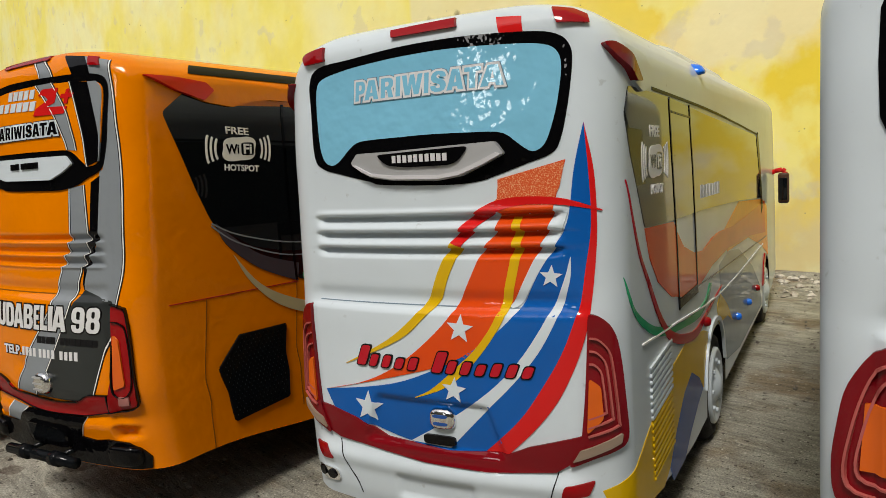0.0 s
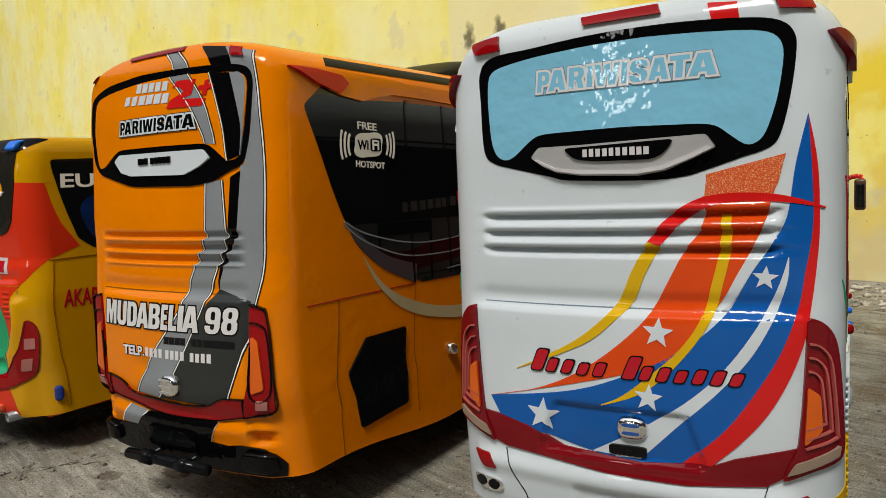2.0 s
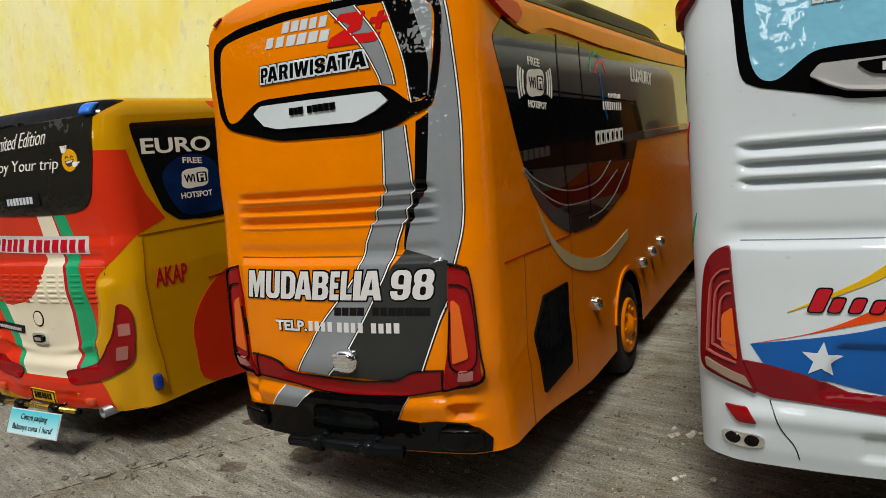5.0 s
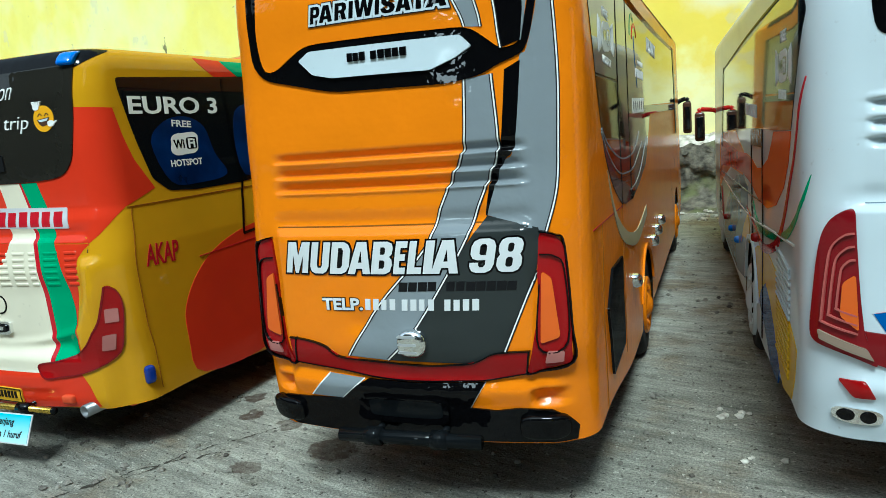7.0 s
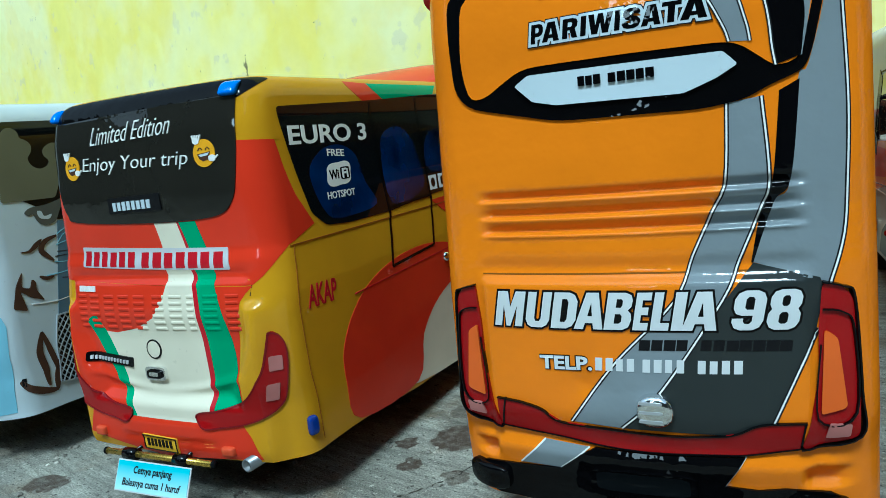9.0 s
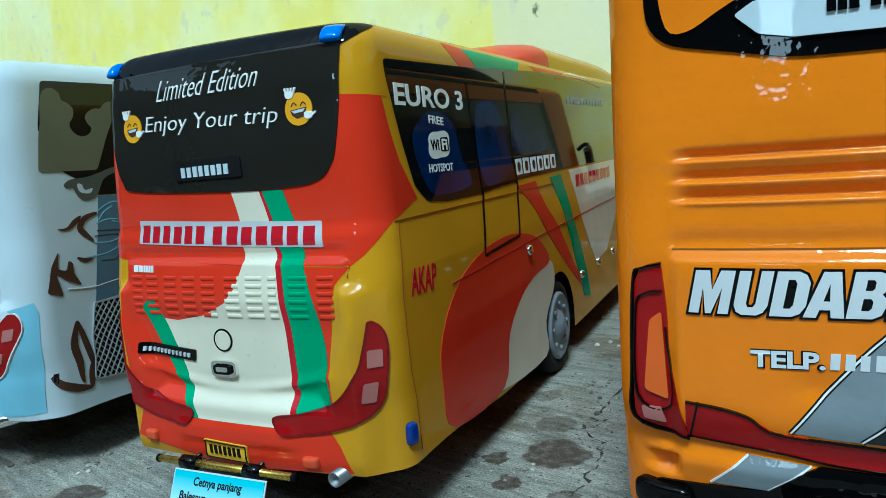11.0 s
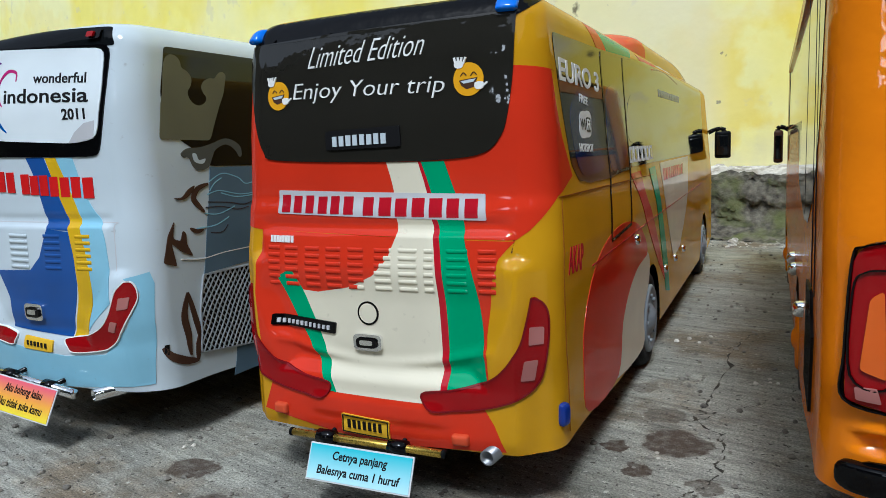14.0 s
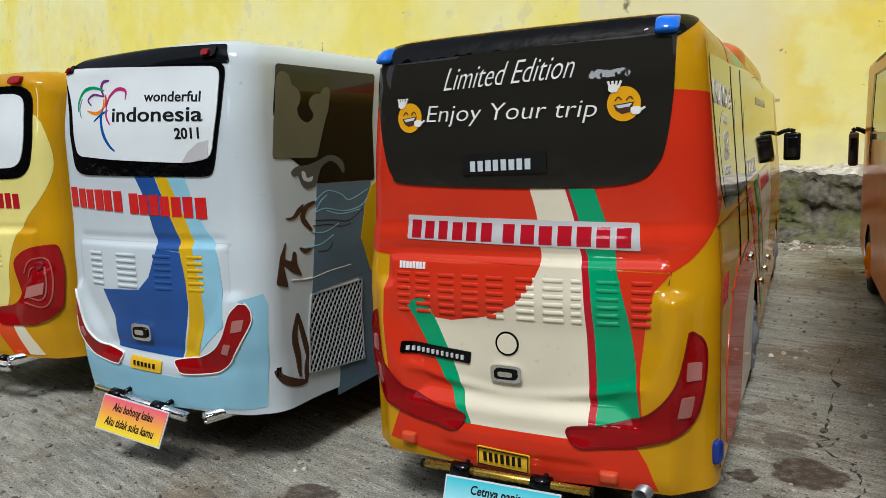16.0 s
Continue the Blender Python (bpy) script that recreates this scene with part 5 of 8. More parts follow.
band(B1, "stripe", BLUE, 1, [(54.8, 170.3), (51.4, 155.7), (49.2, 140.7), (45.4, 132.7), (39.6, 123.7), (33.6, 112.5), (26.7, 104.9), (18.4, 98.4), (5.3, 91.1), (-16.5, 82.7), (-49.4, 76.7)], [(54.8, 170.3), (55.8, 155.4), (56.2, 137.8), (54, 123.5), (51.9, 111.8), (47, 98), (39.2, 84.5), (31.2, 73.4), (18.8, 61.6), (-8.4, 61.3), (-45.6, 70.3)])
band(B1, "stripe", RED, 2, [(54.8, 170.3), (55.8, 155.4), (56.2, 137.8), (54, 123.5), (51.9, 111.8), (47, 98), (39.2, 84.5), (31.2, 73.4), (18.8, 61.6)], [(54.8, 170.3), (57.5, 155.3), (58.1, 137.7), (57.2, 125.2), (55.6, 112.7), (54.1, 103.7), (50.4, 92.5), (44.6, 81), (36.8, 71), (27.8, 62.2)])
band(B1, "stripe", WHITE, 2, [(49.5, 128.1), (47.7, 121.8), (44.8, 114.5), (40, 105.2), (32, 93.7), (21.8, 83.4), (6.4, 72.1), (-10.8, 61.8)], [(49.7, 128.1), (49.4, 121.7), (47.4, 114.5), (44.6, 107.1), (38.8, 96.8), (29.8, 85.9), (19.3, 75.4), (5.5, 61.2)])
band(B1, "stripe", WHITE, 2, [(45.7, 142.6), (41.9, 134.6), (35.9, 123.7), (31.2, 114.3), (29.8, 111.5)], [(49.2, 142.5), (45.4, 132.7), (39.6, 123.7), (33.7, 113.4), (30, 111.2)])
band(B1, "stripe", YELLOW, 2, [(31, 141.3), (30.6, 131.2), (28.1, 119.9), (24.9, 108.6), (18.4, 98.8), (9.6, 90.4), (0.3, 82.6), (-6.9, 78.8)], [(33.8, 141.2), (33.8, 131.1), (31.4, 120), (28.4, 109.6), (22.6, 100), (13.8, 89.7), (4.8, 83), (-6.7, 78.6)])
band(B1, "stripe", YELLOW, 2, [(8.9, 133.3), (3.6, 123.5), (-0.3, 114.6), (-6.3, 107.4), (-17.9, 98.5), (-37.9, 88.2)], [(12.8, 131.7), (7.9, 122.6), (4.1, 113.7), (-1.7, 107.6), (-12.8, 98.8), (-37.9, 88)])
band(B1, "stripe", RED, 3, [(59.9, 142.7), (48.5, 146.6), (35.9, 147.9), (24.4, 146.5), (15.1, 140.8), (8.9, 133.3)], [(59.9, 142.3), (48.4, 144.6), (35.8, 145.3), (26.2, 143.3), (18.1, 137.9), (12.8, 131.7)])
star(B1, WHITE, 4, 12.1, 104.3, 5.0)
star(B1, WHITE, 4, 43.2, 121.8, 3.8)
star(B1, WHITE, 4, -28.3, 72.7, 6.2)
star(B1, WHITE, 4, 8.8, 82.8, 4.7)
script(B1, RED_DEEP, 5, (-32.1, 88.6), (38.5, 88.6), 7.4)
poly(B1, "lamp_strip", LENS_DARK, 1, [(-51.8, 71.0), (-45.6, 70.3), (-33.9, 67.7), (-20.9, 62), (5.4, 60.5), (27.6, 62.2), (34.6, 65.3), (51.9, 70.1), (48.2, 60.4), (43.4, 57.2), (19.9, 55.1), (-4.3, 55.4), (-32.3, 57.9), (-43.4, 58.6), (-48.6, 60.4)], thick=1.0)
poly(B1, "tail_lamp", LENS_DARK, 1, [(54.5, 109.8), (56.3, 109.6), (58.4, 108.6), (61, 106.2), (63, 102.6), (64.1, 98.2), (65.1, 91.6), (66.2, 81), (67.2, 71.3), (67, 67.5), (65.3, 65.5), (62.4, 64.6), (54.7, 62.4), (47.6, 59.2), (49.4, 64.1), (51.9, 70.1), (53, 81.5), (53.7, 92.6), (54.2, 101.8)], thick=2.0, soft=2)
poly(B1, "tail_lamp", LENS_DARK, 1, [(54.5, 109.8), (56.3, 109.6), (58.4, 108.6), (61, 106.2), (63, 102.6), (64.1, 98.2), (65.1, 91.6), (66.2, 81), (67.2, 71.3), (67, 67.5), (65.3, 65.5), (62.4, 64.6), (54.7, 62.4), (47.6, 59.2), (49.4, 64.1), (51.9, 70.1), (53, 81.5), (53.7, 92.6), (54.2, 101.8)], thick=2.0, soft=2, mirror=True)
poly(B1, "lamp_amber", LENS_AMBER, (2, 2.2), [(54.3, 89.3), (57.4, 86.6), (58, 75.8), (53.4, 71.2)], soft=1.2)
poly(B1, "lamp_amber", LENS_AMBER, (2, 2.2), [(54.3, 89.3), (57.4, 86.6), (58, 75.8), (53.4, 71.2)], soft=1.2, mirror=True)
poly(B1, "lamp_clear", LENS_GREY, (2, 2.2), [(51.3, 65.6), (64, 70.2), (63.4, 67.1), (49.2, 61.7)], soft=0.5)
poly(B1, "lamp_clear", LENS_GREY, (2, 2.2), [(51.3, 65.6), (64, 70.2), (63.4, 67.1), (49.2, 61.7)], soft=0.5, mirror=True)
line(B1, 'lamp_ring', LENS_PINK, (2, 2.3), [(54.7, 102.3), (57.3, 101.5), (60.2, 97.5), (61.4, 90.5), (62.8, 75), (62.2, 72.8), (53.7, 70.3)], 0.55)
line(B1, 'lamp_ring', LENS_PINK, (2, 2.3), [(54.7, 102.3), (57.3, 101.5), (60.2, 97.5), (61.4, 90.5), (62.8, 75), (62.2, 72.8), (53.7, 70.3)], 0.55, mirror=True)
line(B1, 'lamp_ring', LENS_PINK, (2, 2.3), [(54.6, 98.2), (56.6, 97.5), (58.8, 94.4), (59.7, 89), (60.7, 77), (60.3, 75.3), (53.8, 73.2)], 0.55)
line(B1, 'lamp_ring', LENS_PINK, (2, 2.3), [(54.6, 98.2), (56.6, 97.5), (58.8, 94.4), (59.7, 89), (60.7, 77), (60.3, 75.3), (53.8, 73.2)], 0.55, mirror=True)
line(B1, 'lamp_ring', LENS_PINK, (2, 2.3), [(54.4, 94), (55.9, 93.6), (57.5, 91.4), (58.1, 87.5), (58.8, 78.9), (58.5, 77.7), (53.9, 76.1)], 0.55)
line(B1, 'lamp_ring', LENS_PINK, (2, 2.3), [(54.4, 94), (55.9, 93.6), (57.5, 91.4), (58.1, 87.5), (58.8, 78.9), (58.5, 77.7), (53.9, 76.1)], 0.55, mirror=True)
poly(B1, "reflector", LENS_RED, 1, [(-58.5, 54.2), (-51.2, 54.5), (-48.2, 48.8), (-54.3, 48.7)], thick=1.0, soft=0.8)
poly(B1, "reflector", LENS_RED, 1, [(46, 52.9), (55.2, 54.7), (53.3, 49.9), (44.8, 48.6)], thick=1.0, soft=0.8)
poly(B1, "stripe", ORANGE_SPRAY, 2, [(26.9, 153.8), (26.2, 147.5), (22.4, 144.7), (30.2, 145.5), (44, 145), (46.8, 150.6), (48.7, 158.8), (38.1, 156.4)])
# soft shade under the lid's top step, drawn as a blue-grey line
line(B1, "lid_line", BLUE_GREY, (1, 0.02), [(-51.5, 111.2), (0, 111.4), (51.5, 111.2)], 0.35)
emblem(B1, 3.1, 71.8, 10.5, 8.0, BLUE_DARK)
poly(B1, "lid_handle", BLACK_GLOSS, 4, oval(1.5, 63.8, 12.5, 3.4, power=6), thick=1.6)
exhaust = poly(B1, "exhaust_panel", CHROME, 2, oval(-53, 42, 14, 5.5, power=3), thick=0.8)
for ds in (-56.2, -50.2):
    poly(B1, "exhaust_tip", BLACK_GLOSS, (1, 1.2), oval(ds, 42, 4.6, 3.8), parent=exhaust)
for sx in (1, -1):
    far = sx < 0
    line(B1, "bumper_seam", BLACK_GLOSS, 1, [(sx * 44, 57.5), (sx * 41, 48), (sx * 37, 42), (sx * 35.5, 37)], 0.32)
    poly(B1, "side_window", GLASS_DARK, 1, [(73.9, 181.4), (136, 181), (228, 177), (457, 169), (484, 166), (500, 136), (518, 116), (358, 124.7), (223, 129.8), (143, 131.6), (93.4, 133.4), (85.4, 145.6), (75.4, 160), (70.1, 172.4)], soft=2, mirror=far)
    band(B1, "stripe", GREEN, 2, [(67.7, 120.1), (75, 109.8), (89.5, 101.9), (110.7, 94.5), (146.9, 87.8), (185.9, 83.8), (217.6, 84.4), (232.5, 90.6)],
         [(67.7, 120.1), (73.4, 109.1), (89.2, 98.9), (114.9, 89.8), (158.6, 83.2), (200.6, 79.3), (226.2, 82.8), (239.8, 89.4)], mirror=far)
    band(B1, "stripe", RED_DEEP, 3, [(70.2, 151.4), (84.7, 127.4), (99.3, 113.2), (117.7, 96.9), (135.4, 87.3), (160.8, 80.2), (187.9, 76), (213.4, 77.2), (275.8, 82.3)],
         [(70.1, 151.1), (82.4, 127.7), (95.2, 113.9), (111.1, 98.3), (129.7, 85.1), (157.8, 76.4), (191.9, 71.6), (220, 75.2), (275.7, 81.6)], mirror=far)
    poly(B1, "stripe", YELLOW, 1, ([(80, 57)] if far else [(57.1, 50.6), (71.9, 54.4)]) + [(97.5, 62.3), (133.6, 72.4), (173.6, 75.9), (212, 70), (226, 66), (216, 55), (206, 42), (196, 50), (176, 58.5), (157.7, 54.3), (139.3, 44.2), (123.4, 33.4), (112, 30), (90, 34)] + ([(84, 44)] if far else [(62, 40)]), mirror=far)
    poly(B1, "livery", BLUE_DARK, 1, [(124, 33), (139.3, 44.2), (157.7, 54.3), (176, 58.5), (196, 50), (205, 42), (190, 38.5), (168.2, 31.2), (154, 24.7), (130, 25)], mirror=far)
    # blue lower band, greyed by a reflection that is put into its colour
    poly(B1, "livery", BLUE_GREY, 0, [(266, 94.5), (301, 98), (354, 93), (437, 69), (490, 45), (500, 26), (350, 26), (288, 34), (278, 60)], mirror=far)
    poly(B1, "stripe", YELLOW, 1, [(262, 62), (296, 60), (318, 52), (298, 66), (270, 78), (256, 74)], mirror=far)
    poly(B1, "stripe", ORANGE_RED, 1, [(93.4, 133.2), (100.3, 121.3), (112.7, 111), (137, 101), (166.5, 95.5), (202.4, 94.3), (240.9, 98.3), (301.1, 99.7), (420, 94), (540, 84),
                                       (540, 112), (410, 111), (328, 110.7), (270, 113.5), (242.6, 113.2), (212.4, 110), (189.3, 112.1), (164, 118), (150, 126), (142.8, 131)], mirror=far)
    poly(B1, "livery", ORANGE, 0, [(290, 113), (358, 124), (518, 115), (560, 106), (568, 60), (510, 76), (410, 94), (301, 98)], mirror=far)
    line(B1, "pinstripe", WHITE_FILM, 4, [(86.9, 93.4), (147, 88.3), (281.9, 78), (520, 76)], 0.7, mirror=far)
    line(B1, "panel_gap", GREY_DARK, 4, [(196, 95), (300, 90), (560, 79)], 0.5, mirror=far)
    if not far:
        line(B1, "door_trim", BLACK_GLOSS, 4, [(137.1, 180.9), (141.1, 161.4), (147.2, 128.8), (152.3, 92.5)], 1.6)
        line(B1, "door_trim", BLACK_GLOSS, 4, [(180.6, 179.7), (188.2, 150.8), (193.1, 118.9), (195.9, 91.9)], 1.6)
        poly(B1, "door_trim", BLACK_GLOSS, 4, [(151.6, 93), (195.8, 92), (195.4, 96.2), (151.4, 97)])
        line(B1, "door_trim", BLACK_GLOSS, 4, [(140.6, 175.5), (182.7, 174.3)], 0.7)
    else:
        line(B1, "door_trim", BLACK_GLOSS, 4, [(-186, 130), (-187, 80), (-190, 26)], 1.8)
        line(B1, "door_trim", BLACK_GLOSS, 4, [(-240, 128), (-240, 80), (-240, 25)], 1.8)
        poly(B1, "door_trim", BLACK_GLOSS, 4, [(-240, 128.5), (-186, 130.5), (-186, 122), (-240, 120)])
    for k in range(17):
        z = 84.5 - 2.65 * k
        poly(B1, "vent_slat", WHITE if k < 8 else YELLOW, 3, [(sx * 97, z - 3.1), (sx * 97, z - 1.8), (sx * 133, z + 0.2), (sx * 133, z - 1.1)], thick=0.8)
    for q, z, m in ((216, 73.6, LENS_RED), (340, 49.7, LAMP_BLUE), (401, 47.5, LAMP_BLUE), (460, 47.5, LENS_RED)):
        stud(B1, sx * q, z, 2.6, m)
    for y in B1["wheels"]:
        wheel(B1, y, sx, WHITE)
    line(B1, "window_pillar", BLACK_GLOSS, 4, [(sx * 478, 168), (sx * 498, 140), (sx * 514, 106)], 11)
    line(B1, "arch_lip", WHITE, 3, [(sx * q, z) for q, z in ((213, 38), (218, 54), (230, 65), (246, 68), (262, 65), (274, 54), (279, 38))], 2.4, thick=0.9)
    poly(B1, "arch_lip", LENS_RED, 3, [(sx * 512, 40), (sx * 518, 56), (sx * 532, 66), (sx * 548, 64), (sx * 538, 60), (sx * 526, 52), (sx * 522, 40)], thick=0.9)
    bars(B1, 7, WHITE_FILM, 3, (min(sx * 208, sx * 271), 136), (max(sx * 208, sx * 271), 135), 6.5)
    words(B1, "FREE", WHITE_FILM, 3, (103.3, 165.3), (118.8, 165.3), 4.0, mirror=far)
    wifi_mark(B1, 112.2, 156.4, 43, WHITE_FILM, mirror=far)
    words(B1, "HOTSPOT", WHITE_FILM, 3, (103.6, 144.6), (123.8, 144.2), 3.4, mirror=far)
    poly(B1, "wing", LENS_DARK, 2, [(60.1, 194.3), (63.8, 194.6), (75, 190), (85.8, 183.5), (78.5, 183), (66, 189)], thick=3.0, soft=1.5, mirror=far)
    poly(B1, "wing_fairing", WHITE, 1, [(66, 194.5), (90, 193.5), (100, 190), (106, 184), (90, 180), (78, 183)], thick=2.0, soft=3, mirror=far)
    line(B1, "roof_rail", BLACK_SATIN, 2, [(sx * 108, 182.6), (sx * 260, 179), (sx * 478, 169.5)], 1.2)
    mirror_arm(B1, sx, 0.790, 0.118, RED, w=0.010, tall=0.030, reach=0.016 if far else 0.010, shell=BROWN)
roof_pod(B1, "roof_unit", 0.37, 0.66, 0.048, 0.010, WHITE)
pillow(B1, "roof_beacon", LAMP_BLUE, 214, 199, 9, 6, 4.0, 0.1, 3, 2.0)

# ---- orange coach ----
coach("model_bus", B2, ORANGE, "orange model tourist coach with grey and black stripes")
poly(B2, "window_frame", BLACK_GLOSS, 1, [(-54.6, 202.9), (-39, 206.8), (-10.2, 208.9), (12.9, 208.8), (35.5, 208.4), (48.1, 207.4), (53.4, 205.1), (55.1, 199.5), (54.2, 186.8), (51.1, 172), (49, 166.8), (45.2, 165), (40, 163.3), (34.7, 160.4), (23.6, 158.7), (-18.7, 159.7), (-48.8, 166.5), (-53.9, 172), (-54.7, 190.1)], thick=0.8, soft=5)
poly(B2, "rear_window", ORANGE, (2, 0.95), [(-49.4, 201), (-37.1, 203.1), (-10.7, 205.4), (12.6, 205.9), (35.2, 205.1), (47.9, 204.2), (51.4, 202.2), (52.6, 197.7), (51.4, 184.9), (48, 170.2), (45.5, 168.7), (41.6, 168.2), (38, 171.2), (31.8, 176.2), (4, 176.7), (-28.9, 176.8), (-36, 173.2), (-42.6, 169.2), (-48.5, 169.1), (-50.8, 179.5)], soft=5)
poly(B2, "badge", WHITE, (2, 0.8), [(-31.8, 171.6), (-27.2, 174.4), (28.9, 173.8), (32.6, 169.9), (26.9, 166.7), (18.2, 163.6), (-18.3, 164.5), (-26.1, 166.3)], thick=1.5, soft=0.9)
bars(B2, 3, BLACK_GLOSS, (1, 2.4), (-11.2, 169.2), (-4.2, 169.2), 2.8, fill=0.84)
bars(B2, 5, BLACK_GLOSS, (1, 2.4), (-2.2, 169.2), (11.1, 169.2), 2.8, fill=0.84)
band(B2, "stripe", GREY, (3, 1.1), [(10.4, 205.8), (23.2, 191.6), (28.9, 181), (30.5, 176.1)], [(21.5, 206), (31, 192.9), (34.8, 181.4), (35.8, 175.6)])
band(B2, "stripe", BLACK_GLOSS, (5, 1.1), [(33.3, 205.4), (39.6, 186.3), (41.2, 173), (41.9, 168.4)], [(43.9, 204.3), (49, 185.2), (48.6, 174.5), (48, 170.2)])
band(B2, "stripe", GREY, (3, 1.1), [(43.9, 204.3), (49, 185.2), (48.6, 174.5), (48, 170.2)], [(47.9, 204.2), (51.6, 200), (50.9, 185), (48.3, 170.2)])
band(B2, "stripe", GREY, 1, [(3.7, 217.6), (10.1, 212.7), (12, 208.8)], [(10.8, 217.8), (18.6, 212.3), (21.1, 208.3)])
band(B2, "stripe", BLACK_GLOSS, (0, 0.28), [(25.2, 217.9), (31, 212.8), (33.8, 208.2)], [(39.7, 215.7), (43, 211.4), (44.1, 207.5)])
band(B2, "stripe", GREY, 1, [(39.7, 215.7), (44.1, 207.5), (53.3, 204.1), (54.2, 186.8), (49.8, 167.8), (47.1, 163.8), (44.4, 136.7), (40.2, 131.3), (34.4, 114.9)], [(54, 212.5), (57.3, 195), (58.6, 175.6), (59.2, 156.2), (58.5, 136.9), (57.6, 126.1), (56.9, 117.5), (55.3, 112.9), (53.1, 108.6)])
band(B2, "stripe", GREY, 1, [(29.2, 159.6), (28.1, 138.6), (24.2, 129.7), (18.5, 117.4), (13.1, 104.8), (-5.6, 85.2), (-20.2, 65.8)], [(38.1, 160.6), (39.4, 138), (36.6, 129.3), (31, 116.1), (26.2, 104.9), (8.2, 77.7), (-4.4, 64.8)])
band(B2, "stripe", BLACK_GLOSS, (0, 0.28), [(42.5, 161.5), (40.2, 138), (37.3, 131.5), (33.9, 114.9)], [(47.6, 164.1), (44.7, 137.7), (40.2, 131.3), (34.4, 114.7)])
poly(B2, "stripe", CHARCOAL, (0, 0.24), [(26, 103.8), (34.4, 114.7), (51.1, 110.1), (52.1, 106.8), (49.8, 95.8), (38.2, 68.7), (27.5, 64.3), (-4.4, 64.8), (8.2, 77.7), (17.3, 90.9)])
line(B2, 'pinstripe', BLACK_INK, (0, 0.31), [(54.2, 212.5), (57.3, 195), (58.6, 175.6), (59.2, 156.2), (58.5, 136.9), (57.3, 121.8), (53.6, 108.6)], 1.3)
line(B2, 'pinstripe', WHITE_FILM, (0, 0.34), [(54.2, 212.5), (57.3, 195), (58.6, 175.6), (59.2, 156.2), (58.5, 136.9), (57.3, 121.8), (53.6, 108.6)], 0.5)
line(B2, 'pinstripe', BLACK_INK, (0, 0.31), [(50.3, 95.8), (38.4, 68.7)], 1.3)
line(B2, 'pinstripe', WHITE_FILM, (0, 0.34), [(50.3, 95.8), (38.4, 68.7)], 0.5)
line(B2, 'pinstripe', BLACK_INK, (0, 0.31), [(-20.2, 65.8), (-5.6, 85.2), (13.1, 104.8), (18.5, 117.4), (24.2, 129.7), (28.1, 138.6), (29.2, 159.6)], 1.3)
line(B2, 'pinstripe', WHITE_FILM, (0, 0.34), [(-20.2, 65.8), (-5.6, 85.2), (13.1, 104.8), (18.5, 117.4), (24.2, 129.7), (28.1, 138.6), (29.2, 159.6)], 0.5)
line(B2, 'pinstripe', BLACK_INK, (0, 0.31), [(-4.4, 64.8), (8.2, 77.7), (26.2, 104.9), (31, 116.1), (36.6, 129.3), (39.4, 138), (38.1, 160.6)], 1.3)
line(B2, 'pinstripe', WHITE_FILM, (0, 0.34), [(-4.4, 64.8), (8.2, 77.7), (26.2, 104.9), (31, 116.1), (36.6, 129.3), (39.4, 138), (38.1, 160.6)], 0.5)
line(B2, 'pinstripe', BLACK_INK, (6, 1.15), [(10.4, 205.8), (23.2, 191.6), (28.9, 181), (30.5, 176.1)], 1.1)
line(B2, 'pinstripe', WHITE_FILM, (7, 1.15), [(10.4, 205.8), (23.2, 191.6), (28.9, 181), (30.5, 176.1)], 0.45)
line(B2, 'pinstripe', BLACK_INK, (6, 1.15), [(21.5, 206), (31, 192.9), (34.8, 181.4), (35.8, 175.6)], 1.1)
line(B2, 'pinstripe', WHITE_FILM, (7, 1.15), [(21.5, 206), (31, 192.9), (34.8, 181.4), (35.8, 175.6)], 0.45)
line(B2, 'pinstripe', BLACK_INK, (6, 1.15), [(33.3, 205.4), (39.6, 186.3), (41.2, 173), (41.9, 168.4)], 1.1)
line(B2, 'pinstripe', WHITE_FILM, (7, 1.15), [(33.3, 205.4), (39.6, 186.3), (41.2, 173), (41.9, 168.4)], 0.45)
line(B2, 'pinstripe', BLACK_INK, (0, 0.31), [(3.7, 217.6), (10.1, 212.7), (12, 208.8)], 1.1)
line(B2, 'pinstripe', WHITE_FILM, (0, 0.34), [(3.7, 217.6), (10.1, 212.7), (12, 208.8)], 0.45)
line(B2, 'pinstripe', BLACK_INK, (0, 0.31), [(10.8, 217.8), (18.6, 212.3), (21.1, 208.3)], 1.1)
line(B2, 'pinstripe', WHITE_FILM, (0, 0.34), [(10.8, 217.8), (18.6, 212.3), (21.1, 208.3)], 0.45)
bars(B2, "5", WHITE, (3, 1.2), (-12.8, 200.9), (9.8, 200.2), 4.0, slant=0.3)
bars(B2, "6", WHITE, (3, 1.2), (-21.7, 196.1), (10.6, 194.8), 4.1, slant=0.3)
poly(B2, "badge_mark", RED, (4, 1.3), [(12.3, 201), (15.4, 203.7), (26.1, 203.5), (23.9, 197.1), (18.1, 195.7), (32.1, 195), (29.9, 191.9), (8.9, 192.3), (10.6, 195.5), (19.6, 198.8), (16.8, 200.8)], soft=0.6)
poly(B2, "badge_mark", RED, (4, 1.3), [(28.2, 200.6), (30.9, 200.4), (31.5, 202.3), (33.7, 202.5), (33.1, 200.4), (36.2, 200.4), (35.4, 198.7), (32.7, 198.6), (32.1, 196.1), (29.7, 196.2), (30.3, 198.5), (27.6, 198.7)], soft=0.6)
tourist_word(B2, -25.2, 25.4, BLACK_GLOSS, (6, 1.3), 183.4, 5.6, 0.12, ((0.80, WHITE), (1.10, BLACK_INK)))
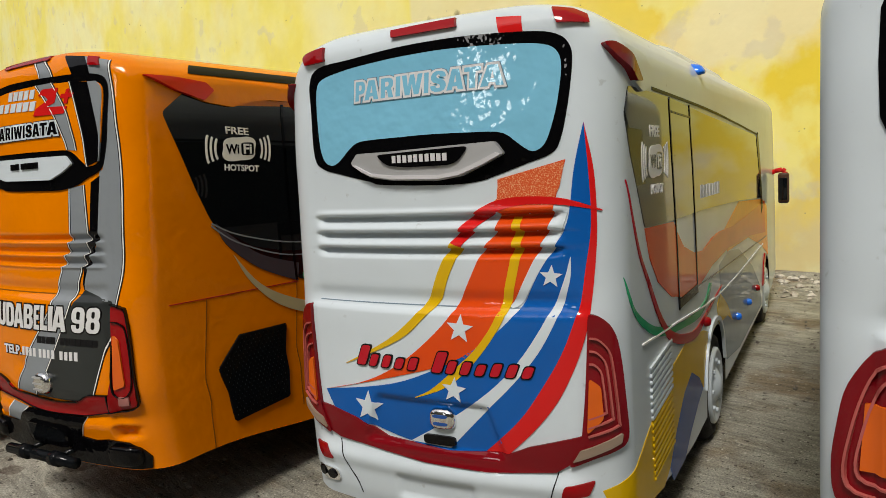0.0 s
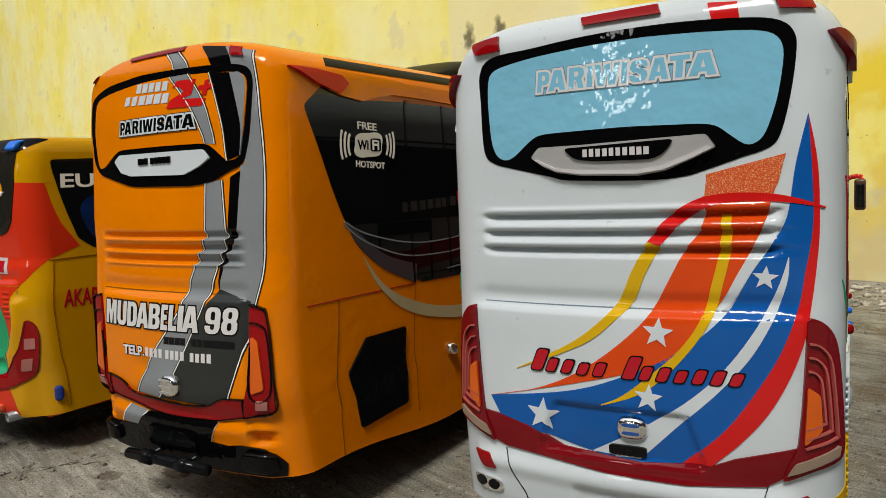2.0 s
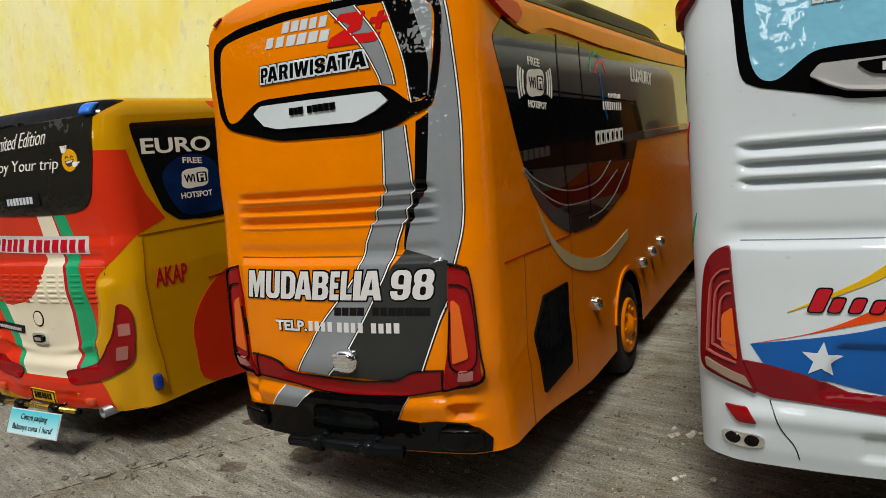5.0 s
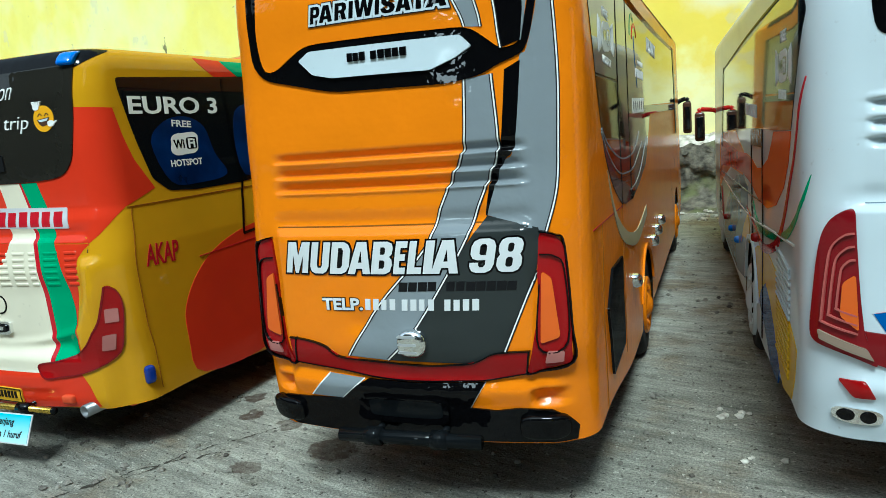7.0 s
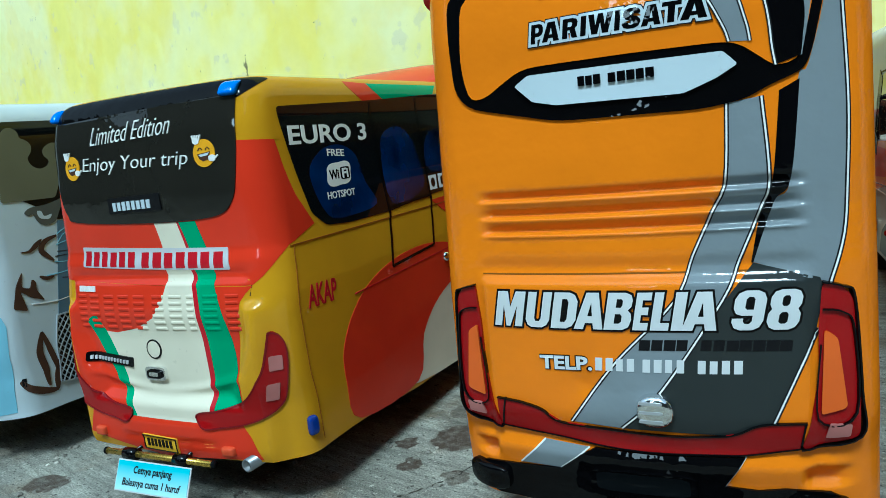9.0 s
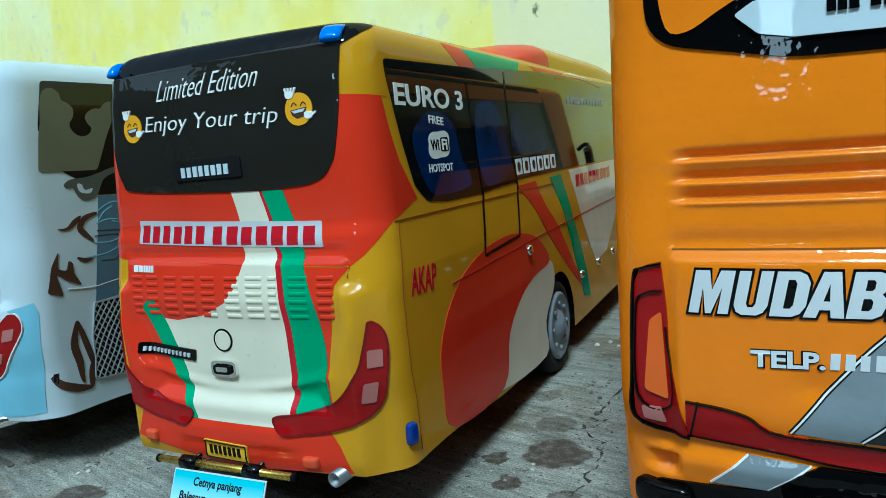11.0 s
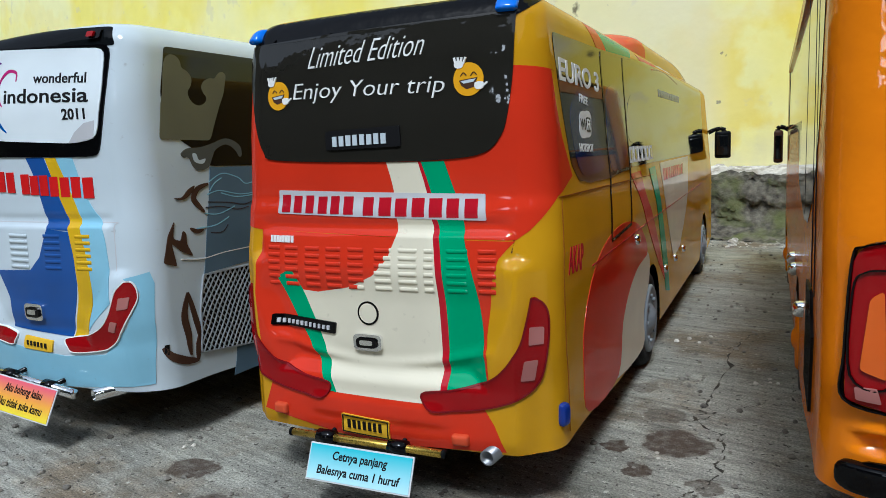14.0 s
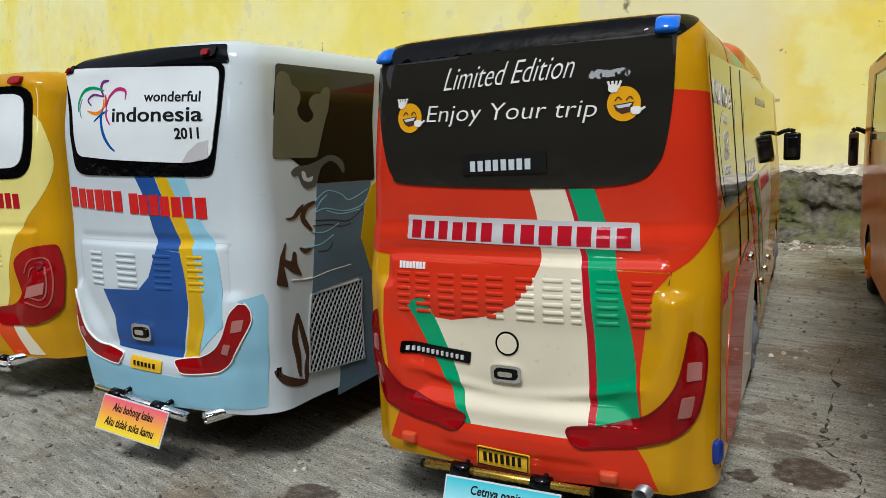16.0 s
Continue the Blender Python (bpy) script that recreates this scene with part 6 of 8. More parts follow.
block_letters(B2, "MUDABELIA98", [(-44.4, -34.6), (-33.6, -25.6), (-24.8, -17), (-17.2, -8.2), (-7.9, 0), (0.7, 5.0), (5.8, 11), (11.7, 14.9), (14.6, 24.2), (27.8, 36), (36.9, 45.1)],
              PRINT_WHITE, (0, 0.42), 96.2, 11.4, 0.20, ((0.62, BLACK_GLOSS),))
bars(B2, 4, BLACK_INK, (0, 0.36), (2.2, 90.0), (16.5, 90.2), 3.2, 0.15, fill=0.9)
bars(B2, 7, BLACK_INK, (0, 0.36), (19.6, 90.2), (43.8, 90.0), 3.2, 0.15, fill=0.9)
words(B2, "TELP.", PRINT_WHITE, (0, 0.40), (-29.3, 83), (-12.2, 83.3), 4.0, outline=BLACK_GLOSS, bold=0.035)
for k, q in ((4, (-11.3, 1.6)), (4, (3.0, 16.0)), (4, (18.6, 31.6))):
    bars(B2, k, PRINT_WHITE, (0, 0.40), (q[0], 83.3), (q[1], 83.4), 3.9, 0.06, fill=0.66)
poly(B2, "lamp_strip", LENS_RED, 1, [(-45.9, 71.4), (-36.9, 70.7), (-30, 69), (-24, 65.2), (-8.8, 64.2), (8.6, 63.3), (23.8, 64.1), (28.9, 65.3), (35.2, 68.3), (46.9, 69), (45, 60.6), (31.1, 58.2), (22.6, 57.8), (4.5, 57.3), (-10.5, 58), (-25, 59.8), (-45.9, 61.4)], thick=1.0)
line(B2, 'strip_seam', BLACK_GLOSS, (2, 1.1), [(-45.9, 71.4), (-36.9, 70.7), (-30, 69), (-24, 65.2), (-8.8, 64.2), (8.6, 63.3), (23.8, 64.1), (28.9, 65.3), (35.2, 68.3), (46.9, 69)], 0.4)
line(B2, 'strip_seam', BLACK_GLOSS, (2, 1.1), [(45, 60.6), (31.1, 58.2), (22.6, 57.8), (4.5, 57.3), (-10.5, 58), (-25, 59.8), (-45.9, 61.4)], 0.4)
line(B2, 'strip_seam', BLACK_GLOSS, (2, 1.1), [(-42.7, 71.6), (-45, 61.4)], 0.55)
line(B2, 'strip_seam', BLACK_GLOSS, (2, 1.1), [(46.5, 69.1), (45, 60.6)], 0.55)
poly(B2, "tail_lamp", LENS_RED, 1, [(51.5, 109), (56, 107.9), (58.6, 104.4), (60.1, 77.9), (59.8, 64.2), (45.1, 60.6), (47.4, 67.8), (50, 82.5), (50.3, 95.8)], thick=1.8, soft=2)
poly(B2, "tail_lamp", LENS_RED, 1, [(51.5, 109), (56, 107.9), (58.6, 104.4), (60.1, 77.9), (59.8, 64.2), (45.1, 60.6), (47.4, 67.8), (50, 82.5), (50.3, 95.8)], thick=1.8, soft=2, mirror=True)
poly(B2, "lamp_amber", LENS_AMBER, (2, 2.0), [(51.7, 95.8), (54.6, 93.6), (56.4, 73.7), (50.4, 71.3)], soft=1.2)
poly(B2, "lamp_amber", LENS_AMBER, (2, 2.0), [(51.7, 95.8), (54.6, 93.6), (56.4, 73.7), (50.4, 71.3)], soft=1.2, mirror=True)
poly(B2, "lamp_clear", LENS_CLEAR, (2, 2.0), [(52.5, 68.7), (57.4, 68.7), (56.9, 64.9), (51.3, 64.2)], soft=0.5)
poly(B2, "lamp_clear", LENS_CLEAR, (2, 2.0), [(52.5, 68.7), (57.4, 68.7), (56.9, 64.9), (51.3, 64.2)], soft=0.5, mirror=True)
line(B2, 'lamp_seam', BLACK_GLOSS, (2, 2.0), [(51.5, 109), (56.4, 107.6), (58.8, 104), (60.1, 77.9), (59.8, 64.2), (45.1, 60.6)], 0.5)
line(B2, 'lamp_seam', BLACK_GLOSS, (2, 2.0), [(51.5, 109), (56.4, 107.6), (58.8, 104), (60.1, 77.9), (59.8, 64.2), (45.1, 60.6)], 0.5, mirror=True)
line(B2, 'lamp_seam', BLACK_GLOSS, (2, 2.0), [(51.4, 101.4), (55.8, 100.7), (58.4, 95.7), (58.6, 71.8), (49.7, 70), (50.8, 91.4)], 0.4)
line(B2, 'lamp_seam', BLACK_GLOSS, (2, 2.0), [(51.4, 101.4), (55.8, 100.7), (58.4, 95.7), (58.6, 71.8), (49.7, 70), (50.8, 91.4)], 0.4, mirror=True)
poly(B2, "bumper_lip", BLACK_WET, 1, [(-61, 37.7), (-60.2, 43.2), (-53.4, 46.6), (-41.8, 47.3), (-25.8, 48.4), (-18.5, 54.4), (-13.6, 57.1), (-10.7, 57), (4.4, 56.6), (22.5, 57.1), (30.3, 57.3), (24.3, 47.6), (33.4, 46.7), (40.6, 47.7), (52.2, 47.2), (57.5, 43.7), (60.5, 40), (59.5, 34.8), (-50, 34.6), (-60, 38)], thick=1.2)
line(B2, 'pinstripe', WHITE_FILM, 2, [(30.5, 57.5), (24.3, 47.6)], 0.5)
poly(B2, "stripe", GREY, 2, [(-30.4, 57.9), (-15.5, 57), (-25.8, 48.4), (-40.2, 48.2)])
line(B2, 'pinstripe', WHITE_FILM, 3, [(-30.4, 57.9), (-40.2, 48.2)], 0.5)
line(B2, 'pinstripe', WHITE_FILM, 3, [(-15.5, 57), (-25.8, 48.4)], 0.5)
poly(B2, "roof_lamp", LENS_RED, 1, [(-23.3, 218.3), (-33.6, 222), (9.9, 219.5), (13.9, 219.3), (15.6, 216.9), (-21, 216.6)], thick=1.5)
poly(B2, "roof_lamp", LENS_RED, 1, [(42.6, 215.5), (48.3, 214.5), (50.4, 210.5), (44, 211.4)], thick=1.5)
poly(B2, "roof_lamp", LENS_RED, 1, [(-62.9, 213.9), (-58.9, 217), (-48.4, 212.8), (-51.9, 210.2)], thick=1.5)
poly(B2, "side_window", GLASS_DARK, 1, [(90.2, 199.8), (116.4, 194.1), (147.3, 195), (285.7, 193.4), (332.8, 163.7), (272.9, 112.9), (230.8, 105), (198.7, 101.2), (165.1, 102.9), (131.8, 114.5), (110.6, 129), (102, 141), (94, 155.8), (83.9, 176.8), (77.9, 190.1)], soft=2)
band(B2, "stripe", BEIGE, 2, [(114.8, 122.7), (131, 106.9), (151.6, 96.1), (182, 87.1), (218.6, 83.3), (268.5, 88.6)], [(114.8, 122.7), (125.9, 107.8), (145.2, 92.8), (174.5, 82.5), (217.4, 76.2), (267.4, 82.8)])
band(B2, "stripe", GREY_DARK, 2, [(104.5, 139.5), (113.5, 132.3), (132.4, 120.9), (160.1, 112.7)], [(104.5, 139.5), (110.5, 128.3), (131.8, 114), (159, 103.4)])
for arc in ([(102.5, 139.1), (117.6, 132.4), (147.5, 125.5), (176.2, 122.9), (210.3, 124.1), (236.3, 132.6)], [(102.2, 137.9), (116.8, 128.8), (146.1, 119.2), (174.6, 116.2), (208.5, 116.5), (250.4, 126.2)],
            [(190, 106.6), (216, 107.5), (244, 113.5), (278, 128)]):
    line(B2, "window_arc", GREY, 3, arc, 0.7)
words(B2, "FREE", WHITE_FILM, 3, (113, 181), (127.5, 180.3), 3.3)
words(B2, "HOTSPOT", WHITE_FILM, 3, (111.3, 163.6), (133.4, 162.2), 2.9)
for far in (False, True):
    poly(B2, "eave", ORANGE, 1, [(72, 206), (94.5, 207.1), (122.2, 205.3), (164.9, 203.6), (228.4, 202), (364, 200), (560, 199.5), (560, 194), (364, 193.5), (226.9, 195), (163.7, 197.4), (140, 197.8), (129, 196.4), (116.9, 193.4), (101.7, 195), (86, 199.3)], thick=2.2, soft=1.5, mirror=far)
    poly(B2, "wing", RED, (2, 1.4), [(68.1, 205.6), (84, 205.4), (100, 204), (105, 200.6), (99.5, 195.8), (83.9, 199.6), (75, 203)], thick=1.4, soft=1, mirror=far)
line(B2, "lid_line", GAP, (1, 0.02), [(-48.5, 112.6), (0, 112.8), (48.5, 112.6)], 0.45)
knob = pillow(B2, "emblem", CHROME, 6.2, 71.8, 11.4, 10.4, 3.4, 0.3, 2.3, 2.6, label="round chromed lid knob")
for dz in (-2.6, 0.2, 3.0):
    poly(B2, "badge_rib", SILVER, (2, 3.25), oval(5.2, 71.8 + dz, 7.0, 0.9, power=4), thick=0.5, parent=knob)
for sx in (1, -1):
    pillow(B2, "fog_lamp", BLACK_WET, 49.5 if sx > 0 else -53, 41, 16.5, 9.6, 2.6, 1.3, 3.4, 2.4)
poly(B2, "plate_recess", BLACK_WET, (2, 1.9), oval(0.5, 46, 32.5, 10, power=6), thick=0.8)
poly(B2, "plate_recess", BLACK_SATIN, (2, 2.0), oval(0.5, 46.8, 28.5, 6.8, power=6), thick=0.8)
under_bar(B2, -0.024, 0.030, 0.175, 0.0375, 0.0385, 0.0025, BLACK_SATIN, BLACK_SATIN, 1.35, 0.5)
lattice(B2, "vent", [(147, 82), (142, 44.7), (105.8, 43.3), (102.9, 70.4), (116, 83.1)], BLACK_SATIN, 2.3, 1.55, label="black perforated engine vent", back=GREY)
line(B2, "panel_gap", RED_DEEP, 1, [(77, 105.6), (158.9, 103.1)], 0.35)
line(B2, "panel_gap", GAP, 1, [(97.7, 104.6), (94, 70), (91, 34)], 0.45)
line(B2, "panel_gap", GAP, 1, [(158, 103), (155, 70), (152, 36)], 0.4)
wifi_mark(B2, 121, 173.6, 41, WHITE_FILM)
line(B2, "window_post", BLACK_GLOSS, 3, [(151, 196), (153, 150), (158, 104)], 1.6)
line(B2, "window_post", BLACK_GLOSS, 3, [(186, 195), (190, 150), (194, 104)], 1.6)
for k in range(6):
    poly(B2, "pictogram", WHITE_FILM, 3, [(209 + 10 * k, 142.5), (217 + 10 * k, 142.5), (217 + 10 * k, 150), (209 + 10 * k, 150)])
    poly(B2, "pictogram", GLASS_DARK, 4, oval(213 + 10 * k, 146.2, 4.2, 5, power=3 if k % 2 else 2))
for m, q in ((GREEN, [(203, 181), (206, 188), (213, 191), (220, 189)]), (RED, [(212, 180), (218, 186), (228, 186.5), (234, 182)]), (BLUE, [(221, 181), (226, 168), (234, 156)])):
    line(B2, "logo_stroke", m, 3, q, 2.0)
bars(B2, 9, WHITE_FILM, 3, (226, 161), (268, 160), 4.6, fill=0.5)
bars(B2, 9, WHITE_FILM, 3, (238, 167.5), (266, 167), 2.6, fill=0.5)
words(B2, "LUXURY", WHITE_FILM, 3, (294, 178.2), (357, 176.5), 8.0, bold=0.03)
for sx in (1, -1):
    line(B2, "roof_rail", BLACK_SATIN, 2, [(sx * 92, 210.4), (sx * 187, 209.6), (sx * 560, 207)], 5.0)
for far in (False, True):
    k = -1 if far else 1
    line(B2, "window_pillar", BLACK_GLOSS, 3, [(k * 560, 197), (k * 578, 160), (k * 592, 118)], 14)
    poly(B2, "side_window", GLASS_DARK, 0, [(270, 195), (560, 194), (588, 146), (300, 146), (270, 128)], mirror=far)
    poly(B2, "window_strip", GREY_DARK, 2, [(262, 146), (590, 144), (590, 139), (262, 141)], mirror=far)
poly(B2, "side_window", GLASS_DARK, 1, [(90.2, 199.8), (116.4, 194.1), (147.3, 195), (285.7, 193.4), (332.8, 163.7), (272.9, 112.9), (230.8, 105), (198.7, 101.2), (165.1, 102.9), (131.8, 114.5), (110.6, 129), (102, 141), (94, 155.8), (83.9, 176.8), (77.9, 190.1)], soft=2, mirror=True)
for s, z in ((187.5, 61.8), (296, 62), (326, 64), (356, 66)):
    stud(B2, s, z, 4.0, CHROME, 4.5, label="round chromed side marker")
for sx in (1, -1):
    for y in B2["wheels"]:
        wheel(B2, y, sx, ORANGE, hub_r=0.56)
    mirror_arm(B2, sx, 0.815, 0.128, BLACK_SATIN, w=0.009, tall=0.034, reach=0.008, shell=BROWN)
line(B2, "panel_gap", BLACK_INK, 2, [(112, 196), (110, 140), (106, 84)], 1.2, mirror=True)
line(B2, "panel_gap", BLACK_INK, 2, [(128, 196), (127, 140), (125, 84)], 1.6, mirror=True)
line(B2, "panel_gap", BLACK_INK, 2, [(186, 195), (190, 150), (194, 104)], 2.0, mirror=True)
lattice(B2, "vent", [(-116, 83.1), (-102.9, 70.4), (-105.8, 43.3), (-142, 44.7), (-147, 82)], BLACK_SATIN, 2.3, 1.55, label="black perforated engine vent", back=GREY)
for s, z in ((-187.5, 61.8), (-296, 62), (-326, 64)):
    stud(B2, s, z, 4.0, CHROME, 4.5, label="round chromed side marker")
line(B2, "arch_lip", ORANGE, 3, [(259 + 36 * math.cos(a), 30 + 36 * math.sin(a)) for a in [0.25 + 0.22 * k for k in range(13)]], 2.2, thick=0.7)
roof_pod(B2, "roof_unit", 0.36, 0.66, 0.050, 0.012, BLACK_SATIN)

# ---- red and yellow coach ----
coach("model_bus", B3, OCHRE, "red and yellow model intercity coach with green stripes")
poly(B3, "roof_trim", BLACK_WET, 1, [(-62.5, 189.0), (-57, 191.6), (-28.4, 192.3), (16.7, 192.3), (60, 192.3), (68.6, 191.6), (55.9, 183.7), (18.6, 182.6), (-25.5, 182.6), (-61.9, 182.1)], soft=2)
poly(B3, "rear_window", GLASS_BLACK, 1, [(-61.9, 181.9), (-61.9, 182.5), (-25.5, 182.6), (4.7, 182.9), (31.5, 183.4), (55.1, 184.5), (55.7, 184.1), (55.3, 166.1), (53.3, 149.5), (50.6, 142.1), (44.2, 136.5), (28.8, 134.7), (-2.5, 134.7), (-46.5, 136.6), (-53.1, 140.3), (-56.1, 149.4), (-59.4, 165.2)], smooth=True, thick=0.9)
poly(B3, "livery", RED_WARM, 0, [(-64.9, 168), (55.8, 166.4), (75.8, 165), (72, 165.2), (76.1, 153.6), (81.7, 140.8), (92.1, 126.5), (72.7, 120.2), (60.7, 108.8), (55.9, 105.5), (-55.4, 108.4), (-67.8, 109.6)])
poly(B3, "livery", RED_WARM, 0, [(-55.4, 108.4), (55.6, 105.1), (50.2, 99), (47.6, 90.2), (45.6, 71.9), (46.6, 51.5), (30.4, 46.5), (-16.4, 43.9), (-28.6, 46.5), (-46.9, 52.0), (-54.2, 61.5), (-55.8, 82.9)])
poly(B3, "livery", RED_WARM, 0, [(-55.6, 33.3), (-50.5, 45.8), (-21.3, 44.8), (20.4, 45.7), (24.1, 42.2), (44.3, 44.7), (48.1, 38.3), (52, 28.2), (-5.1, 25.6)])
band(B3, "stripe", CREAM, 1, [(5.6, 134.4), (8.1, 124.9), (9.8, 112.7), (10.1, 106.2)], [(18.8, 134.2), (21.5, 124.9), (24.1, 113), (25.8, 105.1)])
poly(B3, "stripe", CREAM, 1, [(10.1, 106.6), (26, 105.1), (27.5, 80.9), (28.3, 49.9), (24.1, 44.4), (-17.6, 44.9), (-23.1, 55.9), (-29.5, 71.6), (-35.2, 84.7), (-26.3, 84.1), (-11.7, 86.6), (-0.1, 91.7), (6.4, 98.3)])
band(B3, "stripe", RED_DEEP, 2, [(18.8, 134.2), (21.5, 124.9), (24.1, 113), (25.4, 105.1), (26.6, 89.1), (27.4, 70.5), (27.9, 49.8)], [(20, 134.2), (23.1, 124.9), (26.1, 113.1), (27.8, 105.2), (29.2, 89.3), (30.2, 70.7), (30.4, 50.1)])
band(B3, "stripe", GREEN, 2, [(20, 134.2), (23.1, 124.9), (26.1, 113.1), (27.8, 105.2), (29.2, 89.3), (30.2, 70.7), (30.6, 46.6)], [(29.2, 134.1), (32.6, 123.9), (35.8, 115.2), (37.9, 103.5), (41.3, 89.9), (43.7, 73.8), (46.2, 51.5)])
poly(B3, "stripe", GREEN, 2, [(-46.4, 89.6), (-38.8, 93.1), (-33.9, 84.9), (-27, 69.5), (-21.8, 56.1), (-17.6, 44.9), (-20.8, 45.2), (-27.9, 57.7), (-36, 70.9)])
bars(B3, 6, RED_DEEP, 4, (-44.2, 115.6), (-7.6, 114.6), 7.0, fill=0.70)
bars(B3, 7, RED_DEEP, 4, (-4.8, 114.4), (44, 113.2), 7.0, fill=0.70)
poly(B3, "name_plate", LABEL_GREY, 3, [(-46.1, 124.5), (44.5, 122), (45.1, 112.4), (-46.3, 115.1)], soft=0.6)
poly(B3, "tail_lamp", LENS_RED, 1, [(61.6, 85.2), (65.1, 83.4), (67.2, 78.6), (67, 69.6), (64.8, 58.1), (61, 51.5), (54.6, 47.7), (44.8, 44.7), (34.4, 43.1), (24.1, 42.4), (20.4, 48.3), (32.2, 50.5), (44.9, 54.3), (52.3, 59.6), (57.8, 67.6), (60.1, 76.5)], smooth=True, thick=0.9)
poly(B3, "tail_lamp", LENS_RED, 1, [(61.6, 85.2), (65.1, 83.4), (67.2, 78.6), (67, 69.6), (64.8, 58.1), (61, 51.5), (54.6, 47.7), (44.8, 44.7), (34.4, 43.1), (24.1, 42.4), (20.4, 48.3), (32.2, 50.5), (44.9, 54.3), (52.3, 59.6), (57.8, 67.6), (60.1, 76.5)], smooth=True, thick=0.9, mirror=True)
line(B3, 'lamp_seam', LENS_DARK, (2, 0.9), [(61.6, 85.2), (65.1, 83.4), (67.2, 78.6), (67, 69.6), (64.8, 58.1), (61, 51.5), (54.6, 47.7), (44.8, 44.7), (34.4, 43.1), (24.1, 42.4), (20.4, 48.3), (32.2, 50.5), (44.9, 54.3), (52.3, 59.6), (57.8, 67.6), (60.1, 76.5), (61.6, 85.2)], 0.6)
line(B3, 'lamp_seam', LENS_DARK, (2, 0.9), [(61.6, 85.2), (65.1, 83.4), (67.2, 78.6), (67, 69.6), (64.8, 58.1), (61, 51.5), (54.6, 47.7), (44.8, 44.7), (34.4, 43.1), (24.1, 42.4), (20.4, 48.3), (32.2, 50.5), (44.9, 54.3), (52.3, 59.6), (57.8, 67.6), (60.1, 76.5), (61.6, 85.2)], 0.6, mirror=True)
poly(B3, "lamp_clear", LENS_CLEAR, (2, 1.1), [(60.9, 74.9), (65.4, 74.6), (65.1, 68.4), (60.6, 68.5)], soft=0.5)
poly(B3, "lamp_clear", LENS_CLEAR, (2, 1.1), [(60.9, 74.9), (65.4, 74.6), (65.1, 68.4), (60.6, 68.5)], soft=0.5, mirror=True)
poly(B3, "lamp_clear", LENS_CLEAR, (2, 1.1), [(59.3, 62.8), (63.1, 62.7), (61.8, 55.3), (58, 55.6)], soft=0.5)
poly(B3, "lamp_clear", LENS_CLEAR, (2, 1.1), [(59.3, 62.8), (63.1, 62.7), (61.8, 55.3), (58, 55.6)], soft=0.5, mirror=True)
poly(B3, "number_plate", PLATE_YELLOW, 2, [(-15, 37.2), (6.2, 35.9), (5.6, 27.9), (-15.8, 28.9)], thick=1.0, soft=0.8)
bars(B3, "7", BLACK_INK, (3, 1.2), (-12.5, 31.3), (3.8, 30.8), 3.5, fill=0.5)
poly(B3, "name_plate", BLACK_GLOSS, 4, [(-48.5, 74.2), (-18.2, 72.1), (-18.9, 67.5), (-48.7, 69.9)], thick=0.8, soft=0.6)
bars(B3, "12", LABEL_GREY, (5, 1.3), (-46.4, 70.8), (-20.3, 68.9), 1.7, fill=0.5)
bars(B3, "8", WHITE_FILM, 4, (-49.2, 103.7), (-36.8, 103.6), 2.7)
poly(B3, "name_plate", BLACK_INK, (2, 0.95), [(-20.3, 147), (12.4, 147.8), (12.7, 140.2), (-20.3, 139.8)], thick=0.4, soft=0.6)
bars(B3, 8, WHITE, (3, 1.6), (-17, 141), (7.7, 141.5), 4.0, fill=0.66)
words(B3, "Limited Edition", WHITE_FILM, (2, 1.0), (-28.1, 171.4), (21.4, 172.6), 8.5, slant=0.3, bold=-0.012)
words(B3, "Enjoy Your trip", WHITE_FILM, (2, 1.0), (-35.9, 160.2), (29.9, 158.8), 6.2, slant=0.22, bold=-0.012)
poly(B3, "side_window", GLASS_DARK, 1, [(74.9, 179.1), (154.1, 181.1), (275.5, 186.4), (404.8, 187.7), (620, 190.5), (620, 171.3), (620, 127.7), (597.1, 126.3), (333.5, 125.8), (215.9, 125.3), (159.6, 122.2), (120.7, 122.4), (101.5, 124.1), (91.6, 130.9), (80.2, 161.4)], soft=2)
poly(B3, "stripe", RED_WARM, 1, [(110.4, 27.7), (102.1, 47.3), (104.8, 65.2), (117.6, 80.7), (137.9, 91.6), (168.1, 97.7), (203.2, 97.7), (238.2, 90.6), (259.7, 74), (228.1, 69.9), (202.7, 61.8), (182.8, 48.5), (170.5, 25)], smooth=True)
poly(B3, "stripe", CREAM, 0, [(154.7, 27.2), (168.5, 51.9), (187.2, 64.8), (210.9, 75.1), (259.7, 74), (266.9, 59.4), (244.9, 40.2), (241.2, 19.8)], smooth=True)
band(B3, "stripe", RED_WARM, 1, [(209.9, 121.7), (235, 108.4), (264.9, 86.6), (311.5, 55.3)], [(241.5, 122.2), (258.5, 106.7), (288, 87.4), (340.3, 38.7)])
band(B3, "stripe", GREEN, 2, [(270.5, 122.3), (297.4, 96.9), (318.1, 65.6), (335.7, 35.6)], [(293.8, 122.8), (316.2, 95.2), (340.2, 62.4), (353.6, 32.2)])
band(B3, "stripe", CREAM, 1, [(314.6, 124.2), (341.5, 89.2), (375.3, 53)], [(474, 124.7), (460.2, 87.3), (412.4, 56.2)])
words(B3, "EURO 3", WHITE_FILM, 3, (81.7, 162.4), (146.4, 161.3), 8.0)
words(B3, "FREE", WHITE_FILM, 3, (109.4, 155.4), (123.8, 154.3), 3.2)
words(B3, "HOTSPOT", WHITE_FILM, 3, (105.4, 135.4), (128.9, 134.9), 3.2)
words(B3, "AKAP", RED_DEEP, (0, 0.18), (82.9, 90.7), (105, 89.6), 9.8)
